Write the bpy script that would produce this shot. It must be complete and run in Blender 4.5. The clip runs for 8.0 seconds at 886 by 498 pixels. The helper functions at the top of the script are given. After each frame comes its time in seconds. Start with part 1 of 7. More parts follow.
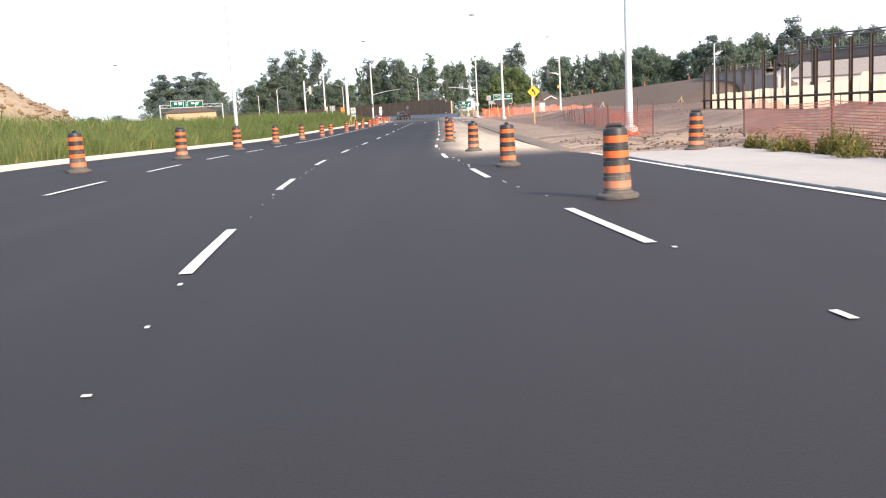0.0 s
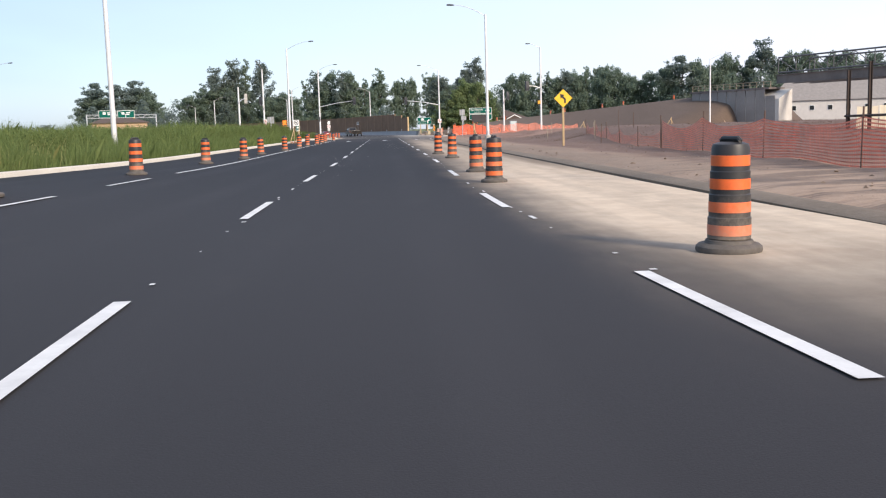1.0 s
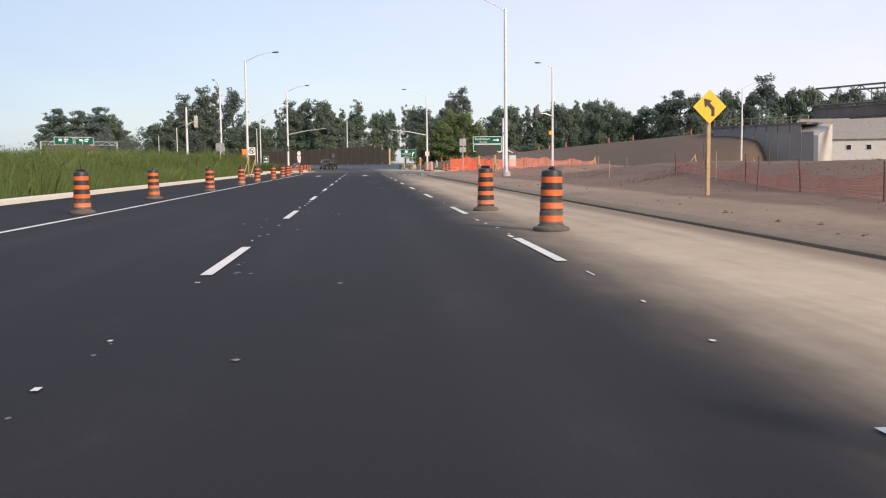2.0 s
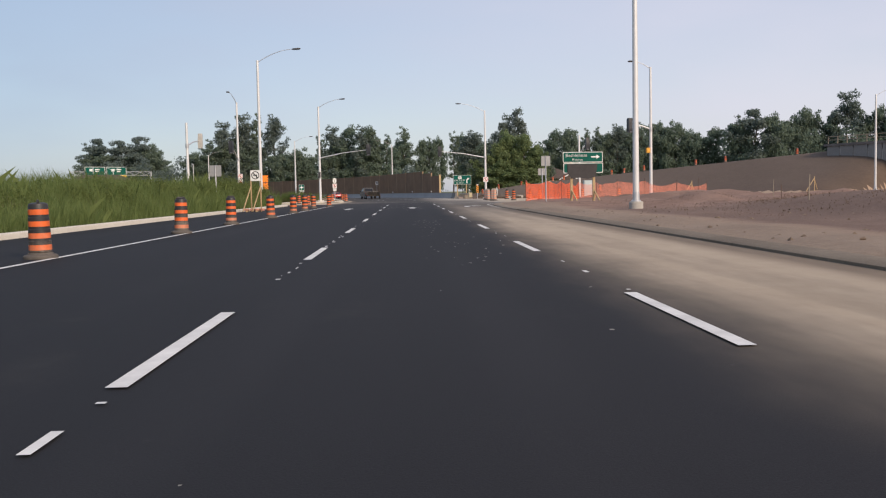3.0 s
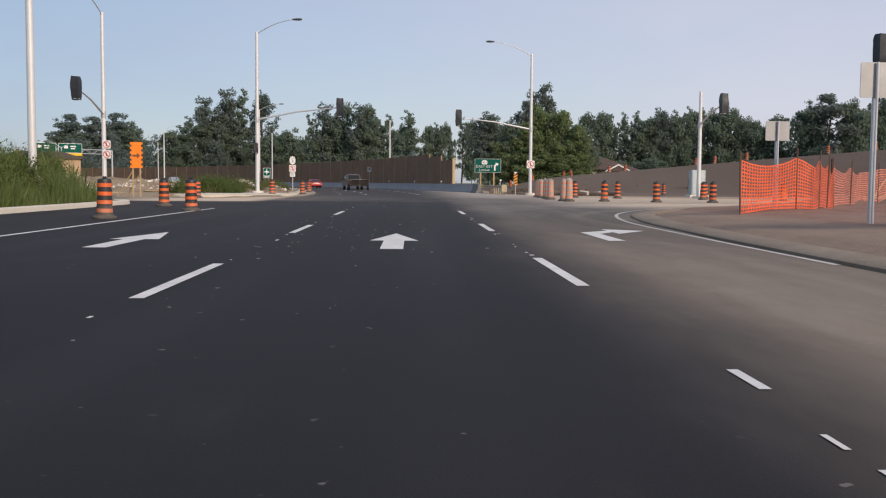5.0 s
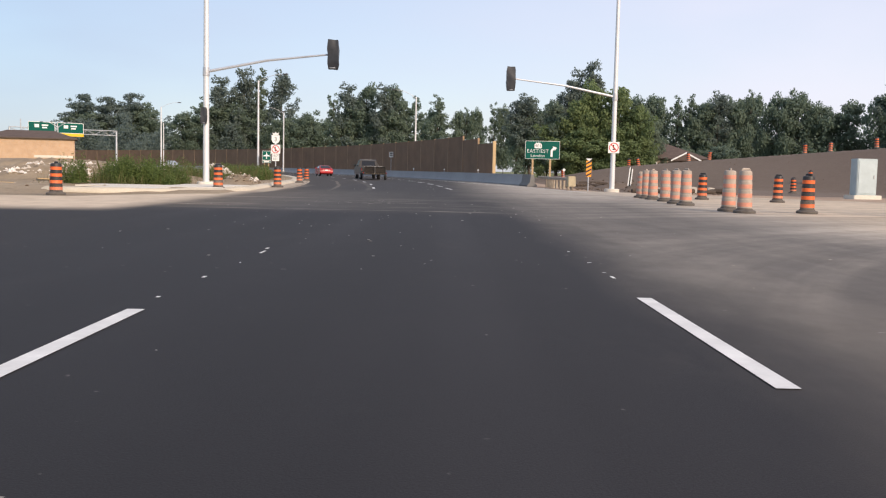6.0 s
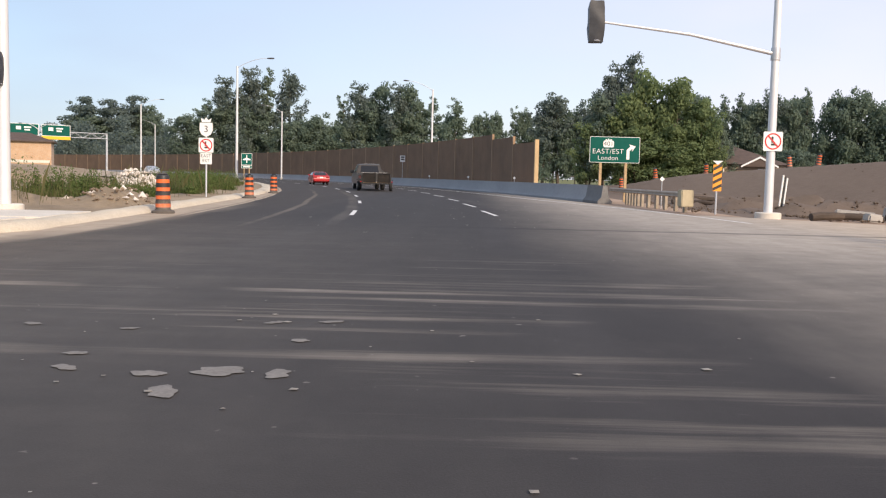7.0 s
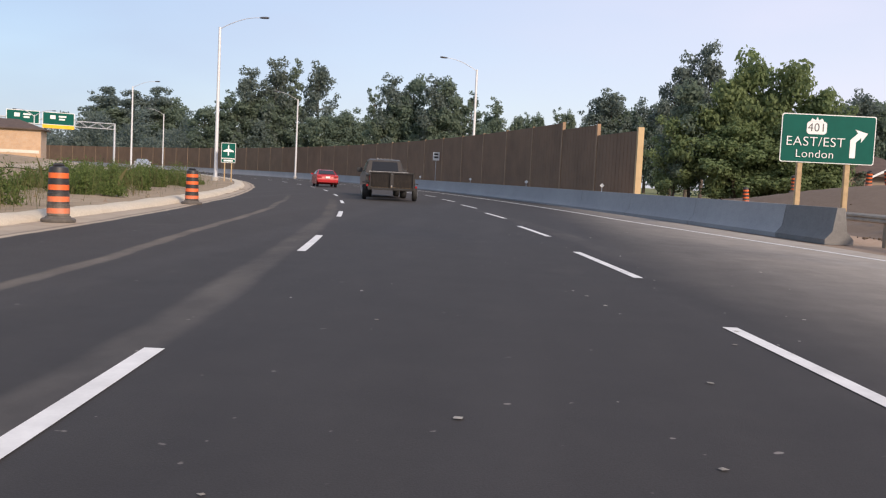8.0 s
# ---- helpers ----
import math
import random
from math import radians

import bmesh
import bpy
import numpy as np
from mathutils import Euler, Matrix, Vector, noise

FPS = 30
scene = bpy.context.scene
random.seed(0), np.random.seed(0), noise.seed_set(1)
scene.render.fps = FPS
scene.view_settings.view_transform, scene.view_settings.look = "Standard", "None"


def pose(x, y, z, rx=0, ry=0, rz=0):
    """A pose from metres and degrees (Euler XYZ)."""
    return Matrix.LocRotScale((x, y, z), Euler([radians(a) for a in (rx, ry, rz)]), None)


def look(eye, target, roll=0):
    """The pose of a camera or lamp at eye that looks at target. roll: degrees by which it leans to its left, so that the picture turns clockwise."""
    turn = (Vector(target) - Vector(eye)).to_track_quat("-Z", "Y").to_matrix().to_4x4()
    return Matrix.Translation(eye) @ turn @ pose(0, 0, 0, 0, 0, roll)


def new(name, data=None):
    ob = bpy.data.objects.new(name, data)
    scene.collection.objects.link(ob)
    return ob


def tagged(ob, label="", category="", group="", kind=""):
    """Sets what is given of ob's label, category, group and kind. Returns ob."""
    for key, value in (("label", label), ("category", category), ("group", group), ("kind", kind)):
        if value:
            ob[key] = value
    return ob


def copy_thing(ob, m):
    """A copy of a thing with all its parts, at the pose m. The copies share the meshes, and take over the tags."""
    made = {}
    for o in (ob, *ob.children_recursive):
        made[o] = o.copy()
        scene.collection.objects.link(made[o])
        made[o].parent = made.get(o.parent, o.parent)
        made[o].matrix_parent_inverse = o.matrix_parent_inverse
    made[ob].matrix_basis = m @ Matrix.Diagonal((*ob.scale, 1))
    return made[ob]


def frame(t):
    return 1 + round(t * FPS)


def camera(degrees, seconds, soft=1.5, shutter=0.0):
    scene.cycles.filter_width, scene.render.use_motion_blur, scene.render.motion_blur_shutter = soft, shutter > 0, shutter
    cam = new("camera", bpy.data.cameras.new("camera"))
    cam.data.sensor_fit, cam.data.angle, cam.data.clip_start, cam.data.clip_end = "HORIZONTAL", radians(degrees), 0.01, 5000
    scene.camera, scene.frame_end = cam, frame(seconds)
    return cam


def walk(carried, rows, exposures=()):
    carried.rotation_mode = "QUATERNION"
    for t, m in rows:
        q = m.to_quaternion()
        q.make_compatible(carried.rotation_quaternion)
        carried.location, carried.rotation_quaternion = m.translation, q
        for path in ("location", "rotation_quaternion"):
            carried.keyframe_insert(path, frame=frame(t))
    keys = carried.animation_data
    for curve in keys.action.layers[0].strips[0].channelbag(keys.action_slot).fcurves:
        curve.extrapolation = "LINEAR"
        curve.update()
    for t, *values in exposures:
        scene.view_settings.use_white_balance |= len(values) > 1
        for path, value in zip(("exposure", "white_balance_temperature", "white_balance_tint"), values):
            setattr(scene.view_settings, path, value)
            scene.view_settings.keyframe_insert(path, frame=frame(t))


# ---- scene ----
cam = camera(49.9, 8.0, soft=1.2)
PATH = [
    (0, pose(1.783, -0.946, 1.408, 81.774, 3.053, -0.330)),
    (0.2, pose(1.248, 4.360, 1.339, 82.360, 2.209, -1.340)),
    (0.5, pose(0.700, 10.653, 1.275, 81.831, 0.765, -1.969)),
    (0.8, pose(0.204, 18.362, 1.234, 82.280, 1.972, -2.357)),
    (1, pose(-0.055, 23.004, 1.180, 82.764, 1.666, -3.539)),
    (1.2, pose(-0.191, 27.660, 1.133, 82.994, 1.196, -4.530)),
    (2.3, pose(-0.365, 53.162, 1.075, 85.410, 0.594, -4.918)),
    (2.5, pose(-0.379, 58.011, 1.066, 85.629, 0.627, -4.508)),
    (2.8, pose(-0.347, 64.911, 1.043, 86.076, 0.057, -2.827)),
    (3, pose(-0.278, 69.582, 1.007, 86.543, 1.118, -2.155)),
    (3.2, pose(-0.222, 74.142, 0.982, 85.892, 0.434, -2.701)),
    (3.5, pose(-0.122, 80.436, 0.998, 85.561, 1.650, -2.455)),
    (3.8, pose(0.003, 87.350, 1.008, 85.655, -0.223, -1.643)),
    (4, pose(0.078, 92.063, 1.006, 86.362, -0.359, -2.101)),
    (4.2, pose(0.147, 96.756, 1.027, 85.577, 0.542, -1.928)),
    (5.3, pose(0.303, 121.969, 0.887, 86.124, -0.680, -1.857)),
    (5.5, pose(0.271, 126.529, 0.888, 85.654, -0.024, -1.582)),
    (5.8, pose(0.236, 134.020, 0.969, 85.416, -0.482, -0.819)),
    (6, pose(0.194, 138.595, 0.978, 85.280, -1.223, -0.172)),
    (6.2, pose(0.087, 142.706, 1.000, 84.936, -0.023, 0.591)),
    (6.5, pose(-0.064, 149.505, 1.066, 85.480, -1.182, 0.160)),
    (6.8, pose(-0.208, 156.305, 1.066, 84.365, -0.609, 0.629)),
    (7, pose(-0.321, 160.882, 1.071, 85.647, -1.337, 0.835)),
    (7.2, pose(-0.477, 165.305, 1.016, 85.401, 0.511, 1.416)),
    (7.5, pose(-0.742, 171.965, 1.076, 84.930, -2.189, 1.995)),
    (7.8, pose(-1.114, 178.642, 1.107, 84.397, -0.418, 2.328)),
    (8, pose(-1.418, 183.854, 1.070, 85.736, -2.770, 2.955)),
]
walk(cam, PATH, [(0.0, 1.25, 6620, 12), (0.3, 0.98, 6000, 9), (0.5, 0.74, 5950, 11), (1.0, 0.70, 6250, 10), (2.5, 0.32, 6750, 12), (3.0, 0.14, 6650, 12), (4.0, -0.04, 6500, 12), (5.5, 0.14, 6500, 12), (6.0, 0.44, 6650, 12), (6.5, 0.54, 6700, 12), (7.0, 0.54, 6650, 12), (7.5, 0.44, 6500, 13), (8.0, 0.42, 6560, 14)])

# ---- world and sun ----
world = bpy.data.worlds.new("hazy_sky")
scene.world = world
world.use_nodes = True
SUN_EL, SUN_AZ = 26.0, 146.0     # degrees; azimuth clockwise from +y
wn = world.node_tree
sky = wn.nodes.new("ShaderNodeTexSky")
sky.sky_type = "NISHITA"
sky.sun_disc = False
sky.sun_elevation = radians(SUN_EL)
sky.sun_rotation = radians(SUN_AZ)
sky.air_density, sky.dust_density, sky.ozone_density = 1.0, 1.0, 2.0
# thin high haze veils the blue
veil = wn.nodes.new("ShaderNodeMix")
veil.data_type, veil.blend_type = "RGBA", "MIX"
veil.inputs[0].default_value = 0.62
wn.links.new(sky.outputs["Color"], veil.inputs[6])
cloud = wn.nodes.new("ShaderNodeTexNoise")
cloud.inputs["Scale"].default_value, cloud.inputs["Detail"].default_value = 2.2, 4.0
where = wn.nodes.new("ShaderNodeTexCoord")
flat = wn.nodes.new("ShaderNodeMapping")
flat.inputs["Scale"].default_value = (1.0, 1.0, 3.2)
wn.links.new(where.outputs["Generated"], flat.inputs["Vector"])
wn.links.new(flat.outputs["Vector"], cloud.inputs["Vector"])
thick = wn.nodes.new("ShaderNodeMapRange")
thick.inputs["From Min"].default_value, thick.inputs["From Max"].default_value = 0.3, 0.7
thick.inputs["To Min"].default_value, thick.inputs["To Max"].default_value = 0.48, 0.82
wn.links.new(cloud.outputs["Fac"], thick.inputs["Value"])
wn.links.new(thick.outputs["Result"], veil.inputs[0])
# the haze is paler and warmer towards +x, bluer towards -x
apart = wn.nodes.new("ShaderNodeSeparateXYZ")
wn.links.new(where.outputs["Generated"], apart.inputs[0])
side = wn.nodes.new("ShaderNodeMapRange")
side.interpolation_type = "SMOOTHSTEP"
side.inputs["From Min"].default_value, side.inputs["From Max"].default_value = -0.75, 0.75
wn.links.new(apart.outputs["X"], side.inputs["Value"])
tone = wn.nodes.new("ShaderNodeMix")
tone.data_type, tone.blend_type = "RGBA", "MIX"
wn.links.new(side.outputs["Result"], tone.inputs[0])
tone.inputs[6].default_value, tone.inputs[7].default_value = (2.55, 3.45, 4.75, 1), (6.3, 6.05, 6.9, 1)
wn.links.new(tone.outputs[2], veil.inputs[7])
wn.links.new(veil.outputs[2], wn.nodes["Background"].inputs["Color"])
wn.nodes["Background"].inputs["Strength"].default_value = 0.12
sun_data = bpy.data.lights.new("sun", "SUN")
sun_data.energy, sun_data.angle, sun_data.color = 2.75, radians(9.0), (1.0, 0.84, 0.66)
sun = new("sun", sun_data)
sun.matrix_world = look((0, 0, 60), (-math.sin(radians(SUN_AZ)) * 100, -math.cos(radians(SUN_AZ)) * 100, 60 - 100 * math.tan(radians(SUN_EL))))

rnd = random.Random(7)

# ---- materials ----
def nodes_of(name):
    m = bpy.data.materials.new(name)
    m.use_nodes = True
    t = m.node_tree
    return m, t, t.nodes["Principled BSDF"]

def add(t, kind, **kw):
    n = t.nodes.new(kind)
    for k, v in kw.items():
        n.inputs[k].default_value = v
    return n

def noise_tex(t, scale, detail=4.0, rough=0.6, coord=None, stretch=None):
    n = add(t, "ShaderNodeTexNoise", Scale=scale, Detail=detail, Roughness=rough)
    c = coord or t.nodes.new("ShaderNodeNewGeometry").outputs["Position"]
    if stretch:
        mp = t.nodes.new("ShaderNodeMapping")
        mp.inputs["Scale"].default_value = stretch
        t.links.new(c, mp.inputs["Vector"])
        c = mp.outputs["Vector"]
    t.links.new(c, n.inputs["Vector"])
    return n.outputs["Fac"]

def ramp(t, fac, stops):
    r = t.nodes.new("ShaderNodeValToRGB")
    while len(r.color_ramp.elements) < len(stops):
        r.color_ramp.elements.new(0.5)
    for e, (p, c) in zip(r.color_ramp.elements, stops):
        e.position = p
        e.color = (*c, 1) if len(c) == 3 else c
    t.links.new(fac, r.inputs["Fac"])
    return r.outputs["Color"]

def mix(t, fac, a, b, mode="MIX"):
    n = t.nodes.new("ShaderNodeMix")
    n.data_type, n.blend_type = "RGBA", mode
    for sock, v in ((n.inputs[0], fac), (n.inputs[6], a), (n.inputs[7], b)):
        if isinstance(v, bpy.types.NodeSocket):
            t.links.new(v, sock)
        elif isinstance(v, tuple):
            sock.default_value = (*v, 1) if len(v) == 3 else v
        else:
            sock.default_value = v
    return n.outputs[2]

def calc(t, op, a, b=0.0, c=0.0):
    n = t.nodes.new("ShaderNodeMath")
    n.operation = op
    for sock, v in zip(n.inputs, (a, b, c)):
        if isinstance(v, bpy.types.NodeSocket):
            t.links.new(v, sock)
        else:
            sock.default_value = v
    return n.outputs[0]

def step(t, v, a, b):
    """0 below a, 1 above b, smooth between."""
    n = t.nodes.new("ShaderNodeMapRange")
    n.interpolation_type = "SMOOTHSTEP"
    t.links.new(v, n.inputs["Value"])
    n.inputs["From Min"].default_value, n.inputs["From Max"].default_value = a, b
    return n.outputs["Result"]

def bump(t, p, height, strength, distance):
    b = add(t, "ShaderNodeBump", Strength=strength, Distance=distance)
    t.links.new(height, b.inputs["Height"])
    t.links.new(b.outputs["Normal"], p.inputs["Normal"])

def plain(name, colour, rough=0.6, metal=0.0, vary=0.25, scale=3.0, bumped=0.0, fine=60.0, local=True):
    """Paint, metal or plastic with slow and fine variation and a little dirt."""
    m, t, p = nodes_of(name)
    co = t.nodes.new("ShaderNodeTexCoord").outputs["Object"] if local else None
    dark = tuple(c * (1 - vary) for c in colour)
    light = tuple(min(1, c * (1 + vary * 0.6)) for c in colour)
    a = ramp(t, noise_tex(t, scale, 5, 0.65, co), [(0.3, dark), (0.7, light)])
    b = noise_tex(t, fine, 3, 0.7, co)
    col = mix(t, 0.18, a, ramp(t, b, [(0.3, dark), (0.75, light)]))
    t.links.new(col, p.inputs["Base Color"])
    p.inputs["Metallic"].default_value = metal
    r = ramp(t, b, [(0.2, (rough * 0.8,) * 3), (0.8, (min(1, rough * 1.15),) * 3)])
    t.links.new(r, p.inputs["Roughness"])
    if bumped:
        bump(t, p, b, 0.5, bumped)
    return m

def asphalt_material():
    m, t, p = nodes_of("asphalt")
    geo = t.nodes.new("ShaderNodeNewGeometry")
    pos = geo.outputs["Position"]
    sep = t.nodes.new("ShaderNodeSeparateXYZ")
    t.links.new(pos, sep.inputs[0])
    X, Y = sep.outputs["X"], sep.outputs["Y"]
    grain = noise_tex(t, 90, 3, 0.7, pos)
    slow = noise_tex(t, 0.5, 4, 0.6, pos, (1.0, 0.12, 1))
    base = mix(t, 0.5, ramp(t, slow, [(0.3, (0.0112, 0.0112, 0.0138)), (0.7, (0.0200, 0.0198, 0.0236))]),
               ramp(t, grain, [(0.3, (0.0066, 0.0068, 0.0088)), (0.75, (0.031, 0.0308, 0.0345))]))
    path = calc(t, "SINE", calc(t, "MULTIPLY", X, 3.43))
    worn = calc(t, "MULTIPLY", step(t, path, 0.2, 1.0), step(t, noise_tex(t, 0.3, 4, 0.6, pos, (1.0, 0.2, 1)), 0.35, 0.7))
    base = mix(t, calc(t, "MULTIPLY", worn, 0.35), base, (0.040, 0.039, 0.043))
    blot = step(t, noise_tex(t, 0.9, 5, 0.7, pos, (1.0, 0.45, 1)), 0.56, 0.78)
    base = mix(t, calc(t, "MULTIPLY", blot, 0.22), base, (0.075, 0.068, 0.062))
    base = mix(t, calc(t, "MULTIPLY", calc(t, "SUBTRACT", 1.0, step(t, calc(t, "MULTIPLY_ADD", slow, 14.0, Y), 34, 62)), 0.42), base, (0.052, 0.050, 0.052))
    fresh = calc(t, "MULTIPLY", step(t, calc(t, "MULTIPLY_ADD", slow, 10.0, Y), 72, 86), calc(t, "SUBTRACT", 1.0, step(t, Y, 108, 135)))
    base = mix(t, calc(t, "MULTIPLY", fresh, 0.40), base, (0.006, 0.006, 0.0078))
    # dust spread over the turn lane by lorries
    warp = noise_tex(t, 0.35, 5, 0.65, pos, (1.0, 0.35, 1))
    wob = calc(t, "MULTIPLY_ADD", warp, 1.6, -0.8)
    wx = calc(t, "ADD", X, wob)
    lane = calc(t, "MULTIPLY", calc(t, "POWER", step(t, wx, 1.1, 3.2), 1.4), step(t, calc(t, "ADD", Y, wob), 25, 34))
    gone = calc(t, "SUBTRACT", 1.0, calc(t, "MULTIPLY", step(t, Y, 92, 142), 0.62))
    ruts = calc(t, "MULTIPLY_ADD", step(t, noise_tex(t, 1.1, 4, 0.6, pos, (1.0, 0.03, 1)), 0.36, 0.62), 0.20, 0.82)
    lane = calc(t, "MULTIPLY", lane, calc(t, "MULTIPLY", gone, ruts))
    # tracked-out dust over the crossing
    cross = calc(t, "MULTIPLY", step(t, Y, 143, 156), calc(t, "SUBTRACT", 1.0, step(t, Y, 172, 200)))
    streak = calc(t, "MULTIPLY", step(t, noise_tex(t, 0.6, 6, 0.7, pos, (0.14, 3.0, 1)), 0.42, 0.72), step(t, noise_tex(t, 0.22, 3, 0.5, pos), 0.36, 0.58))
    streak = calc(t, "MULTIPLY", streak, calc(t, "SUBTRACT", 1.0, calc(t, "MULTIPLY", step(t, Y, 169, 176), 0.8)))
    swept = calc(t, "SUBTRACT", 1.0, step(t, calc(t, "ABSOLUTE", calc(t, "SUBTRACT", calc(t, "ADD", Y, calc(t, "MULTIPLY", wob, 0.6)), 161.0)), 0.1, 0.55))
    swept = calc(t, "MULTIPLY", calc(t, "MULTIPLY", swept, step(t, noise_tex(t, 0.9, 5, 0.65, pos, (0.35, 2.0, 1)), 0.40, 0.68)), 0.5)
    apron = calc(t, "MULTIPLY", calc(t, "SUBTRACT", 1.0, step(t, wx, -8.0, -5.9)), calc(t, "MULTIPLY", step(t, calc(t, "ADD", Y, wob), 157.5, 160.5), step(t, wx, -17.0, -11.0)))
    side = calc(t, "MAXIMUM", calc(t, "POWER", step(t, wx, 0.5, 9.5), 1.8), apron)
    cross = calc(t, "MULTIPLY", cross, calc(t, "MAXIMUM", calc(t, "MAXIMUM", swept, calc(t, "MULTIPLY", streak, calc(t, "MULTIPLY", step(t, Y, 159, 163), 0.52))), calc(t, "MULTIPLY", side, 0.92)))
    far = calc(t, "MULTIPLY", calc(t, "POWER", step(t, wx, -1.2, 6.0), 1.4), calc(t, "MULTIPLY", step(t, Y, 159, 180), 0.80))
    dust = calc(t, "MAXIMUM", calc(t, "MAXIMUM", lane, cross), far)
    ex, ey = calc(t, "ADD", X, 320.0), calc(t, "SUBTRACT", Y, 164.0)
    off = calc(t, "SUBTRACT", calc(t, "SQRT", calc(t, "ADD", calc(t, "MULTIPLY", ex, ex), calc(t, "MULTIPLY", ey, ey))), 320.0)
    off = calc(t, "ADD", off, calc(t, "MULTIPLY", wob, 0.25))
    def band(at, half):
        return calc(t, "SUBTRACT", 1.0, step(t, calc(t, "ABSOLUTE", calc(t, "SUBTRACT", off, at)), half * 0.25, half))
    tracks = calc(t, "MAXIMUM", calc(t, "MAXIMUM", band(-4.25, 0.17), calc(t, "MULTIPLY", band(-2.5, 0.34), 0.7)), calc(t, "MULTIPLY", band(2.6, 0.5), 0.5))
    tracks = calc(t, "MULTIPLY", tracks, calc(t, "MULTIPLY", step(t, Y, 172, 186), calc(t, "SUBTRACT", 1.0, step(t, Y, 205, 240))))
    tracks = calc(t, "MULTIPLY", tracks, calc(t, "MULTIPLY_ADD", noise_tex(t, 0.8, 5, 0.65, pos, (1, 0.4, 1)), 0.40, -0.02))
    gutter = calc(t, "MULTIPLY", calc(t, "SUBTRACT", 1.0, step(t, off, -6.5, -6.15)), calc(t, "MULTIPLY", step(t, Y, 172, 178), 0.62))
    rim = calc(t, "MULTIPLY", calc(t, "SUBTRACT", 1.0, step(t, calc(t, "ABSOLUTE", calc(t, "ADD", off, 6.25)), 0.03, 0.12)), calc(t, "MULTIPLY", step(t, Y, 180, 186), 0.62))
    tracks = calc(t, "MAXIMUM", tracks, calc(t, "MAXIMUM", gutter, rim))
    film = calc(t, "MULTIPLY_ADD", step(t, Y, 158.5, 162), 0.034, calc(t, "MULTIPLY", step(t, Y, 118, 150), 0.022))
    inner = calc(t, "MULTIPLY", calc(t, "SUBTRACT", 1.0, step(t, wx, -4.5, 1.0)), calc(t, "MULTIPLY", step(t, Y, 160, 163), calc(t, "SUBTRACT", 1.0, step(t, Y, 172, 186))))
    film = calc(t, "MULTIPLY_ADD", calc(t, "MULTIPLY", inner, noise_tex(t, 0.5, 5, 0.65, pos, (0.3, 1.6, 1))), 0.20, film)
    dust = calc(t, "MAXIMUM", calc(t, "MAXIMUM", dust, tracks), film)
    dust = calc(t, "MULTIPLY", dust, calc(t, "MULTIPLY_ADD", noise_tex(t, 2.2, 6, 0.7, pos, (1, 0.25, 1)), 0.55, 0.72))
    cx, cy = calc(t, "SUBTRACT", X, 20.5), calc(t, "SUBTRACT", Y, 139.0)
    far_c = calc(t, "SQRT", calc(t, "ADD", calc(t, "MULTIPLY", cx, cx), calc(t, "MULTIPLY", cy, cy)))
    rings = t.nodes.new("ShaderNodeCombineXYZ")
    t.links.new(far_c, rings.inputs[0])
    t.links.new(calc(t, "MULTIPLY", warp, 0.8), rings.inputs[1])
    curl = calc(t, "MULTIPLY_ADD", step(t, noise_tex(t, 0.85, 5, 0.62, rings.outputs[0]), 0.40, 0.64), 0.38, 0.72)
    turning = calc(t, "MULTIPLY", step(t, Y, 122, 138), calc(t, "MULTIPLY", calc(t, "SUBTRACT", 1.0, step(t, Y, 168, 178)), step(t, X, 1.5, 4.0)))
    dust = calc(t, "MULTIPLY", dust, calc(t, "MULTIPLY_ADD", turning, calc(t, "SUBTRACT", curl, 1.0), 1.0))
    dust = calc(t, "MULTIPLY", dust, calc(t, "SUBTRACT", 1.0, calc(t, "MULTIPLY", step(t, calc(t, "MULTIPLY_ADD", warp, 16.0, X), 38, 78), 0.6)))
    dust = calc(t, "MINIMUM", dust, 0.96)
    dustcol = ramp(t, noise_tex(t, 1.4, 5, 0.7, pos), [(0.3, (0.57, 0.45, 0.325)), (0.7, (0.74, 0.61, 0.455))])
    greyer = ramp(t, noise_tex(t, 1.4, 5, 0.7, pos), [(0.3, (0.40, 0.35, 0.29)), (0.7, (0.55, 0.49, 0.415))])
    dustcol = mix(t, calc(t, "MULTIPLY", step(t, Y, 85, 140), calc(t, "MULTIPLY", step(t, X, -7.0, -3.0), calc(t, "SUBTRACT", 1.0, step(t, X, 6.0, 12.0)))), dustcol, greyer)
    dustcol = mix(t, calc(t, "MULTIPLY", calc(t, "MULTIPLY", step(t, Y, 42, 62), calc(t, "SUBTRACT", 1.0, step(t, Y, 135, 150))), 0.72), dustcol, ramp(t, noise_tex(t, 0.6, 5, 0.7, pos, (1, 0.2, 1)), [(0.3, (0.30, 0.235, 0.17)), (0.7, (0.42, 0.34, 0.255))]))
    mud = calc(t, "MULTIPLY", step(t, calc(t, "MULTIPLY_ADD", warp, 0.5, X), 4.55, 5.1), calc(t, "MULTIPLY", step(t, Y, 40, 55), calc(t, "SUBTRACT", 1.0, step(t, Y, 118, 126))))
    dustcol = mix(t, calc(t, "MULTIPLY", mud, 0.8), dustcol, (0.20, 0.15, 0.105))
    # a darker strip across the road at y 181.2, made by thinning the dust
    dark_strip = calc(t, "SUBTRACT", 1.0, step(t, calc(t, "ABSOLUTE", calc(t, "SUBTRACT", calc(t, "ADD", Y, calc(t, "MULTIPLY", wob, 0.3)), 181.2)), 0.08, 0.38))
    dust = calc(t, "MULTIPLY", dust, calc(t, "SUBTRACT", 1.0, calc(t, "MULTIPLY", calc(t, "MULTIPLY", dark_strip, step(t, X, -2.5, 2.0)), 0.5)))
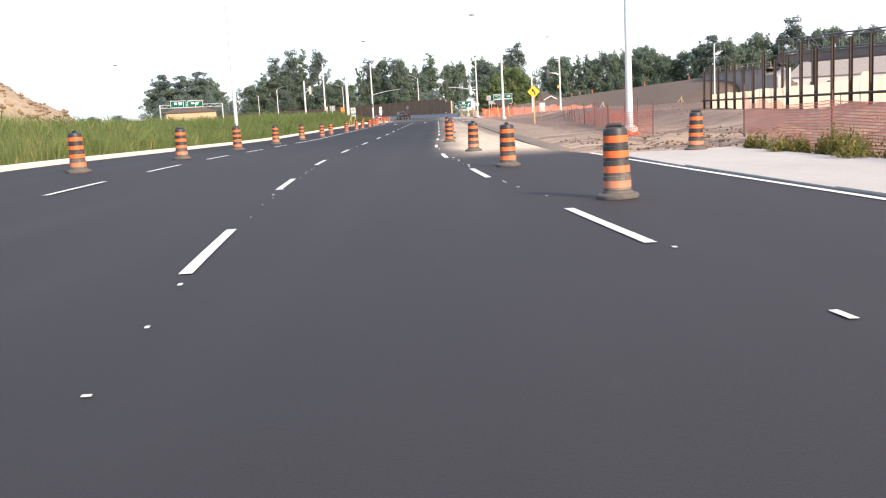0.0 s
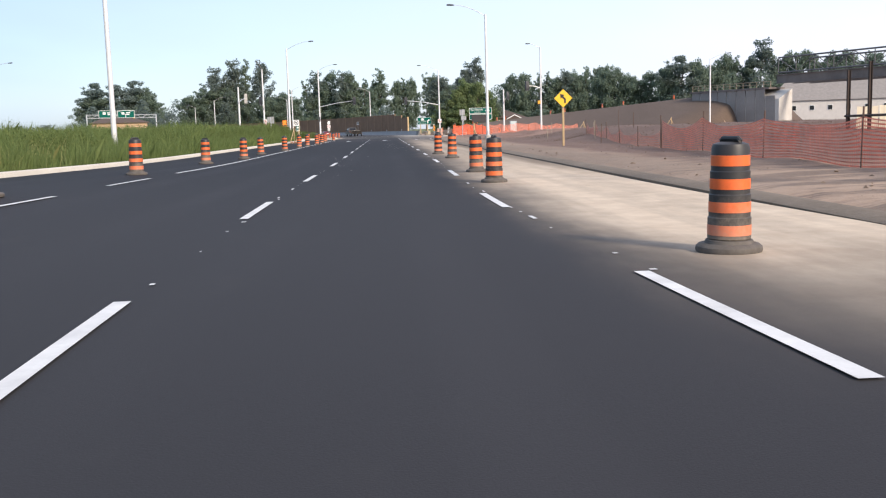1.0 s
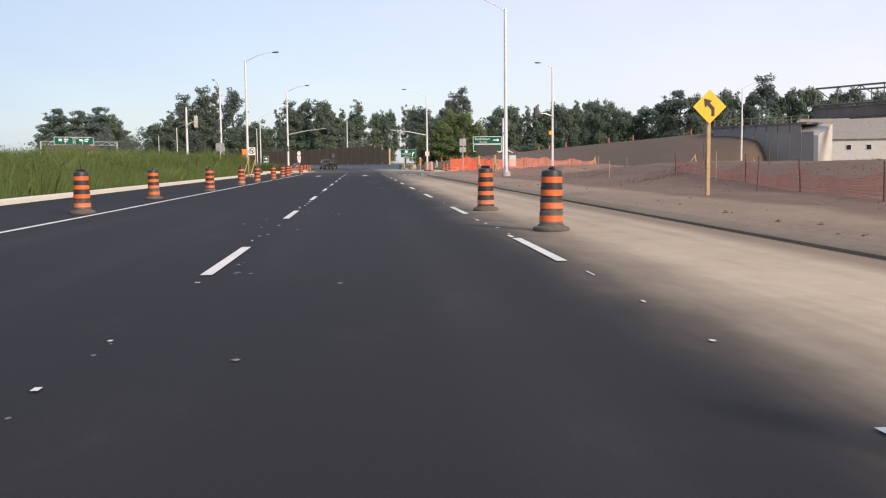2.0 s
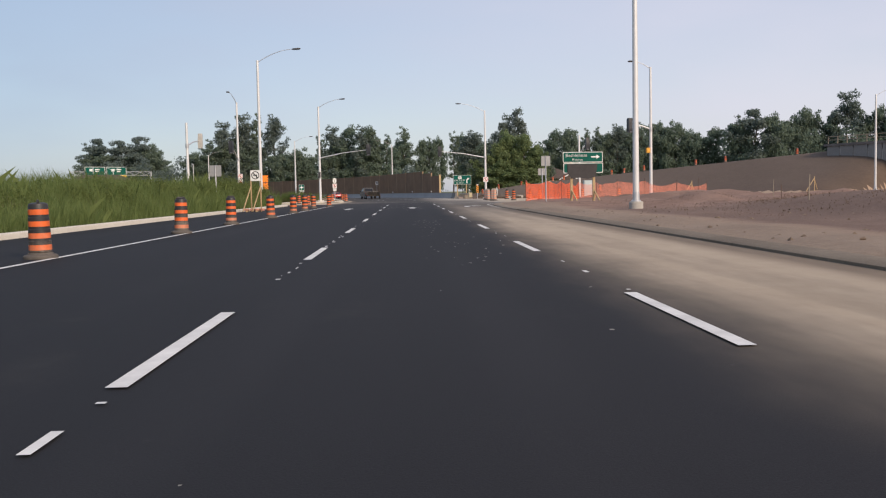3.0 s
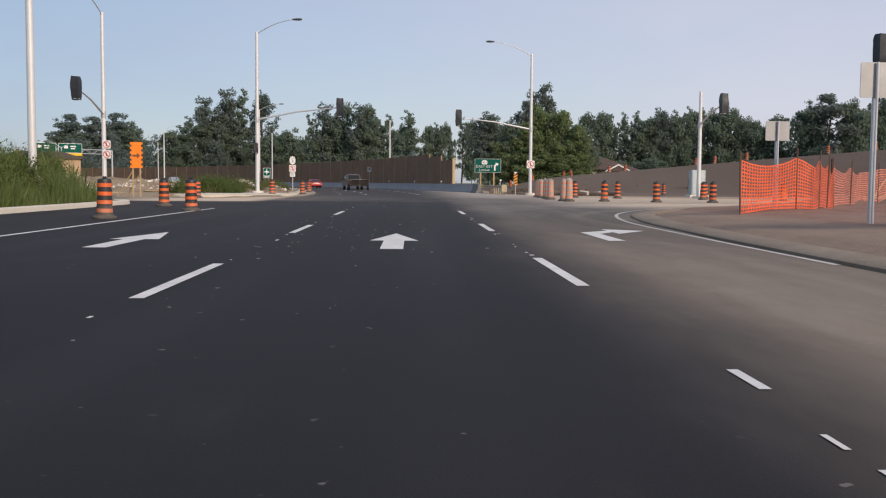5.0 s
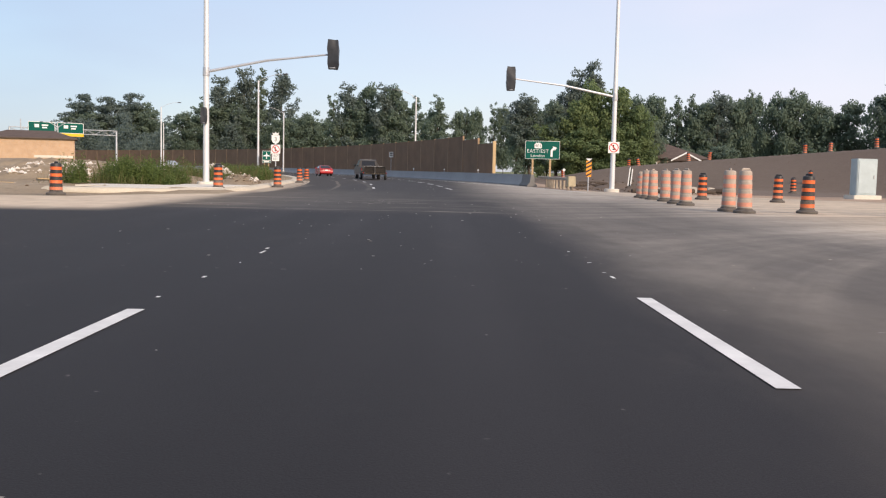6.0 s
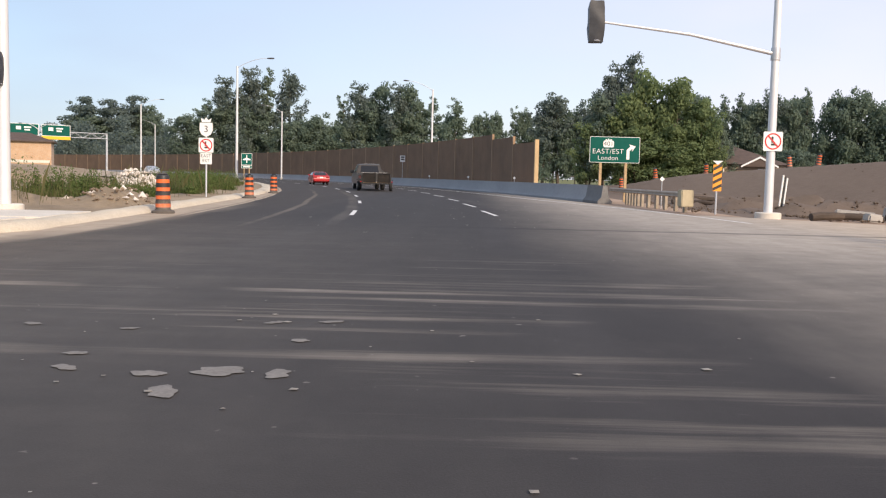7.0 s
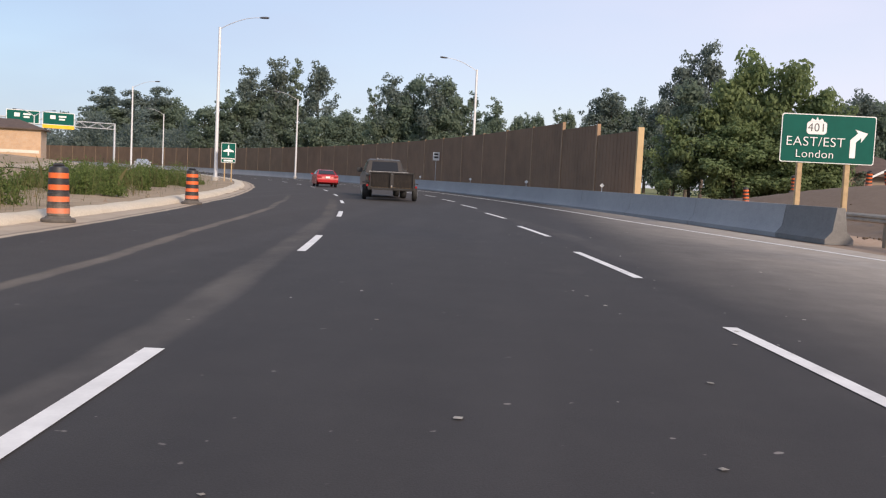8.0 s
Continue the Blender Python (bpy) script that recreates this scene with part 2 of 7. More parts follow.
    fleck = calc(t, "MULTIPLY", step(t, noise_tex(t, 9.0, 2, 0.5, pos), 0.715, 0.755), step(t, noise_tex(t, 0.45, 3, 0.6, pos), 0.46, 0.62))
    fleck = calc(t, "MULTIPLY", fleck, step(t, Y, 60, 130))
    surf = mix(t, calc(t, "MULTIPLY", fleck, 0.6), mix(t, dust, base, dustcol), (0.36, 0.33, 0.30))
    t.links.new(surf, p.inputs["Base Color"])
    p.inputs["Roughness"].default_value = 0.82
    p.inputs["Specular IOR Level"].default_value = 0.25
    bump(t, p, grain, 0.35, 0.006)
    return m

def earth_material(name, a, b, c, scale=0.25, relief=0.05):
    m, t, p = nodes_of(name)
    pos = t.nodes.new("ShaderNodeNewGeometry").outputs["Position"]
    n1 = noise_tex(t, scale, 6, 0.65, pos, (1, 0.5, 1))
    n2 = noise_tex(t, 5.0, 6, 0.75, pos)
    n3 = noise_tex(t, 40.0, 3, 0.7, pos)
    col = mix(t, 0.45, ramp(t, n1, [(0.32, a), (0.5, b), (0.68, c)]), ramp(t, n2, [(0.3, a), (0.7, c)]))
    col = mix(t, 0.25, col, ramp(t, n3, [(0.3, tuple(v * 0.6 for v in a)), (0.75, tuple(min(1, v * 1.25) for v in c))]))
    t.links.new(col, p.inputs["Base Color"])
    p.inputs["Roughness"].default_value = 0.95
    bump(t, p, n2, 0.6, relief)
    return m

def leaf_material(name, a, b, through_light=0.48):
    m, t, p = nodes_of(name)
    geo = t.nodes.new("ShaderNodeNewGeometry")
    info = t.nodes.new("ShaderNodeObjectInfo")
    col = ramp(t, geo.outputs["Random Per Island"], [(0.0, a), (1.0, b)])
    col = mix(t, calc(t, "MULTIPLY", info.outputs["Random"], 0.4), col, (b[0] * 1.03, b[1] * 0.93, b[2] * 0.85))
    t.links.new(col, p.inputs["Base Color"])
    p.inputs["Roughness"].default_value = 0.7
    p.inputs["Specular IOR Level"].default_value = 0.2
    thin = t.nodes.new("ShaderNodeBsdfTranslucent")
    t.links.new(col, thin.inputs["Color"])
    both = t.nodes.new("ShaderNodeMixShader")
    both.inputs[0].default_value = through_light
    t.links.new(p.outputs["BSDF"], both.inputs[1])
    t.links.new(thin.outputs["BSDF"], both.inputs[2])
    t.links.new(both.outputs["Shader"], t.nodes["Material Output"].inputs["Surface"])
    return m

def site_material():
    """Site dirt, a tan gravel verge along the kerb and a redder scrubby field further on."""
    m, t, p = nodes_of("site_ground")
    pos = t.nodes.new("ShaderNodeNewGeometry").outputs["Position"]
    sep = t.nodes.new("ShaderNodeSeparateXYZ")
    t.links.new(pos, sep.inputs[0])
    X, Y = sep.outputs["X"], sep.outputs["Y"]
    n1 = noise_tex(t, 0.22, 6, 0.65, pos, (1, 0.5, 1))
    n2 = noise_tex(t, 4.0, 6, 0.75, pos)
    n3 = noise_tex(t, 38.0, 3, 0.7, pos)
    big = noise_tex(t, 0.09, 4, 0.6, pos, (1.6, 0.5, 1))
    def soil(a, b, c):
        return mix(t, 0.42, ramp(t, n1, [(0.32, a), (0.5, b), (0.68, c)]), ramp(t, n2, [(0.3, a), (0.7, c)]))
    pale = soil((0.31, 0.200, 0.132), (0.42, 0.292, 0.200), (0.53, 0.395, 0.285))
    red = soil((0.085, 0.046, 0.032), (0.140, 0.078, 0.056), (0.225, 0.140, 0.104))
    tan = soil((0.200, 0.138, 0.095), (0.285, 0.205, 0.145), (0.37, 0.28, 0.205))
    clay = soil((0.155, 0.078, 0.052), (0.245, 0.135, 0.094), (0.35, 0.215, 0.158))
    red = mix(t, step(t, calc(t, "MULTIPLY_ADD", n1, 16.0, Y), 112, 128), red, clay)
    far = step(t, calc(t, "MULTIPLY_ADD", big, 46.0, Y), 52, 86)
    far = calc(t, "MULTIPLY", far, calc(t, "SUBTRACT", 1.0, step(t, Y, 158, 176)))
    side = calc(t, "MULTIPLY", step(t, calc(t, "MULTIPLY_ADD", n1, 3.0, X), 8.6, 10.6), far)
    col = mix(t, side, pale, red)
    spoil = calc(t, "MULTIPLY", step(t, noise_tex(t, 0.55, 6, 0.68, pos, (0.45, 1.5, 1)), 0.44, 0.54), calc(t, "SUBTRACT", 1.0, step(t, Y, 46, 60)))
    spoil = calc(t, "MULTIPLY", spoil, calc(t, "MULTIPLY", step(t, X, 4, 6), calc(t, "SUBTRACT", 1.0, calc(t, "MULTIPLY", step(t, calc(t, "MULTIPLY_ADD", n1, 6.0, X), 15, 24), 0.85))))
    col = mix(t, calc(t, "MULTIPLY", spoil, 0.85), col, soil((0.080, 0.054, 0.038), (0.135, 0.094, 0.068), (0.22, 0.16, 0.12)))
    verge = calc(t, "MULTIPLY", calc(t, "SUBTRACT", 1.0, step(t, calc(t, "MULTIPLY_ADD", n1, 2.0, X), 8.2, 9.8)), step(t, Y, 36, 50))
    col = mix(t, calc(t, "MULTIPLY", verge, step(t, X, 0, 4)), col, tan)
    golden = soil((0.20, 0.145, 0.085), (0.33, 0.25, 0.155), (0.46, 0.365, 0.245))
    island = calc(t, "MULTIPLY", calc(t, "SUBTRACT", 1.0, step(t, X, -6.5, -5.5)), calc(t, "MAXIMUM", step(t, Y, 150, 156), calc(t, "SUBTRACT", 1.0, step(t, X, -22, -16))))
    col = mix(t, island, col, golden)
    mottle = calc(t, "MULTIPLY", step(t, noise_tex(t, 0.8, 6, 0.72, pos), 0.48, 0.66), calc(t, "MAXIMUM", island, side))
    col = mix(t, calc(t, "MULTIPLY", mottle, 0.5), col, mix(t, island, (0.095, 0.048, 0.036), (0.16, 0.12, 0.07)))
    col = mix(t, 0.18, col, ramp(t, n3, [(0.3, (0.09, 0.062, 0.047)), (0.75, (0.46, 0.36, 0.28))]))
    t.links.new(col, p.inputs["Base Color"])
    p.inputs["Roughness"].default_value = 0.95
    bump(t, p, n2, 0.7, 0.06)
    return m

ASPHALT = asphalt_material()
def bank_material():
    """Graded brown fill of the ramp, fresher, darker and redder towards the overpass."""
    m, t, p = nodes_of("bank_soil")
    pos = t.nodes.new("ShaderNodeNewGeometry").outputs["Position"]
    sep = t.nodes.new("ShaderNodeSeparateXYZ")
    t.links.new(pos, sep.inputs[0])
    n1 = noise_tex(t, 0.12, 6, 0.68, pos, (1, 0.5, 1))
    n2 = noise_tex(t, 2.2, 6, 0.75, pos)
    n3 = noise_tex(t, 40.0, 3, 0.7, pos)
    def soil(a, b, c):
        return mix(t, 0.5, ramp(t, n1, [(0.3, a), (0.5, b), (0.7, c)]), ramp(t, n2, [(0.3, a), (0.7, c)]))
    old = soil((0.105, 0.074, 0.050), (0.150, 0.108, 0.078), (0.200, 0.150, 0.110))
    fresh = soil((0.060, 0.038, 0.027), (0.092, 0.060, 0.044), (0.135, 0.094, 0.070))
    f = step(t, calc(t, "MULTIPLY_ADD", n1, 24.0, sep.outputs["X"]), 34, 54)
    col = mix(t, calc(t, "MULTIPLY", f, 0.85), old, fresh)
    col = mix(t, 0.22, col, ramp(t, n3, [(0.3, (0.05, 0.036, 0.027)), (0.75, (0.24, 0.18, 0.135))]))
    t.links.new(col, p.inputs["Base Color"])
    p.inputs["Roughness"].default_value = 0.95
    bump(t, p, n2, 0.6, 0.05)
    return m
DIRT_DARK = bank_material()
SITE = site_material()
GRASS_SOIL = earth_material("grass_soil", (0.10, 0.115, 0.032), (0.15, 0.165, 0.048), (0.21, 0.21, 0.08), 0.2)
CONCRETE = earth_material("old_concrete", (0.36, 0.335, 0.30), (0.43, 0.40, 0.36), (0.50, 0.47, 0.43), 0.6, 0.008)
CONC_NEW = earth_material("pale_concrete", (0.58, 0.53, 0.45), (0.68, 0.625, 0.535), (0.77, 0.72, 0.63), 0.7, 0.006)
BARRIER_M = earth_material("barrier_concrete", (0.25, 0.25, 0.255), (0.32, 0.315, 0.315), (0.40, 0.39, 0.385), 0.4, 0.006)
WHITE_LINE = plain("road_paint", (0.74, 0.73, 0.70), 0.7, 0, 0.22, 2.5, local=False)
BLACK_PL = plain("black_plastic", (0.022, 0.022, 0.024), 0.55, 0, 0.4, 4)
def dusty_paint(name, colour, rough):
    """Barrel sheeting with splashed dust, thickest near the road."""
    m, t, p = nodes_of(name)
    co = t.nodes.new("ShaderNodeTexCoord").outputs["Object"]
    sep = t.nodes.new("ShaderNodeSeparateXYZ")
    t.links.new(co, sep.inputs[0])
    rn = t.nodes.new("ShaderNodeObjectInfo").outputs["Random"]
    a = ramp(t, noise_tex(t, 5, 5, 0.65, co), [(0.3, tuple(c * 0.8 for c in colour)), (0.7, tuple(min(1, c * 1.12) for c in colour))])
    splash = calc(t, "MULTIPLY_ADD", noise_tex(t, 7, 6, 0.75, co), 0.9, -0.42)
    lvl = calc(t, "SUBTRACT", calc(t, "ADD", splash, calc(t, "MULTIPLY", rn, 0.35)), sep.outputs["Z"])
    f = calc(t, "MULTIPLY_ADD", step(t, lvl, -0.30, 0.45), 0.6, 0.02)
    t.links.new(mix(t, f, a, (0.40, 0.32, 0.245)), p.inputs["Base Color"])
    t.links.new(calc(t, "MULTIPLY_ADD", f, 0.4, rough), p.inputs["Roughness"])
    return m
BARREL_BLACK = dusty_paint("barrel_black", (0.022, 0.022, 0.024), 0.5)
BARREL_ORANGE = dusty_paint("barrel_orange", (0.80, 0.145, 0.03), 0.4)
ORANGE_DUSTY = plain("dusty_orange_sheeting", (0.66, 0.28, 0.19), 0.75, 0, 0.22, 5)
DUSTY_GREY = plain("dusty_grey_plastic", (0.42, 0.35, 0.29), 0.85, 0, 0.25, 5)
RUBBER = plain("dusty_rubber", (0.115, 0.10, 0.086), 0.85, 0, 0.4, 8)
GALV = plain("galvanised_steel", (0.62, 0.63, 0.65), 0.42, 0.55, 0.15, 1.2)
CONC_POLE = plain("painted_pole", (0.70, 0.70, 0.70), 0.5, 0.2, 0.12, 0.8)
LAMP_GREY = plain("lamp_housing", (0.10, 0.10, 0.105), 0.5, 0.2, 0.2, 5)
BARK = plain("bark", (0.11, 0.085, 0.065), 0.9, 0, 0.4, 2, 0.03)
# LEAF_A and LEAF_B carry distance haze in their colour: paler and bluer
LEAF_A = leaf_material("leaves_hazy_dark", (0.140, 0.184, 0.168), (0.192, 0.240, 0.214), 0.55)
LEAF_B = leaf_material("leaves_hazy_mid", (0.146, 0.200, 0.160), (0.205, 0.266, 0.198), 0.55)
LEAF_C = leaf_material("leaves_bright", (0.160, 0.220, 0.108), (0.240, 0.308, 0.145), 0.55)
GRASS_M = leaf_material("grass_blades", (0.085, 0.145, 0.046), (0.215, 0.275, 0.100))
WEED_M = leaf_material("weeds", (0.07, 0.09, 0.03), (0.20, 0.19, 0.09))

# ---- mesh tools ----
def box(bm, c, s, rz=0.0, rx=0.0, ry=0.0, bevel=0.0):
    r = bmesh.ops.create_cube(bm, size=1.0, matrix=pose(*c, rx, ry, rz) @ Matrix.Diagonal((*s, 1)))
    if bevel:
        es = list({e for v in r["verts"] for e in v.link_edges})
        bmesh.ops.bevel(bm, geom=es, offset=bevel, segments=2, affect="EDGES")

def rod(bm, a, b, ra, rb=None, n=10, caps=True):
    a, b = Vector(a), Vector(b)
    m = Matrix.Translation((a + b) / 2) @ (b - a).to_track_quat("Z", "Y").to_matrix().to_4x4()
    bmesh.ops.create_cone(bm, cap_ends=caps, segments=n, radius1=ra, radius2=ra if rb is None else rb, depth=(b - a).length, matrix=m)

def lathe(bm, prof, n=20, m=None):
    rings = []
    for r, z in prof:
        ring = []
        for i in range(n):
            a = 2 * math.pi * i / n
            v = Vector((r * math.cos(a), r * math.sin(a), z))
            ring.append(bm.verts.new(m @ v if m else v))
        rings.append(ring)
    for q, w in zip(rings, rings[1:]):
        for i in range(n):
            bm.faces.new((q[i], q[(i + 1) % n], w[(i + 1) % n], w[i]))
    bm.faces.new(list(reversed(rings[0])))
    bm.faces.new(rings[-1])

def bent_tube(bm, pts, radii, n=8):
    pts = [Vector(p) for p in pts]
    rings = []
    for i, p in enumerate(pts):
        d = (pts[min(i + 1, len(pts) - 1)] - pts[max(i - 1, 0)]).normalized()
        q = d.to_track_quat("Z", "Y")
        rings.append([bm.verts.new(p + q @ Vector((radii[i] * math.cos(2 * math.pi * k / n), radii[i] * math.sin(2 * math.pi * k / n), 0))) for k in range(n)])
    for a, b in zip(rings, rings[1:]):
        for k in range(n):
            bm.faces.new((a[k], a[(k + 1) % n], b[(k + 1) % n], b[k]))
    bm.faces.new(list(reversed(rings[0])))
    bm.faces.new(rings[-1])

def prism(bm, outline, z0, z1):
    """A solid of an outline in x, y."""
    lo = [bm.verts.new((x, y, z0)) for x, y in outline]
    hi = [bm.verts.new((x, y, z1)) for x, y in outline]
    n = len(lo)
    bm.faces.new(hi)
    bm.faces.new(list(reversed(lo)))
    for i in range(n):
        bm.faces.new((lo[i], lo[(i + 1) % n], hi[(i + 1) % n], hi[i]))

def finish(bm, name, material, smooth=35.0):
    bmesh.ops.recalc_face_normals(bm, faces=bm.faces[:])
    me = bpy.data.meshes.new(name)
    bm.to_mesh(me)
    bm.free()
    for mat in (material if isinstance(material, (list, tuple)) else (material,)):
        me.materials.append(mat)
    if smooth:
        me.polygons.foreach_set("use_smooth", [True] * len(me.polygons))
        me.set_sharp_from_angle(angle=radians(smooth))
    return me

def part(name, bm, material, parent, label="", at=None, smooth=35.0):
    me = bm if isinstance(bm, bpy.types.Mesh) else finish(bm, name, material, smooth)
    ob = new(name, me)
    ob.parent = parent
    if at is not None:
        ob.matrix_local = at
    return tagged(ob, label)

def thing(name, label, category, m=None, group="", kind=""):
    ob = new(name)
    ob.empty_display_size = 0.2
    if m is not None:
        ob.matrix_basis = m
    return tagged(ob, label, category, group, kind)

def solo(name, bm, material, label, category, m=None, group="", kind="", smooth=35.0):
    me = bm if isinstance(bm, bpy.types.Mesh) else finish(bm, name, material, smooth)
    ob = new(name, me)
    if m is not None:
        ob.matrix_basis = m
    return tagged(ob, label, category, group, kind)

def B():
    return bmesh.new()

def smooth(v, a, b):
    k = min(1, max(0, (v - a) / (b - a)))
    return k * k * (3 - 2 * k)

# ---- plan of the road: straight, then an easy left-hand bend ----
BEND, RAD, EASE = 164.0, 320.0, 40.0
def bow(s):
    """Sideways run of the road where it comes out of the first bend."""
    return max(0, EASE - s) ** 2 / 680.0 - 0.13 * (1 - smooth(s, 42, 62))

def road(s, o):
    """Plan point at station s and offset o (right of the lane's middle)."""
    if s < BEND:
        return o + bow(s), s
    a = (s - BEND) / RAD
    return (RAD + o) * math.cos(a) - RAD, BEND + (RAD + o) * math.sin(a)

def heading(s):
    return 0.0 if s < BEND else math.degrees((s - BEND) / RAD)

def bank(s, o):
    """The road falls gently out of the first bend, and leans up to its left there."""
    return 0.13 * (1 - smooth(s, 8, 44)) + 0.34 * (1 - smooth(s, 25, 75)) * smooth(-o, 1, 7.5)

def strip(bm, s0, s1, o0, o1, z, ds=4.0, across=1):
    n = max(1, int(math.ceil((s1 - s0) / ds)))
    f = (lambda v, s: v(s) if callable(v) else v)
    rows = []
    for i in range(n + 1):
        s = s0 + (s1 - s0) * i / n
        a, b = f(o0, s), f(o1, s)
        rows.append([bm.verts.new((*road(s, a + (b - a) * k / across), f(z, s) + bank(s, a + (b - a) * k / across))) for k in range(across + 1)])
    for p, q in zip(rows, rows[1:]):
        for k in range(across):
            bm.faces.new((p[k], p[k + 1], q[k + 1], q[k]))

def sweep(bm, s0, s1, prof, ds=4.0, closed=True, flare=None):
    """A section (offset, z) drawn along the road."""
    n = max(1, int(math.ceil((s1 - s0) / ds)))
    rings = []
    for i in range(n + 1):
        s = s0 + (s1 - s0) * i / n
        rings.append([bm.verts.new((*road(s, o + (flare(s) if flare else 0)), z)) for o, z in prof])
    k = len(prof)
    for a, b in zip(rings, rings[1:]):
        for i in range(k if closed else k - 1):
            bm.faces.new((a[i], a[(i + 1) % k], b[(i + 1) % k], b[i]))
    if closed:
        bm.faces.new(list(reversed(rings[0])))
        bm.faces.new(rings[-1])

def drawn(bm, line, prof, up=None):
    """A section (side, z) drawn along a plan line; side is to the right of the way."""
    pts = [Vector((x, y)) for x, y in line]
    rings = []
    for i, p in enumerate(pts):
        d = (pts[min(i + 1, len(pts) - 1)] - pts[max(i - 1, 0)]).normalized()
        r = Vector((d.y, -d.x))
        rings.append([bm.verts.new((*(p + r * o), z + (up(p.y) if up else 0))) for o, z in prof])
    k = len(prof)
    for a, b in zip(rings, rings[1:]):
        for i in range(k):
            bm.faces.new((a[i], a[(i + 1) % k], b[(i + 1) % k], b[i]))
    bm.faces.new(list(reversed(rings[0])))
    bm.faces.new(rings[-1])

def arc(cx, cy, r, a0, a1, n=10):
    return [(cx + r * math.cos(radians(a0 + (a1 - a0) * i / n)), cy + r * math.sin(radians(a0 + (a1 - a0) * i / n))) for i in range(n + 1)]

def spline(pts, n=5):
    """A smooth run of points through a few."""
    out = []
    for i in range(len(pts) - 1):
        q0, q1, q2, q3 = (Vector(pts[min(max(i + k, 0), len(pts) - 1)]) for k in (-1, 0, 1, 2))
        for k in range(n):
            u = k / n
            out.append(tuple(0.5 * (2 * q1 + (q2 - q0) * u + (2 * q0 - 5 * q1 + 4 * q2 - q3) * u * u + (3 * q1 - q0 - 3 * q2 + q3) * u ** 3)))
    return out + [tuple(pts[-1])]

# ---- ground and road ----
CORNER = [(5.45, 118.1), (5.47, 122), (5.55, 128), (5.75, 134), (6.1, 138.5), (7.0, 143.2), (9.0, 147.8), (11.9, 151.6), (15.0, 153.8), (20, 155), (60, 156)]
CORNER_X, CORNER_Y = [p[0] for p in CORNER], [p[1] for p in CORNER]
def height(x, y):
    """Lie of the land off the road."""
    h = -0.06 + bank(y, x - bow(y)) * (1 - smooth(x, 30, 60))
    s = y if y < BEND else BEND + RAD * math.atan2(y - BEND, x + RAD)
    if x < -9.5 and y < 158:                        # grassed median bank
        e = -10.9 + max(0, 40 - y) ** 2 / 680.0 - x
        k = smooth(y, 84, 112)                      # higher and steeper towards its nose
        h += (0.2 * smooth(e, 0, 0.3) + (0.95 + 0.12 * k) * smooth(e, 0, 6 - 3.9 * k) * (1 - smooth(-x, 34, 46))) * smooth(-y, -156, -150)
    if x > 5 and y < 128:                           # site ground behind the kerb
        e = x - 5.5
        k = smooth(e, 0, 1.2) * smooth(y, 25, 32) * smooth(-y, -128, -116)
        h += 0.16 * k + 0.10 * k * noise.noise((x * 0.35, y * 0.35, 0))
        h += 0.85 * smooth(e, 5.5, 11) * smooth(y, 64, 82) * smooth(-y, -120, -95)
        h += 0.56 * smooth(e, 8.6, 11.6) * smooth(y, 14, 26) * (1 - smooth(y, 64, 84))   # shelf of the excavation
        h += (0.62 * max(0, noise.noise((x * 0.38, y * 0.75, 9))) + 0.16 * noise.noise((x * 1.4, y * 1.9, 9))) * smooth(e, 1.5, 3) * smooth(y, 22, 26) * smooth(-y, -40, -30)
    if x > 5 and 118 < y < 156:                     # dirt of the corner, level with its buried kerb
        e = min(x - float(np.interp(y, CORNER_Y, CORNER_X)), float(np.interp(x, CORNER_X, CORNER_Y)) - y)
        h += (0.19 * smooth(e, 0.2, 0.8) + (0.14 + 0.10 * noise.noise((x * 0.5, y * 0.5, 3))) * smooth(e, 0.8, 4.0) * (1 - smooth(x, 26, 40))) * smooth(y, 118, 126)
    if 13 < x < 40 and 112 < y < 154:               # spoil left in heaps over the bare corner
        h += 0.75 * max(0, noise.noise((x * 0.22, y * 0.22, 7)) + 0.3 * noise.noise((x * 0.9, y * 0.9, 7))) * smooth(x, 13, 17) * smooth(-x, -40, -36) * smooth(y, 112, 120) * smooth(-y, -154, -150)
    if y > 171 and -58 < x < -6 and y < 330:        # island past the crossing
        o = math.hypot(x + RAD, y - BEND) - RAD
        e = -7.3 + 0.5 * smooth(s, 190, 215) - o
        k = smooth(e, 0, 0.3) * smooth(y, 171.6 - 4 * smooth(-x, 13, 16), 172.2 + 3 * smooth(-x, 13, 16))
        h += 0.135 * k + 0.10 * k * smooth(e, 0.5, 1.5) * noise.noise((x * 0.9, y * 0.9, 4))
        for cx, cy, r, z in ((-30.5, 214, 5, 0.85), (-27, 217, 3.2, 0.8), (-37, 230, 8, 0.9), (-22, 200, 3.6, 0.75), (-19.6, 186.5, 3.2, 0.75), (-9.55, 187.75, 1.75, 0.62), (-12.6, 186.2, 1.9, 0.35), (-15.6, 206.3, 1.6, 0.55), (-27, 190, 4, 0.5)):
            d = math.hypot(x - cx, (y - cy) * 0.9) / r
            if d < 1:
                h += z * (1 - d * d) ** 1.5 * k * smooth(e, 0.7, 1.7) * (1 + 0.6 * noise.noise((x * 0.7, y * 0.7, 2)) + 0.5 * noise.noise((x * 1.9, y * 1.9, 2)))
    if y > 220 and x < -12:                         # the land left of the bend lies higher
        o = math.hypot(x + RAD, y - BEND) - RAD
        h += 1.3 * smooth(-o, 12, 30) * smooth(s, 222, 285)
    # ramp bank rising to the overpass
    ax, ay, bx, by = 14.0, 242.0, 72.0, 188.0
    dx, dy = bx - ax, by - ay
    L = math.hypot(dx, dy)
    u = ((x - ax) * dx + (y - ay) * dy) / L
    f = min(1, max(0, u / L))
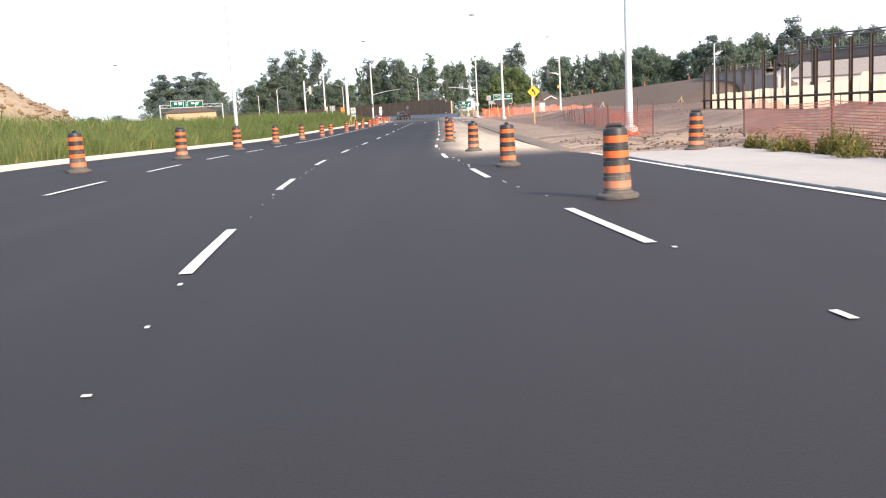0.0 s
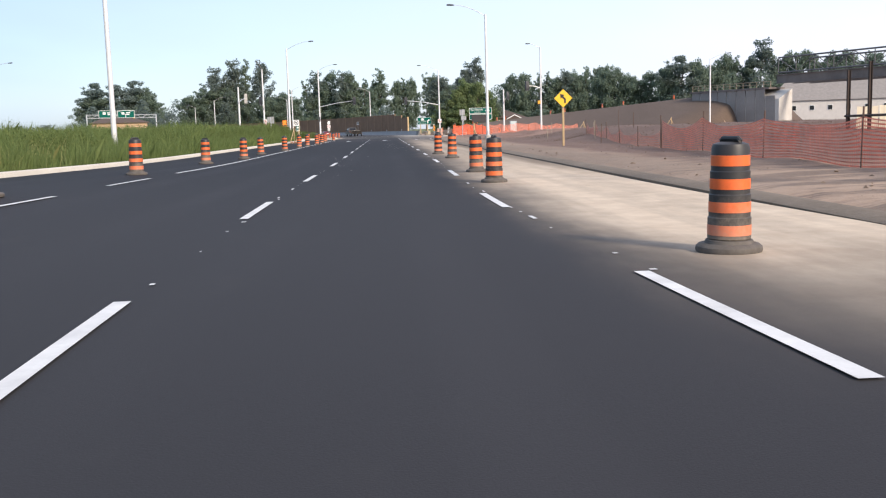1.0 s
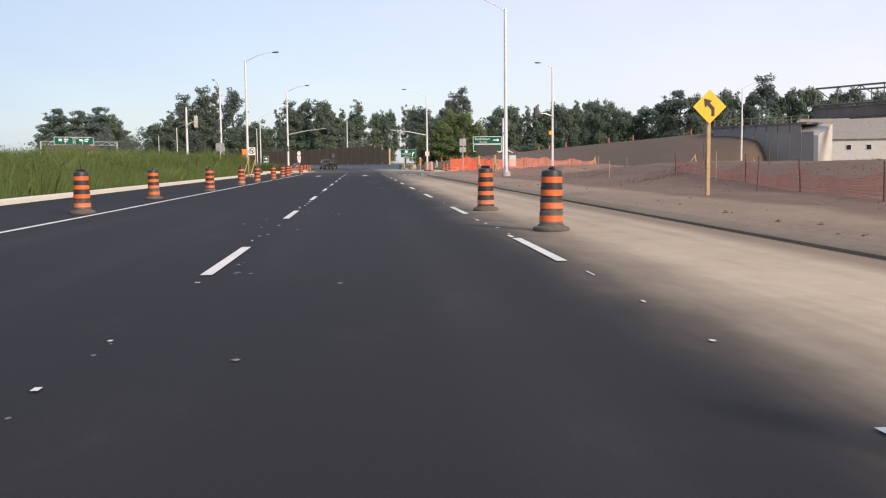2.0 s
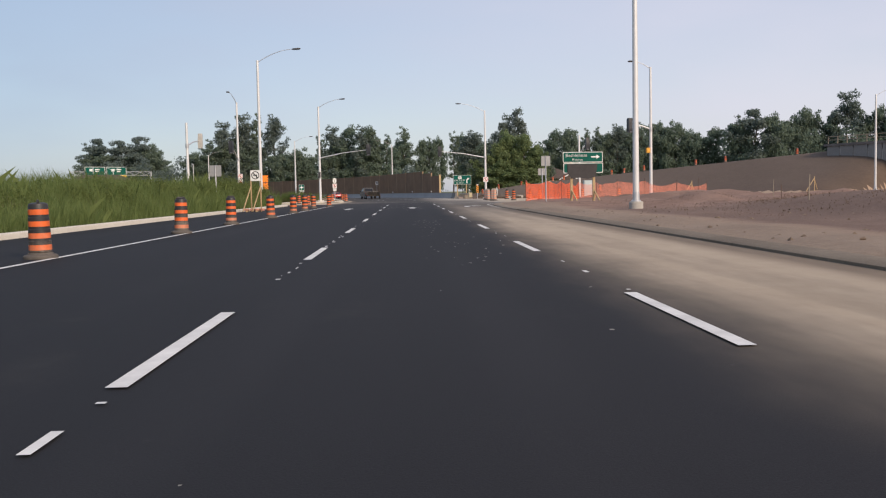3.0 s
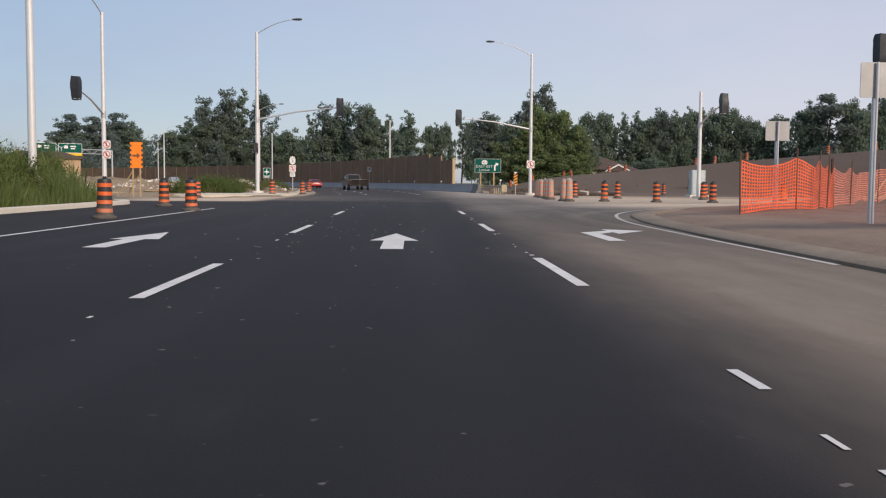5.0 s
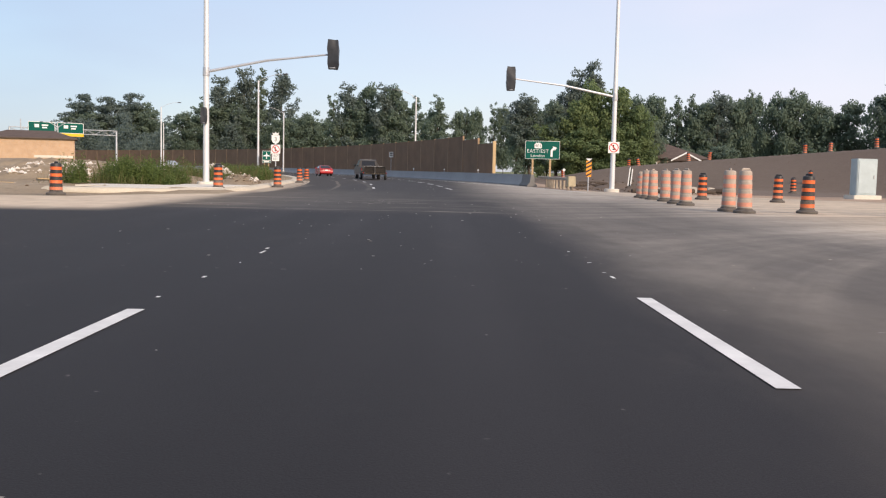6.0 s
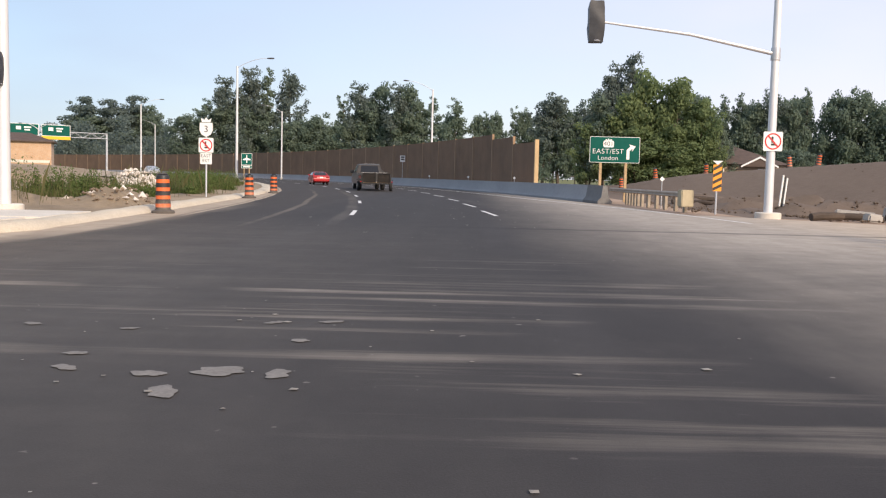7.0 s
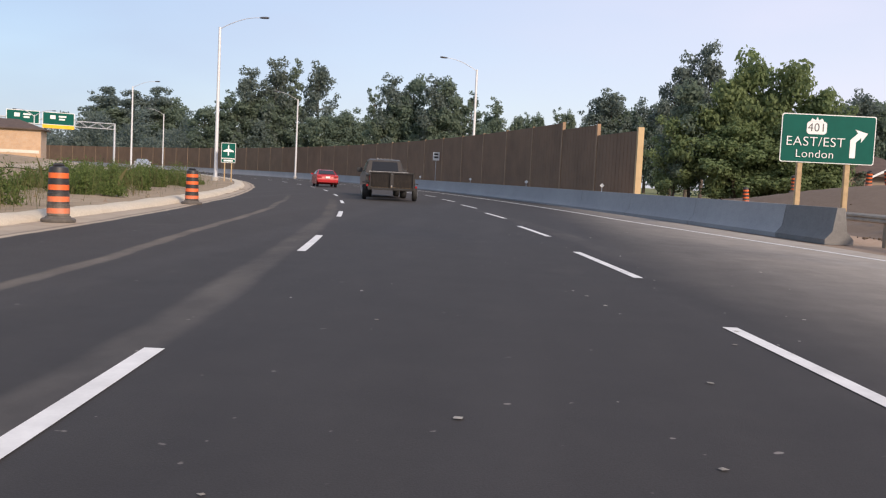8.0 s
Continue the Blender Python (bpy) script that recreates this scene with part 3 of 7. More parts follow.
    top = (0.2 + 1.0 * smooth(u, -10, 8) + 5.6 * f ** 0.92) * (1 - smooth(u, 70, 75))
    slope = 4.0 - 2.5 * smooth(u, 64, 77)
    near = ((x - ax) * -dy + (y - ay) * dx) / L
    if u > -10 and x > 11 and near < 60:
        face = top - max(0, -near) / slope if near < 0 else top - max(0, near - 14) / 3.0
        h = max(h, min(face, top) * smooth(u, -10, -2) + h * (1 - smooth(u, -10, -2)))
    if 9.3 < x < 19 and 193 < y < 222:             # churned earth behind the guard rail
        h += 0.75 * max(0, 0.15 + noise.noise((x * 0.45, y * 0.45, 6)) + 0.5 * noise.noise((x * 1.3, y * 1.3, 6))) * smooth(x, 9.3, 10.8) * smooth(-y, -222, -216) * smooth(y, 193, 196)
    # rubble heap on the median
    d = math.hypot(x + 33, (y - 64) * 0.9)
    if d < 14:
        h = max(h, 8.0 - 0.64 * d + 0.6 * noise.noise((x * 0.5, y * 0.5, 5)) + 0.3 * noise.noise((x * 1.7, y * 1.7, 5)))
    return h

def ground_sheet():
    xs = sorted(set([-3000, -1200, -600, -400, -300] + list(range(-240, -60, 12)) + [v * 0.5 - 60 for v in range(0, 92)] + [-13.4, -12.6, -11.8, -11.2, -10.7, -10.4, -10, -9.6, -9.2, -8.8, -8.4, -8, -7.6, -7.2, -6.8, -6.4, -6, -5.6, -4, 0, 3, 5.0, 5.4]
                    + [5.8 + 0.6 * v for v in range(0, 24)] + [20.2 + 0.8 * v for v in range(0, 64)] + [71.4 + 1.6 * v for v in range(0, 29)] + list(range(118, 260, 12)) + [300, 400, 600, 1200, 3000]))
    xs = [x for x in xs if not (-14 < x < -10.4 and x not in (-13.4, -12.6, -11.8, -11.2, -10.7))]
    ys = sorted(set([-400, -150, -60, -30] + [v * 1.5 - 20 for v in range(0, 230)] + [163.75 + 1.5 * v for v in range(0, 56)] + list(range(330, 500, 12)) + [540, 600, 700, 900, 1400, 2500, 4500]))
    vs, fs = [], []
    for y in ys:
        for x in xs:
            vs.append((x, y, height(x, y)))
    nx = len(xs)
    mats = []
    for j in range(len(ys) - 1):
        for i in range(nx - 1):
            fs.append((j * nx + i, j * nx + i + 1, (j + 1) * nx + i + 1, (j + 1) * nx + i))
            cx, cy = (xs[i] + xs[i + 1]) / 2, (ys[j] + ys[j + 1]) / 2
            if cx < -10 and cy < 155 and math.hypot((cx + 33) / 1.2, (cy - 64) / 1.2) > 10.5:
                mats.append(1)
            elif cx < -60 or cy > 330:
                mats.append(1)
            elif cx > 9.3 and cy > 192 or cx > 11 and cy > 150 and height(cx, cy) > 0.25:
                mats.append(2)
            else:
                mats.append(0)
    me = bpy.data.meshes.new("ground")
    me.from_pydata(vs, [], fs)
    for m in (SITE, GRASS_SOIL, DIRT_DARK):
        me.materials.append(m)
    me.polygons.foreach_set("material_index", mats)
    me.polygons.foreach_set("use_smooth", [True] * len(mats))
    solo("ground", me, None, "bare site dirt and grassed banks beside the road", "ground", kind="structure")

ground_sheet()

bm = B()
strip(bm, -60, 164, -10.45, lambda s: 6.0 - 0.75 * smooth(s, 20, 30) if s < 126 else 5.25 + ((s - 126) / 20) ** 2 * 2 if s < 150 else 9.5, 0.0, 1.5, 24)
strip(bm, 164, 600, lambda s: -11.5 + 3.9 * smooth(s, 164, 174) + 0.5 * smooth(s, 190, 215), lambda s: 9.5 - 1.1 * min(1, (s - 164) / 30), 0.0, 4.0, 6)
solo("road", bm, ASPHALT, "dark fresh asphalt road with dust on the turn lane", "road", kind="structure")
bm = B()
for x0, x1, n in ((5.5, 90.0, 72), (-90.0, -9.5, 24)):
    rows = []
    for i in range(n + 1):
        x = x0 + (x1 - x0) * i / n
        lo = float(np.interp(x, CORNER_X, CORNER_Y)) - 0.1 if x > 0 else 156.0
        hi = 190.0 if x > 0 else 166.5
        if x > 0:
            hi = 192 - min(22, max(0, x - 8) * 1.1)
        else:
            lo = 156 - max(0, x + 14) * 1.6
        rows.append([bm.verts.new((x, lo + (hi - lo) * k / 6, -0.004)) for k in range(7)])
    for p, q in zip(rows, rows[1:]):
        for k in range(6):
            bm.faces.new((p[k], p[k + 1], q[k + 1], q[k]))
solo("side_road", bm, ASPHALT, "dusty asphalt side road across the junction", "road", kind="structure")

# ---- kerbs ----
KERB = [(-0.16, -0.06), (-0.16, 0.125), (-0.13, 0.15), (0.10, 0.15), (0.14, 0.13), (0.16, 0.0), (0.16, -0.06)]
def kerb(name, line, material, label):
    bm = B()
    drawn(bm, line, KERB, lambda y: bank(y, -10.7) if y < 100 else 0)
    return solo(name, bm, material, label, "kerb", kind="structure")
kerb("kerb_median", [road(y, -10.7) for y in range(-60, 150, 4)] + arc(-15.2, 151.6, 4.5, 0, 82, 10) + [(-60, 156.4)], CONC_NEW, "pale concrete kerb along the grassed median")
LOWKERB = [(-0.16, -0.06), (-0.16, 0.04), (-0.1, 0.06), (0.10, 0.075), (0.22, 0.085), (0.5, 0.05), (0.5, -0.06)]
bm = B()
drawn(bm, [(5.35, y) for y in range(28, 105, 4)] + [(5.40, 110), (5.45, 118)], LOWKERB)
solo("kerb_site", bm, earth_material("muddy_kerb", (0.115, 0.088, 0.062), (0.18, 0.142, 0.102), (0.26, 0.208, 0.155), 0.5, 0.03), "dirt-covered kerb beside the building site", "kerb", kind="structure")
bm = B()
drawn(bm, spline(CORNER, 6), [(-0.16, -0.06), (-0.16, 0.03), (-0.10, 0.06), (0.10, 0.08), (0.28, 0.095), (0.5, 0.06), (0.5, -0.06)])
solo("kerb_corner", bm, earth_material("sandy_kerb", (0.17, 0.132, 0.095), (0.25, 0.20, 0.148), (0.34, 0.275, 0.21), 0.5, 0.03), "tan dusty kerb rounding the site corner", "kerb", kind="structure")
WORNKERB = [(-0.36, -0.06), (-0.36, 0.11), (-0.2, 0.135), (0.0, 0.14), (0.14, 0.125), (0.25, 0.07), (0.31, -0.03), (0.31, -0.06)]
def worn_kerb(line):
    """Pale rounded kerb, chipped and uneven along its length."""
    bm = B()
    q = random.Random(14)
    fine = []
    for a, b in zip(line, line[1:]):
        n = max(1, int(math.dist(a, b) / 0.55)) if a[0] > -20 and a[1] < 240 else 1
        fine += [(a[0] + (b[0] - a[0]) * i / n, a[1] + (b[1] - a[1]) * i / n) for i in range(n)]
    pts = [Vector(p) for p in fine]
    rings = []
    for i, p in enumerate(pts):
        d = (pts[min(i + 1, len(pts) - 1)] - pts[max(i - 1, 0)]).normalized()
        r = Vector((d.y, -d.x))
        dip = max(-0.3, min(0.12, 0.6 * noise.noise((p.x * 0.5, p.y * 0.5, 8)))) if p.y < 240 else 0
        rings.append([bm.verts.new((*(p + r * (o + q.uniform(-0.03, 0.03) + 0.08 * dip)), z * (1 + dip) + q.uniform(-0.008, 0.008) if z > 0 else z)) for o, z in WORNKERB])
    k = len(WORNKERB)
    for a, b in zip(rings, rings[1:]):
        for i in range(k):
            bm.faces.new((a[i], a[(i + 1) % k], b[(i + 1) % k], b[i]))
    bm.faces.new(list(reversed(rings[0])))
    bm.faces.new(rings[-1])
    solo("kerb_island", bm, earth_material("dusty_pale_kerb", (0.46, 0.395, 0.295), (0.58, 0.505, 0.39), (0.69, 0.615, 0.49), 0.7, 0.012), "pale rounded kerb round the island, chipped and dusty", "kerb", kind="structure", smooth=60)
worn_kerb([(-13.6, 172.3), (-12.9, 171.7), (-11.5, 171.6), (-9.6, 172.4), (-8.35, 174.2), (-7.75, 177.0)] + [road(s, -7.55 + 0.5 * smooth(s, 190, 215)) for s in range(180, 330, 4)])

# ---- markings ----
def marking(name, bm, label):
    return solo(name, bm, WHITE_LINE, label, "road marking", kind="structure")
bm = B()
def dash(bm, s0, s1, o, w=0.12, z=0.006):
    n = 4
    pts = [(road(s0 + (s1 - s0) * i / n, o - w / 2), road(s0 + (s1 - s0) * i / n, o + w / 2)) for i in range(n + 1)]
    vs = [[bm.verts.new((*p, z + (0.006 if s0 < 80 else 0) + bank(s0 + (s1 - s0) * i / n, o))) for p in pr] for i, pr in enumerate(pts)]
    for a, b in zip(vs, vs[1:]):
        bm.faces.new((a[0], a[1], b[1], b[0]))
for k in range(-3, 15):
    for o, dy in ((-1.83, 10.4), (1.83, 10.9 + 0.045 * k)):
        bm = B()
        s1 = dy + 9.6 * k
        w = 0.5 * smooth(-s1, -40, -5) if o > 0 else 0.0
        near = 1 - smooth(s1, 30, 55)
        dash(bm, s1 - 3.0 - 0.35 * near, s1 + 0.15 - 0.25 * near, o + w - 0.07 * near)
        solo("lane_dash", bm, WHITE_LINE, "white painted lane dash on asphalt", "road marking", kind="structure", group="lane dashes")
for k in range(0, 22):
    for o, s1, gap, ln in ((-2.32 + 0.06 * min(k, 5), 189.45, 10.7, 3.4), (1.68 + 0.17 * min(k, 6) + 0.03 * min(k, 6) ** 2, 191.3 + 0.12 * min(k, 6) ** 2, 7.45, 3.85)):
        bm = B()
        dash(bm, s1 + gap * k - ln, s1 + gap * k, o)
        solo("lane_dash", bm, WHITE_LINE, "white painted lane dash on asphalt", "road marking", kind="structure", group="lane dashes")
bm = B()
rp = random.Random(17)
for o in (-1.83, 1.83):
    s1 = -8.0
    while s1 < 150:
        s1 += rp.uniform(0.25, 1.6)
        if (s1 - (10.4 if o < 0 else 10.9)) % 9.6 < 6.4 and rp.random() < 0.62:
            w = 0.5 * smooth(-s1, -40, -5) if o > 0 else 0.0
            ln = rp.uniform(0.05, 0.5) if rp.random() < 0.4 else rp.uniform(0.03, 0.12)
            dash(bm, s1, s1 + ln, o + w + rp.uniform(-0.05, 0.05), rp.uniform(0.015, 0.06), 0.005)
tagged(marking("paint_flecks", bm, "flecks of old white paint between the lane dashes"), kind="stuff")
bm = B()
strip(bm, 50, 147, lambda s: -6.32 + 0.48 * (1 - smooth(s, 50, 76)), lambda s: -6.20 + 0.48 * (1 - smooth(s, 50, 76)), 0.010)
marking("edge_line", bm, "solid white edge line beside the barrels")
for k in range(-5, 4):
    bm = B()
    s0 = 21.75 + 7.1 * k
    dash(bm, s0, s0 + 3.5, -5.52 - 0.3 * smooth(s0, 36, 52))
    solo("edge_dash", bm, WHITE_LINE, "white edge dash beside the barrels", "road marking", kind="structure", group="edge dashes")
bm = B()
strip(bm, -40, 25, 5.62, 5.74, 0.012)
marking("edge_line", bm, "white edge line beside the concrete apron")
bm = B()
strip(bm, 186, 600, lambda s: 8.3 - 1.7 * smooth(s, 186, 215), lambda s: 8.44 - 1.7 * smooth(s, 186, 215), 0.006)
marking("edge_line", bm, "white edge line along the concrete barrier")
bm = B()
pts = [(5.2, 126), (5.28, 132), (5.55, 138.5), (6.7, 144.5), (8.9, 149.4), (12.2, 153.6), (15.0, 156.0), (20, 157.5)]
pts = spline(pts)
vs = []
for i, (x, y) in enumerate(pts):
    a, b = Vector(pts[max(i - 1, 0)]), Vector(pts[min(i + 1, len(pts) - 1)])
    d = (b - a).normalized()
    vs.append([bm.verts.new((x - d.y * w, y + d.x * w, 0.006)) for w in (0.05, -0.05)])
for a, b in zip(vs, vs[1:]):
    bm.faces.new((a[0], a[1], b[1], b[0]))
solo("corner_line", bm, plain("dusty_road_paint", (0.56, 0.53, 0.48), 0.8, 0, 0.3, 2.0, local=False), "dusty white line rounding the junction corner", "road marking", kind="structure")
def arrow(name, x, y, turn, label):
    bm = B()
    z = 0.006
    def poly(pts):
        bm.faces.new([bm.verts.new((x + px, y + py, z)) for px, py in pts])
    if turn == 0:
        poly([(-0.16, -1.4), (0.16, -1.4), (0.16, 0.5), (-0.16, 0.5)])
        poly([(-0.38, 0.5), (0.38, 0.5), (0, 2.6)])
    else:
        poly([(-0.14, -1.8), (0.14, -1.8), (0.14, 0.3), (-0.14, 0.75)])
        poly([(-0.14, 0.75), (0.14, 0.3), (turn * 0.5, 0.9), (turn * 0.5, 1.45)] if turn > 0 else [(0.14, 0.75), (-0.14, 0.3), (-0.5, 0.9), (-0.5, 1.45)])
        poly([(turn * 0.5, 0.35), (turn * 1.25, 1.5), (turn * 0.5, 2.05)])
    bmesh.ops.recalc_face_normals(bm, faces=bm.faces[:])
    marking(name, bm, label)
arrow("arrow_straight", 0.02, 129.6, 0, "white straight-ahead arrow painted in the lane")
arrow("arrow_left", -4.0, 129.6, 0, "white arrow painted in the inner lane")
arrow("arrow_right", 3.6, 132.2, 1, "white right-turn arrow painted in the dusty lane")

# ---- construction barrels ----
def barrel(label, body_m, band_m, base_m):
    e = thing("traffic_barrel", label, "traffic barrel", group="traffic barrels")
    bm = B()
    lathe(bm, [(0.185, 0.10), (0.205, 0.12), (0.205, 0.30), (0.196, 0.31), (0.196, 0.50), (0.188, 0.51), (0.188, 0.70), (0.180, 0.71), (0.178, 0.90), (0.165, 0.935), (0.10, 0.955)], 24)
    part("drum", bm, body_m, e)
    for z, r in ((0.145, 0.2075), (0.345, 0.1985), (0.545, 0.1905), (0.745, 0.1825)):
        bm = B()
        lathe(bm, [(r - 0.01, z), (r, z + 0.006), (r, z + 0.094), (r - 0.01, z + 0.10)], 24)
        part("reflective_band", bm, band_m, e)
    bm = B()
    lathe(bm, [(0.31, 0.0), (0.318, 0.02), (0.312, 0.05), (0.29, 0.068), (0.235, 0.078), (0.222, 0.105), (0.20, 0.11)], 24)
    part("rubber_base", bm, base_m, e)
    bm = B()
    bent_tube(bm, [(-0.115, 0, 0.92), (-0.115, 0, 0.965), (-0.095, 0, 0.98), (0.095, 0, 0.98), (0.115, 0, 0.965), (0.115, 0, 0.92)], [0.026] * 6, 8)
    part("handle", bm, body_m, e)
    return e

clean = barrel("black and orange striped traffic barrel on rubber base", BARREL_BLACK, BARREL_ORANGE, RUBBER)
dusty = barrel("dust-caked faded orange and grey traffic barrel", DUSTY_GREY, ORANGE_DUSTY, RUBBER)
SPOTS = [(-5.4, 11.5), (-6.82, 21.82), (-6.31, 29.15), (-6.63, 39.11), (-6.73, 49.15), (-7.0, 60.7), (-6.6, 68.1), (-7.0, 77.5), (-6.53, 86.0), (-6.45, 95.8), (-6.4, 102.9), (-6.18, 111.0), (-6.33, 120.4), (-6.5, 127.7),
         (-7.0, 138.1), (-6.4, 144.4), (-8.55, 149.6), (-11.3, 167.2), (-8.65, 176.7), (-7.6, 184.45), (-8.8, 199.8), (-9.8, 210.2),
         (4.15, 11.85), (3.33, 20.8), (2.93, 31.13), (2.27, 43.34), (2.38, 48.4), (2.61, 60.72), (2.43, 67.2), (8.2, 23.0),
         (10.4, 165.0), (11.1, 178.2), (13.5, 176.1), (12.9, 164.0), (15.8, 163.9), (18.1, 173.0), (19.8, 178.1), (22.6, 171.8), (22.6, 199.0), (28.7, 212.0),
         (13.2, 239.5), (16.2, 240.5), (20.2, 240), (21.2, 239.6), (25.0, 234.0), (26.6, 232.6), (33.5, 226.0), (35.2, 224.5), (37.5, 220.4), (44.0, 214.4), (47.5, 211.2), (55.5, 204.2)]
DUSTED = [(8.75, 179.1), (8.72, 177.9), (8.63, 176.3), (8.6, 174.1), (8.35, 171.5), (8.26, 169.8), (8.3, 165.3), (8.42, 164.25)]
def stand(proto, spots):
    for i, (x, y) in enumerate(spots):
        z = max(0.0, height(x, y)) if (x > 6 and (y > 190 or y < 30)) or y > 173 and x < 0 else 0.0
        z += bank(y, x - bow(y))
        big = 1.1 if x > 8 and 160 < y < 190 else 1.0
        tip = 9.0 if y > 215 and x > 0 else 1.0
        m = pose(x, y, z, rnd.uniform(-tip, tip), rnd.uniform(-tip, tip), rnd.uniform(0, 360)) @ Matrix.Diagonal((big * (0.88 if big > 1 else 0.95),) * 2 + (big, 1))
        if i == 0:
            proto.matrix_basis = m
        else:
            copy_thing(proto, m)
stand(clean, SPOTS)
stand(dusty, DUSTED)

# ---- lamp columns ----
def lamp_column(label, elbow=11.0, reach=3.1, rise=1.0):
    e = thing("street_lamp", label, "street lamp", group="street lamps")
    bm = B()
    rod(bm, (0, 0, 0.30), (0, 0, elbow), 0.135, 0.095, 14)
    part("column", bm, CONC_POLE, e)
    bm = B()
    lathe(bm, [(0.30, -0.25), (0.30, 0.26), (0.27, 0.30)], 16)
    part("footing", bm, CONCRETE, e)
    bm = B()
    lathe(bm, [(0.21, 0.30), (0.21, 0.34), (0.15, 0.36), (0.145, 0.7)], 14)
    part("base_flange", bm, GALV, e)
    bm = B()
    pts, rad = [], []
    for i in range(9):
        u = i / 8
        pts.append((-reach * u, 0, elbow - 0.15 + rise * (1 - (1 - u) ** 1.8)))
        rad.append(0.032 - 0.011 * u)
    bent_tube(bm, pts, rad, 8)
    part("arm", bm, GALV, e)
    bm = B()
    m = pose(-reach - 0.30, 0, elbow + rise - 0.13, 0, 3, 0)
    lathe(bm, [(0.02, -0.30), (0.10, -0.27), (0.15, -0.05), (0.17, 0.2), (0.12, 0.36), (0.03, 0.40)], 12, m @ pose(0, 0, 0, 0, -90, 0) @ Matrix.Diagonal((0.5, 1, 1, 1)))
    head = part("lamp_head", bm, LAMP_GREY, e)
    return e
lamp = lamp_column("tall pale street lamp with curved arm", reach=2.75)
LAMPS = [(9.28, 36.63, 0), (9.35, 109.4, 0), (-13.4, 71.5, 180), (-11.95, 146.5, 180), (-3.31, 271.0, 14), (-21.4, 252.0, 192), (52.8, 175.9, 180),
         (-49.2, 308.0, 200), (-66.7, 370.0, 30), (-28.9, 316.0, 22), (-54.4, 160.4, 180)]
for i, (x, y, a) in enumerate(LAMPS):
    m = pose(x, y, max(-0.02, height(x, y)), 0, 0, a)
    if i == 0:
        lamp.matrix_basis = m
    else:
        copy_thing(lamp, m)

def twin_lamp(m, elbow=9.3, reach=3.3):
    e = thing("street_lamp", "twin-armed street lamp beyond the gantry", "street lamp", m, "street lamps")
    bm = B()
    rod(bm, (0, 0, -0.2), (0, 0, elbow), 0.15, 0.10, 12)
    part("column", bm, CONC_POLE, e)
    for k in (-1, 1):
        bm = B()
        bent_tube(bm, [(k * reach * u, 0, elbow - 0.3 + 1.3 * (1 - (1 - u) ** 2.2)) for u in [i / 8 for i in range(9)]], [0.07 - 0.003 * i for i in range(9)], 8)
        part("arm", bm, GALV, e)
        bm = B()
        lathe(bm, [(0.02, -0.34), (0.12, -0.3), (0.18, -0.05), (0.2, 0.2), (0.14, 0.38), (0.03, 0.44)], 12, pose(k * (reach + 0.3), 0, elbow + 0.95, 0, 90 * k, 0) @ Matrix.Diagonal((0.5, 1, 1, 1)))
        part("lamp_head", bm, LAMP_GREY, e)
twin_lamp(pose(-89.1, 362.4, 0, 0, 0, 8))

# ---- barrier and noise wall ----
STAINED = earth_material("stained_concrete", (0.13, 0.125, 0.12), (0.185, 0.178, 0.17), (0.26, 0.25, 0.24), 0.5, 0.006)
e = thing("concrete_barrier", "long grey concrete safety barrier round the bend", "barrier")
s = 205.5
while s < 500:
    n = s + (2.6 if s < 206 else 6.0)
    bm = B()
    sweep(bm, s, n - 0.02, [(8.45, -0.05), (8.45, 0.07), (8.62, 0.26), (8.70, 0.82), (8.90, 0.82), (8.98, 0.26), (9.15, 0.07), (9.15, -0.05)], 3.0, flare=lambda v: 0.75 * (1 - smooth(v, 205, 236)))
    part("barrier_section", bm, STAINED if s < 206 else BARRIER_M, e, "stained dark end section" if s < 206 else "")
    s = n

WALL_M = plain("noise_wall_panel", (0.225, 0.135, 0.080), 0.85, 0, 0.25, 0.4, local=False)
WALL_POST = plain("noise_wall_post", (0.33, 0.215, 0.13), 0.8, 0, 0.3, 1.0, local=False)
END_POST = plain("tan_end_post", (0.52, 0.37, 0.20), 0.8, 0, 0.2, 1.0, local=False)
def wall_top(s):
    if s < 231: return 3.65
    if s < 237: return 4.2
    return 4.6
def noise_wall():
    e = thing("noise_wall", "brown ribbed noise wall stepping down beside the road", "noise wall", kind="")
    s, k = 226.0, 0
    while s < 500:
        n = s + 6.0
        bm = B()
        h = wall_top(s + 1)
        sweep(bm, s + 0.12, n - 0.12, [(11.35, 0.0), (11.35, h), (11.47, h), (11.47, 0.0)], 3.0)
        if s < 330:
            for q in range(1, 12):
                u = s + 6.0 * q / 12
                rx, ry = road(u, 11.335)
                box(bm, (rx + 0.005, ry, h / 2), (0.010, 0.12, h - 0.04), heading(u))
        part("wall_panel", bm, WALL_M, e, smooth=0)
        bm = B()
        x, y = road(s, 11.4)
        box(bm, (x, y, (h + 0.05) / 2), (0.28 if k == 0 else 0.18, 0.2, h + (0.25 if k == 0 else 0.05)), heading(s))
        part("wall_post", bm, END_POST if k == 0 else WALL_POST, e, "tan end post" if k == 0 else "", smooth=0)
        s, k = n, k + 1
noise_wall()

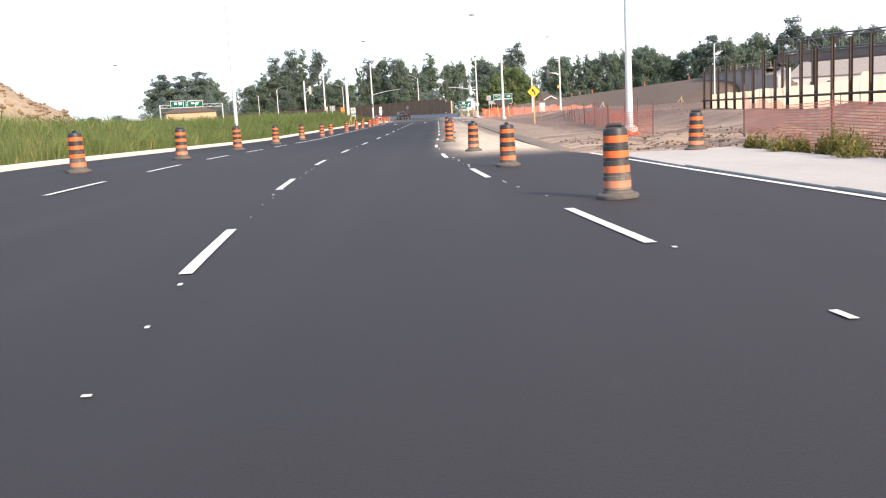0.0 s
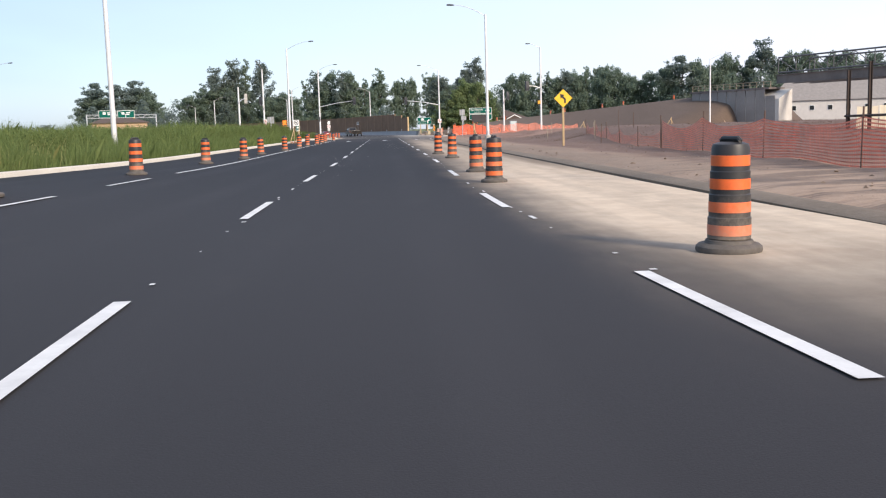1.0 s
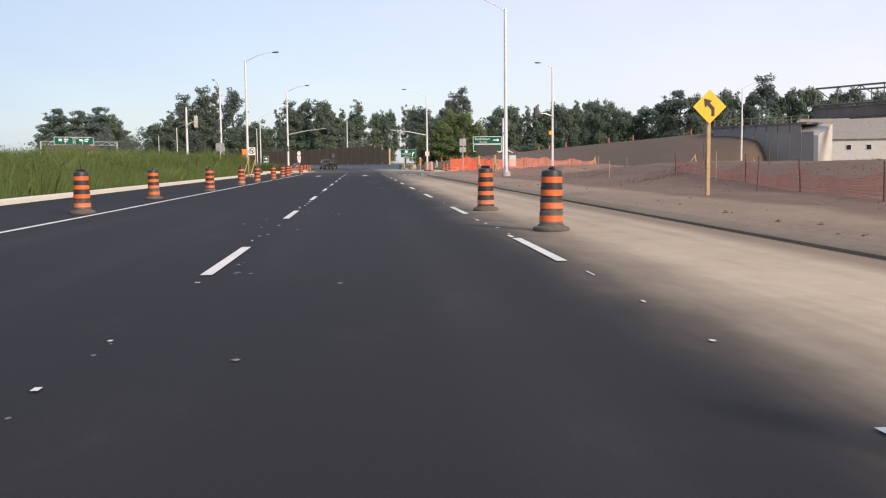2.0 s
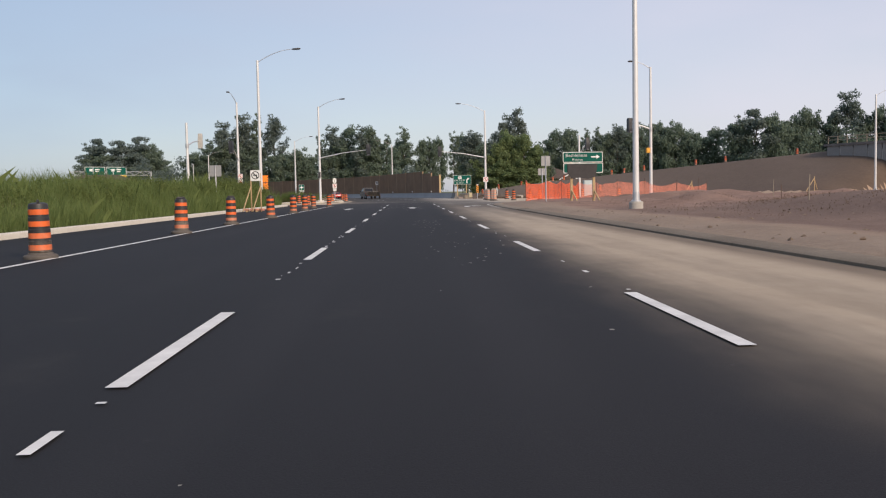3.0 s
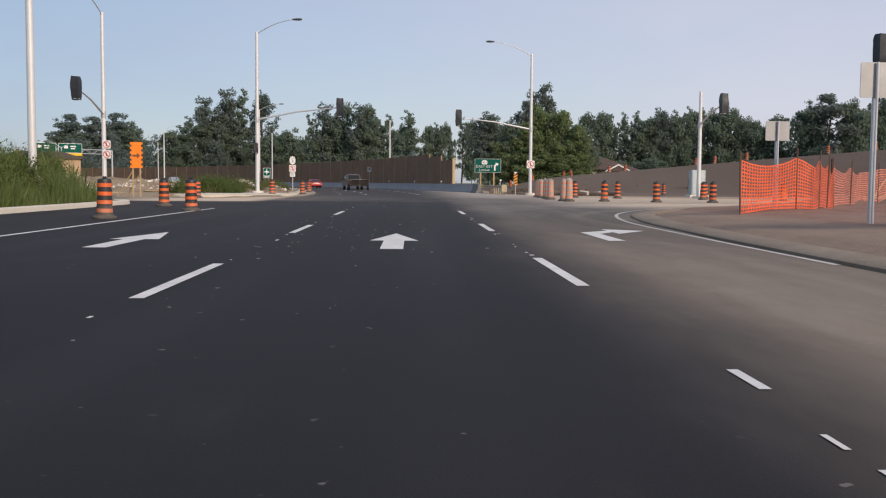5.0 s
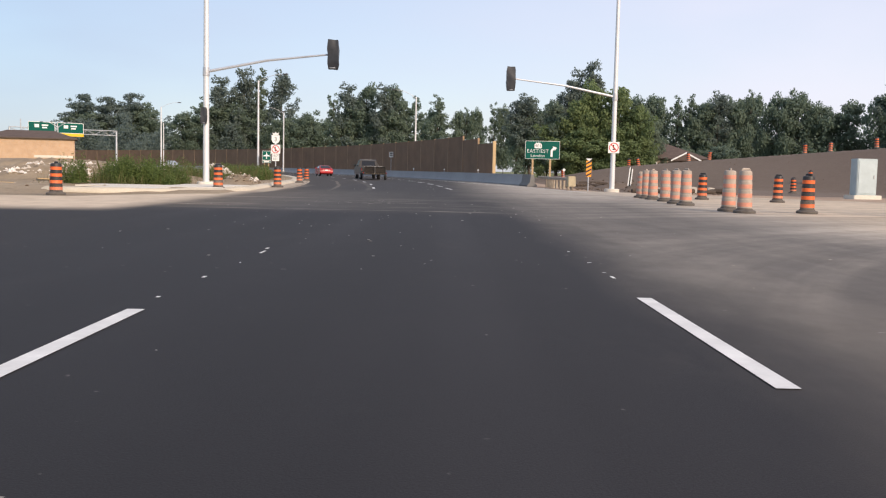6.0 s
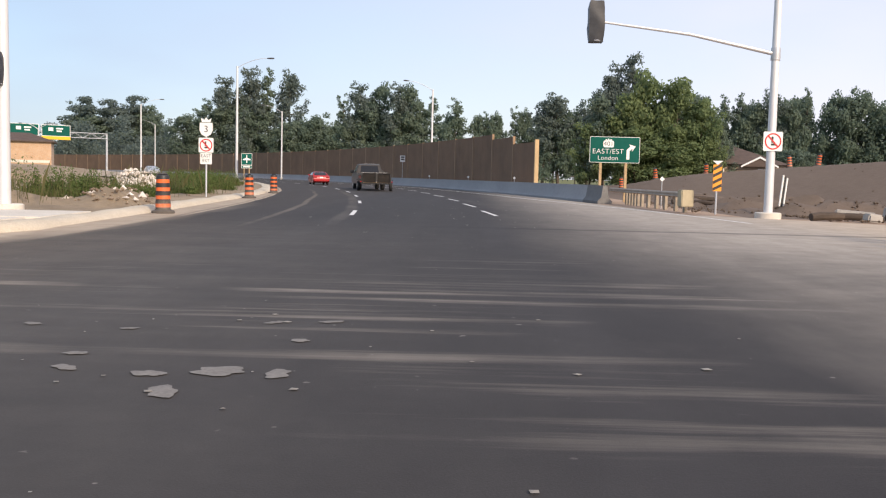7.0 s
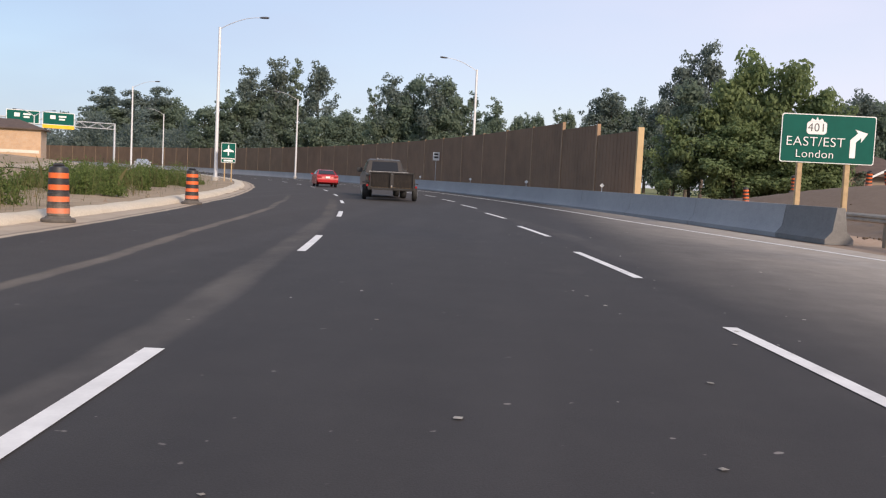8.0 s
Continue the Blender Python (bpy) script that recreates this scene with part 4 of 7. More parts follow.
# ---- traffic signals ----
PALE_BAG = plain("pale_signal_bag", (0.46, 0.44, 0.41), 0.6, 0, 0.25, 5)
SIG_BLACK = plain("bagged_signal", (0.022, 0.024, 0.030), 0.5, 0, 0.4, 6)
def signal_head(e, at, rz, label="black bagged signal head", size=1.0, cover=None):
    bm = B()
    bmesh.ops.create_cube(bm, size=1.0, matrix=Matrix.Diagonal((0.50, 0.42, 1.30, 1)))
    bmesh.ops.subdivide_edges(bm, edges=bm.edges[:], cuts=5, use_grid_fill=True)
    q = random.Random(int(at[2] * 977) + int(rz))
    sx, sy = q.uniform(0, 9), q.uniform(0, 9)
    for v in bm.verts:
        k = 1 - 0.16 * max(0, abs(v.co.z) / 0.65 - 0.6) / 0.4
        n = noise.noise((v.co.x * 3 + sx, v.co.y * 3 + sy, v.co.z * 3.5))
        v.co = Vector((v.co.x * k * (1 + 0.16 * n), v.co.y * k * (1 + 0.22 * n), v.co.z + 0.03 * n))
    h = part("signal_head", bm, cover or SIG_BLACK, e, label, at=pose(*at, 0, 0, rz) @ Matrix.Diagonal((size, size, size, 1)), smooth=50)
    bm = B()
    lathe(bm, [(0.20, -0.02), (0.215, 0.0), (0.20, 0.02)], 14, pose(0, 0, -0.60) @ Matrix.Diagonal((1.15, 1.0, 1, 1)))
    part("tie", bm, GALV, h, "cord tied round the bag")
def signal_pole(label, m, top, arm_to, arm_z, head_z, head_rz, lamp_arm=None, head_label="black bagged signal head", cover=None):
    e = thing("signal_pole", label, "traffic signal", m)
    bm = B()
    rod(bm, (0, 0, 0.15), (0, 0, top), 0.145, 0.10, 16)
    part("column", bm, CONC_POLE, e)
    bm = B()
    lathe(bm, [(0.42, -0.2), (0.42, 0.12), (0.38, 0.15)], 16)
    part("footing", bm, CONC_NEW, e)
    a = Vector((0, 0, arm_z))
    b = Vector((*arm_to, head_z))
    bm = B()
    mid = a.lerp(b, 0.5) + Vector((0, 0, 0.12))
    bent_tube(bm, [a, mid, b], [0.07, 0.055, 0.04], 10)
    part("mast_arm", bm, GALV, e)
    bm = B()
    lathe(bm, [(0.15, arm_z - 0.2), (0.155, arm_z - 0.18), (0.15, arm_z + 0.2)], 14)
    part("clamp", bm, GALV, e)
    d = (b - a).normalized()
    signal_head(e, b + Vector((d.x, d.y, 0)) * 0.25, head_rz, head_label, cover=cover)
    if lamp_arm:
        sx, sy, rise = lamp_arm
        bm = B()
        bent_tube(bm, [(sx * u, sy * u, top - 0.15 + rise * (1 - (1 - u) ** 1.8)) for u in [i / 8 for i in range(9)]], [0.036 - 0.0016 * i for i in range(9)], 8)
        part("lamp_arm", bm, GALV, e)
        bm = B()
        ang = math.degrees(math.atan2(sy, sx))
        mm = pose(sx * 1.08, sy * 1.08, top + rise - 0.13, 0, 0, ang + 180) @ pose(0, 0, 0, 0, -90, 0) @ Matrix.Diagonal((0.5, 1, 1, 1))
        lathe(bm, [(0.02, -0.30), (0.10, -0.27), (0.15, -0.05), (0.17, 0.2), (0.12, 0.36), (0.03, 0.40)], 12, mm)
        part("lamp_head", bm, LAMP_GREY, e)
    return e
PR = signal_pole("pale signal pole with lamp arm and bagged signal", pose(9.85, 192.1, 0), 11.25, (-5.6, -0.3), 5.25, 6.1, 0, (-3.1, -0.5, 1.0))
PL = signal_pole("pale signal pole with bagged signal over the road", pose(-10.45, 182.1, 0.09), 11.1, (5.5, -0.2), 5.1, 5.95, 0, (2.6, -0.6, 0.9))
signal_head(PL, Vector((-0.05, -0.22, 3.12)), 8, size=0.56)
signal_pole("short signal pole at the site corner", pose(19.6, 178.9, 0), 7.15, (0.1, -4.2), 4.95, 5.95, 95)
signal_pole("short signal pole on the far carriageway", pose(-19.3, 153.5, 0), 7.4, (0.5, 2.6), 5.4, 5.95, -80, None, "signal head in a pale grey bag", PALE_BAG)
P4 = signal_pole("pale signal pole at the median nose", pose(-18.6, 174.6, 0.09), 11.0, (0.25, -5.2), 4.85, 5.9, -95, (-0.3, -2.7, 0.95))

P5 = signal_pole("lamp column with a bagged signal at the site corner", pose(21.8, 155.2, 0), 11.8, (-1.7, -0.3), 6.25, 6.6, 15, (-1.55, -0.1, 0.65))
bm = B()
box(bm, (-0.30, -0.14, 4.35), (0.34, 0.28, 0.46), 10, bevel=0.03)
part("crossing_signal", bm, plain("amber_housing", (0.75, 0.36, 0.03), 0.5, 0, 0.2, 4), P5, "small amber signal box")

# ---- trees ----
def tree_meshes(seed, tall, spread, bare, leaf=0.42, cover=1.0, lean=0.0):
    """Trunk with limbs, and a crown of leaf clumps set along the limbs."""
    r = random.Random(seed)
    g = np.random.default_rng(seed)
    bm = B()
    pts = [(0, 0, -0.3)]
    for i in range(1, 7):
        pts.append((pts[-1][0] + (r.uniform(-0.15, 0.15) + lean) * tall / 14, pts[-1][1] + r.uniform(-0.15, 0.15) * tall / 14, tall * 0.9 * i / 6))
    bent_tube(bm, pts, [0.020 * tall * (1 - 0.14 * i) for i in range(7)], 8)
    puffs = []
    nb = 15
    for i in range(nb):
        u = bare + (1 - bare) * (i + 0.5) / nb
        z0 = tall * 0.86 * u
        base = Vector(pts[min(6, int(u * 6))])
        base.z = z0
        a = i * 2.4 + r.uniform(-0.6, 0.6)
        v = (u - bare) / (1.0 - bare)
        prof = 0.45 + 0.6 * math.sin(math.pi * min(1, 0.15 + 0.85 * v) ** 0.8)
        ln = spread * prof * r.uniform(0.55, 0.95)
        e = base + Vector((math.cos(a) * ln, math.sin(a) * ln, ln * r.uniform(0.15, 0.6)))
        m = base.lerp(e, 0.5) - Vector((0, 0, 0.06 * ln))
        bent_tube(bm, [base, m, e], [0.007 * tall, 0.0045 * tall, 0.002 * tall], 5)
        puffs.append((e, spread * r.uniform(0.24, 0.36)))
        puffs.append((m + Vector((r.uniform(-1, 1), r.uniform(-1, 1), r.uniform(0, 1))) * spread * 0.2, spread * r.uniform(0.24, 0.38)))
        for _ in range(3):
            d = Vector((r.uniform(-1, 1), r.uniform(-1, 1), r.uniform(-0.4, 1))) * spread * 0.38
            puffs.append((e + d, spread * r.uniform(0.10, 0.2)))
    top = Vector(pts[6])
    for _ in range(5):
        puffs.append((top + Vector((r.uniform(-1, 1) * 0.4 * spread, r.uniform(-1, 1) * 0.4 * spread, r.uniform(-0.02, 0.10) * tall)), spread * r.uniform(0.16, 0.28)))
    trunk = finish(bm, "trunk", BARK)
    allv = []
    for q, rad in puffs:
        per = max(24, int(cover * 14 * rad * rad / (leaf * leaf)))
        d = g.normal(size=(per, 3))
        d /= np.linalg.norm(d, axis=1)[:, None]
        c = np.array(q) + d * (rad * (0.55 + 0.6 * g.random((per, 1)))) * np.array([1.1, 1.1, 0.85])
        face = d + 0.55 * g.normal(size=(per, 3)) + np.array([0, 0, 0.2])
        face /= np.linalg.norm(face, axis=1)[:, None]
        u = np.cross(face, g.normal(size=(per, 3)))
        u /= np.linalg.norm(u, axis=1)[:, None]
        w = np.cross(face, u)
        sz = leaf * (0.5 + 0.9 * g.random((per, 1)))
        allv.append(np.stack([c - u * sz * 0.6, c + w * sz * 0.4, c + u * sz * 0.6, c - w * sz * 0.4], 1))
    v = np.concatenate(allv).reshape(-1, 3)
    me = bpy.data.meshes.new("crown")
    me.from_pydata(v.tolist(), [], np.arange(len(v)).reshape(-1, 4).tolist())
    return trunk, me

KINDS = []
for i, (tall, spread, bare, lf, cover, mat, lean) in enumerate([(16, 4.4, 0.12, 0.40, 1.1, LEAF_B, 0), (20, 4.6, 0.16, 0.42, 1.0, LEAF_A, 0.05), (20, 4.0, 0.42, 0.42, 0.9, LEAF_A, 0.12),
                                                    (11, 4.2, 0.03, 0.38, 1.2, LEAF_B, 0), (12, 4.0, 0.03, 0.36, 1.2, LEAF_C, 0), (19, 3.0, 0.2, 0.38, 1.0, LEAF_B, 0.03)]):
    for j in range(2):
        trunk, crown = tree_meshes(40 + i * 7 + j * 3, tall, spread, bare, lf, cover, lean)
        crown.materials.append(mat)
        KINDS.append((trunk, crown, tall, spread))
LAB = ["broad leafy green tree at the wood's edge", "tall uneven dark green tree in the far wood", "tall sparse tree with a bare lower trunk", "low bushy green tree behind the site", "bright green bushy tree lit from one side", "slim upright tree in the far wood"]
def tree(kind, x, y, high, half, group):
    """A tree of a kind, high metres tall, its crown half metres in radius."""
    trunk, crown, tall, spread = KINDS[kind * 2 + rnd.randrange(2)]
    k = half / spread * 1.42
    m = pose(x, y, max(-0.06, height(x, y)) if y < 500 else -0.06, 0, 0, rnd.uniform(0, 360)) @ Matrix.Diagonal((k, k, high / tall / 1.02, 1))
    e = thing("tree", LAB[kind], "tree", m, group)
    part("trunk", trunk, None, e)
    part("crown", crown, None, e)
def seen_from(x0, y0, deg, dist):
    return x0 + dist * math.sin(radians(deg)), y0 + dist * math.cos(radians(deg))
WOOD_LEFT = [(0, -160.5, 561.0, 24.8, 6.7), (1, -156.8, 562.6, 31.3, 7.2), (1, -144.0, 556.9, 29.9, 6.1), (1, -136.4, 559.7, 31.9, 6.7), (0, -130.7, 561.7, 28.0, 6.3), (0, -126.4, 563.2, 23.5, 5.9), (0, -148.8, 555.0, 22.6, 7.1), (0, -139.7, 558.5, 21.2, 9.5), (0, -89.4, 470.8, 19.1, 4.4), (3, -85.7, 471.9, 17.9, 3.4), (5, -83.0, 472.7, 25.4, 3.4), (1, -76.4, 474.5, 31.5, 4.4), (0, -78.5, 473.9, 22.2, 4.4), (1, -69.5, 476.1, 34.8, 4.5), (0, -71.9, 475.6, 24.6, 4.8), (5, -63.1, 477.5, 36.3, 3.1), (2, -55.8, 479.0, 35.9, 3.8), (0, -65.1, 477.1, 24.3, 5.2)]
for kind, x, y, high, half in WOOD_LEFT:
    tree(kind, x, y, high, half, "trees behind the gantry")
WOOD_MID = [(3, -48.4, 460.0, 17.7, 3.9), (0, -43.8, 460.7, 19.7, 4.6), (3, -39.8, 461.3, 16.5, 3.6), (3, -54.1, 459.0, 16.4, 4.3), (5, -31.0, 414.1, 22.7, 1.9), (1, -26.0, 414.7, 24.9, 3.6), (0, -21.5, 415.1, 25.3, 3.6), (3, -23.6, 414.9, 18.5, 5.0), (3, -27.6, 414.5, 15.8, 3.0), (1, -15.3, 408.5, 24.4, 3.2), (0, -11.9, 408.7, 24.4, 3.2), (5, -7.5, 408.9, 22.3, 2.4), (3, -12.9, 408.7, 17.1, 4.0), (5, -1.6, 632.0, 40.2, 5.3), (3, -4.8, 632.0, 31.4, 5.3), (3, 9.2, 631.8, 30.5, 4.2), (5, 13.2, 631.7, 34.0, 2.6), (3, 18.3, 631.5, 32.3, 3.7)]
for kind, x, y, high, half in WOOD_MID:
    tree(kind, x, y, high, half, "trees behind the noise wall")
WOOD_SIGN = [(2, 19.1, 378.9, 20.0, 2.7), (2, 22.7, 378.5, 21.1, 2.9), (3, 26.4, 378.0, 16.7, 2.5), (2, 29.0, 377.6, 18.9, 2.4), (3, 31.8, 377.1, 18.2, 2.6), (3, 21.5, 378.6, 14.7, 3.2), (1, 25.7, 331.5, 19.6, 2.3), (1, 28.0, 331.1, 21.5, 2.2), (1, 30.2, 330.6, 22.9, 2.5)]
for kind, x, y, high, half in WOOD_SIGN:
    tree(kind, x, y, high, half, "trees behind the sign")
WOOD_FAR = [(5, 27.1, 631.0, 36.8, 2.9), (3, 32.5, 630.7, 34.1, 3.7), (3, 39.6, 630.1, 28.9, 5.3), (3, 81.6, 430.4, 23.4, 2.9), (5, 86.3, 428.7, 26.2, 2.4), (3, 90.8, 427.1, 23.9, 2.8), (3, 93.8, 425.9, 24.4, 3.0)]
for kind, x, y, high, half in WOOD_FAR:
    tree(kind, x, y, high, half, "far trees past the sign")
WOOD_RAMP = [(0, 45.1, 366.3, 19.7, 2.9), (3, 50.4, 365.4, 19.1, 3.3), (5, 55.7, 364.5, 20.3, 1.7), (5, 58.7, 363.9, 20.6, 1.7), (3, 61.8, 363.2, 17.3, 2.9), (2, 65.2, 362.5, 21.3, 2.5), (3, 69.3, 361.6, 18.1, 2.9), (5, 71.9, 360.9, 21.5, 1.5), (3, 77.6, 359.5, 19.8, 3.0), (0, 81.7, 358.3, 21.0, 3.4), (3, 86.2, 357.0, 17.7, 3.2), (0, 91.9, 355.2, 18.8, 3.7), (3, 96.6, 345.2, 19.4, 3.5), (1, 100.8, 343.7, 23.2, 5.2)]
for kind, x, y, high, half in WOOD_RAMP:
    tree(kind, x, y, high, half, "trees beyond the ramp")
WOOD_RAMP_END = [(3, 106.0, 341.7, 21.2, 3.4), (0, 117.2, 356.6, 22.1, 3.6), (3, 121.0, 355.1, 23.2, 2.9), (5, 123.6, 353.9, 23.9, 2.3), (0, 127.1, 352.4, 22.7, 3.0), (1, 131.0, 350.6, 28.1, 4.3), (0, 135.3, 348.5, 22.7, 3.1), (0, 138.8, 346.8, 23.7, 3.0), (3, 142.2, 345.1, 22.8, 3.3), (0, 146.6, 342.8, 23.6, 3.6), (3, 151.6, 340.0, 22.3, 3.5), (0, 157.2, 336.8, 23.2, 3.9), (3, 163.2, 333.2, 21.3, 3.8), (0, 169.6, 329.1, 21.7, 3.7)]
for kind, x, y, high, half in WOOD_RAMP_END:
    tree(kind, x, y, high, half, "trees beyond the overpass")
GREEN_CLUMP = [(4, 24.2, 269.2, 12.5, 2.1), (4, 21.2, 271.0, 13.3, 2.4), (4, 18.9, 269.6, 11.6, 2.0), (0, 16.4, 271.2, 10.8, 1.9), (4, 26.9, 268.4, 10.2, 1.8), (0, 29.0, 270.0, 8.6, 1.5), (4, 14.9, 270.9, 7.6, 1.6), (4, 19.8, 268.6, 7.4, 2.6), (4, 23.6, 268.2, 7.2, 2.5), (4, 27.2, 268.0, 6.0, 1.7), (3, 38.5, 287.8, 5.1, 1.4), (3, 40.6, 287.0, 4.9, 1.2), (3, 42.9, 286.2, 5.5, 1.7), (3, 44.9, 285.4, 5.2, 1.4)]
for kind, x, y, high, half in GREEN_CLUMP:
    tree(kind, x, y, high, half, "green trees beside the house")
r3 = random.Random(21)
for i in range(26):
    tree(r3.choice([0, 1, 3, 1]), *seen_from(0, 165, -24.5 - i * 1.2, r3.uniform(430, 520)), r3.uniform(7, 13), r3.uniform(4, 6), "distant trees over the median")
for i in range(10):
    tree(r3.choice([0, 3]), *seen_from(0, 110, 42 + i * 1.8, r3.uniform(255, 275)), r3.uniform(11, 16), r3.uniform(4, 5), "trees beyond the overpass")

# ---- signs ----
GREEN = plain("sign_green", (0.002, 0.095, 0.072), 0.6, 0, 0.15, 2)
GREEN.node_tree.nodes["Principled BSDF"].inputs["Specular IOR Level"].default_value = 0.15
SIGN_WHITE = plain("sign_white", (0.80, 0.80, 0.78), 0.5, 0, 0.08, 3)
SIGN_BLACK = plain("sign_black", (0.02, 0.02, 0.02), 0.5, 0, 0.2, 3)
SIGN_RED = plain("sign_red", (0.62, 0.03, 0.03), 0.5, 0, 0.15, 3)
SIGN_YELLOW = plain("sign_yellow", (0.85, 0.50, 0.02), 0.5, 0, 0.12, 3)
SIGN_ORANGE = plain("sign_orange", (0.95, 0.24, 0.01), 0.5, 0, 0.12, 3)
SIGN_BACK = plain("sign_back_aluminium", (0.36, 0.36, 0.36), 0.5, 0.4, 0.15, 3)
WOOD = plain("raw_timber", (0.48, 0.34, 0.19), 0.85, 0, 0.3, 4, 0.002)
TARP = plain("dark_tarpaulin", (0.035, 0.032, 0.034), 0.7, 0, 0.3, 3)

def text_mesh(body, size, name="lettering"):
    cu = bpy.data.curves.new(name, "FONT")
    cu.offset, cu.space_character = -0.010 * size, 1.06
    cu.body, cu.size, cu.align_x, cu.align_y, cu.extrude = body, size, "CENTER", "CENTER", 0.002
    ob = bpy.data.objects.new(name, cu)
    scene.collection.objects.link(ob)
    bpy.context.view_layer.update()
    me = bpy.data.meshes.new_from_object(ob.evaluated_get(bpy.context.evaluated_depsgraph_get()))
    bpy.data.objects.remove(ob)
    me.name = name
    me.materials.clear()
    return me

def lettering(parent, body, size, x, z, material, y=-0.03, wide=1.0):
    me = text_mesh(body, size)
    me.materials.append(material)
    part("lettering", me, None, parent, at=pose(x, y, z, 90, 0, 0) @ Matrix.Diagonal((wide, 1, 1, 1)))

def plate(bm, x, z, w, h, y=0.0, d=0.02, r=0.06):
    """A flat plate with rounded corners, facing -y."""
    pts = []
    for cx, cz, a in ((w / 2 - r, h / 2 - r, 0), (-w / 2 + r, h / 2 - r, 90), (-w / 2 + r, -h / 2 + r, 180), (w / 2 - r, -h / 2 + r, 270)):
        pts += [(x + cx + r * math.cos(radians(a + k * 22.5)), z + cz + r * math.sin(radians(a + k * 22.5))) for k in range(5)]
    solid_y(bm, pts, y, d)

def solid_y(bm, pts, y, d):
    a = [bm.verts.new((px, y, pz)) for px, pz in pts]
    b = [bm.verts.new((px, y + d, pz)) for px, pz in pts]
    n = len(pts)
    bm.faces.new(a)
    bm.faces.new(list(reversed(b)))
    for i in range(n):
        bm.faces.new((a[i], b[i], b[(i + 1) % n], a[(i + 1) % n]))

def ring_y(bm, x, z, r0, r1, y, d, n=28):
    vs = [[bm.verts.new((x + r * math.cos(2 * math.pi * i / n), yy, z + r * math.sin(2 * math.pi * i / n))) for i in range(n)] for r, yy in ((r0, y), (r1, y), (r1, y + d), (r0, y + d))]
    for k in range(4):
        p, q = vs[k], vs[(k + 1) % 4]
        for i in range(n):
            bm.faces.new((p[i], p[(i + 1) % n], q[(i + 1) % n], q[i]))

def panel(e, x, z, w, h, face, border=SIGN_WHITE, edge=0.035, y=0.0, name="sign_panel"):
    bm = B()
    plate(bm, x, z, w, h, y, 0.02)
    p = part(name, bm, border, e, smooth=0)
    bm = B()
    plate(bm, x, z, w - 2 * edge, h - 2 * edge, y - 0.006, 0.006)
    part("sign_face", bm, face, p, smooth=0)
    return p

def post(e, x, y, z0, z1, w=0.14, material=None, name="post"):
    bm = B()
    box(bm, (x, y, (z0 + z1) / 2), (w, w, z1 - z0), bevel=0.008)
    part(name, bm, material or WOOD, e, smooth=0)

def steel_post(e, x, y, z0, z1, r=0.035):
    bm = B()
    rod(bm, (x, y, z0), (x, y, z1), r, r, 10)
    part("post", bm, GALV, e)

e = thing("motorway_sign", "large green direction sign on two timber posts", "road sign", pose(7.94, 211.3, 0, 0, 0, 2))
p = panel(e, 0, 2.68, 2.64, 1.36, GREEN, edge=0.024)
post(e, -0.72, 0.10, -0.1, 3.2)
post(e, 0.62, 0.10, -0.1, 3.2)
lettering(p, "EAST/EST", 0.37, -0.36, 2.58, SIGN_WHITE, wide=1.05)
lettering(p, "London", 0.32, -0.36, 2.24, SIGN_WHITE, wide=1.05)
bm = B()
plate(bm, -0.34, 2.98, 0.56, 0.36, -0.016, 0.008, 0.09)
part("route_shield", bm, SIGN_WHITE, p, smooth=0)
bm = B()
solid_y(bm, [(-0.54, 3.14), (-0.14, 3.14), (-0.20, 3.24), (-0.30, 3.19), (-0.34, 3.29), (-0.38, 3.19), (-0.48, 3.24)], -0.016, 0.008)
part("crown", bm, SIGN_WHITE, p, smooth=0)
lettering(p, "401", 0.33, -0.34, 2.98, SIGN_BLACK, -0.022)
bm = B()
bent = [(0.62, 2.18), (0.78, 2.18), (0.78, 2.62), (0.92, 2.76), (0.92, 2.62), (1.10, 2.88), (0.74, 2.98), (0.82, 2.88), (0.62, 2.68)]
solid_y(bm, bent, -0.016, 0.008)
part("arrow", bm, SIGN_WHITE, p, smooth=0)

e = thing("street_name_sign", "green street sign over a tarpaulin-covered lower panel", "road sign", pose(10.64, 128.4, 0, 0, 0, 4))
p = panel(e, 0, 2.96, 2.52, 0.64, GREEN)
lettering(p, "Bethlehem", 0.30, -0.42, 3.07, SIGN_WHITE, wide=1.0)
lettering(p, "Avenue", 0.22, -0.35, 2.81, SIGN_WHITE, wide=1.0)
bm = B()
solid_y(bm, [(0.52, 2.93), (0.86, 2.93), (0.86, 2.84), (1.06, 2.97), (0.86, 3.10), (0.86, 3.01), (0.52, 3.01)], -0.016, 0.008)
part("arrow", bm, SIGN_WHITE, p, smooth=0)
panel(e, 0.02, 2.29, 2.50, 0.62, GREEN)
bm = B()
solid_y(bm, [(-1.0, 2.55), (0.9, 2.52), (0.86, 2.2), (0.8, 1.75), (0.3, 1.62), (-0.2, 1.70), (-0.72, 1.66), (-0.98, 1.95)], -0.05, 0.03)
part("tarpaulin", bm, TARP, e, "dark tarpaulin over the lower panel", smooth=0)
post(e, -0.72, 0.10, -0.1, 3.2, 0.15)
post(e, 0.70, 0.10, -0.1, 3.2, 0.15)
for sx in (-0.72, 0.70):
    bm = B()
    rod(bm, (sx, 0.15, 1.0), (sx + 0.25, -0.9, -0.05), 0.045, 0.045, 8)
    part("brace", bm, WOOD, e)

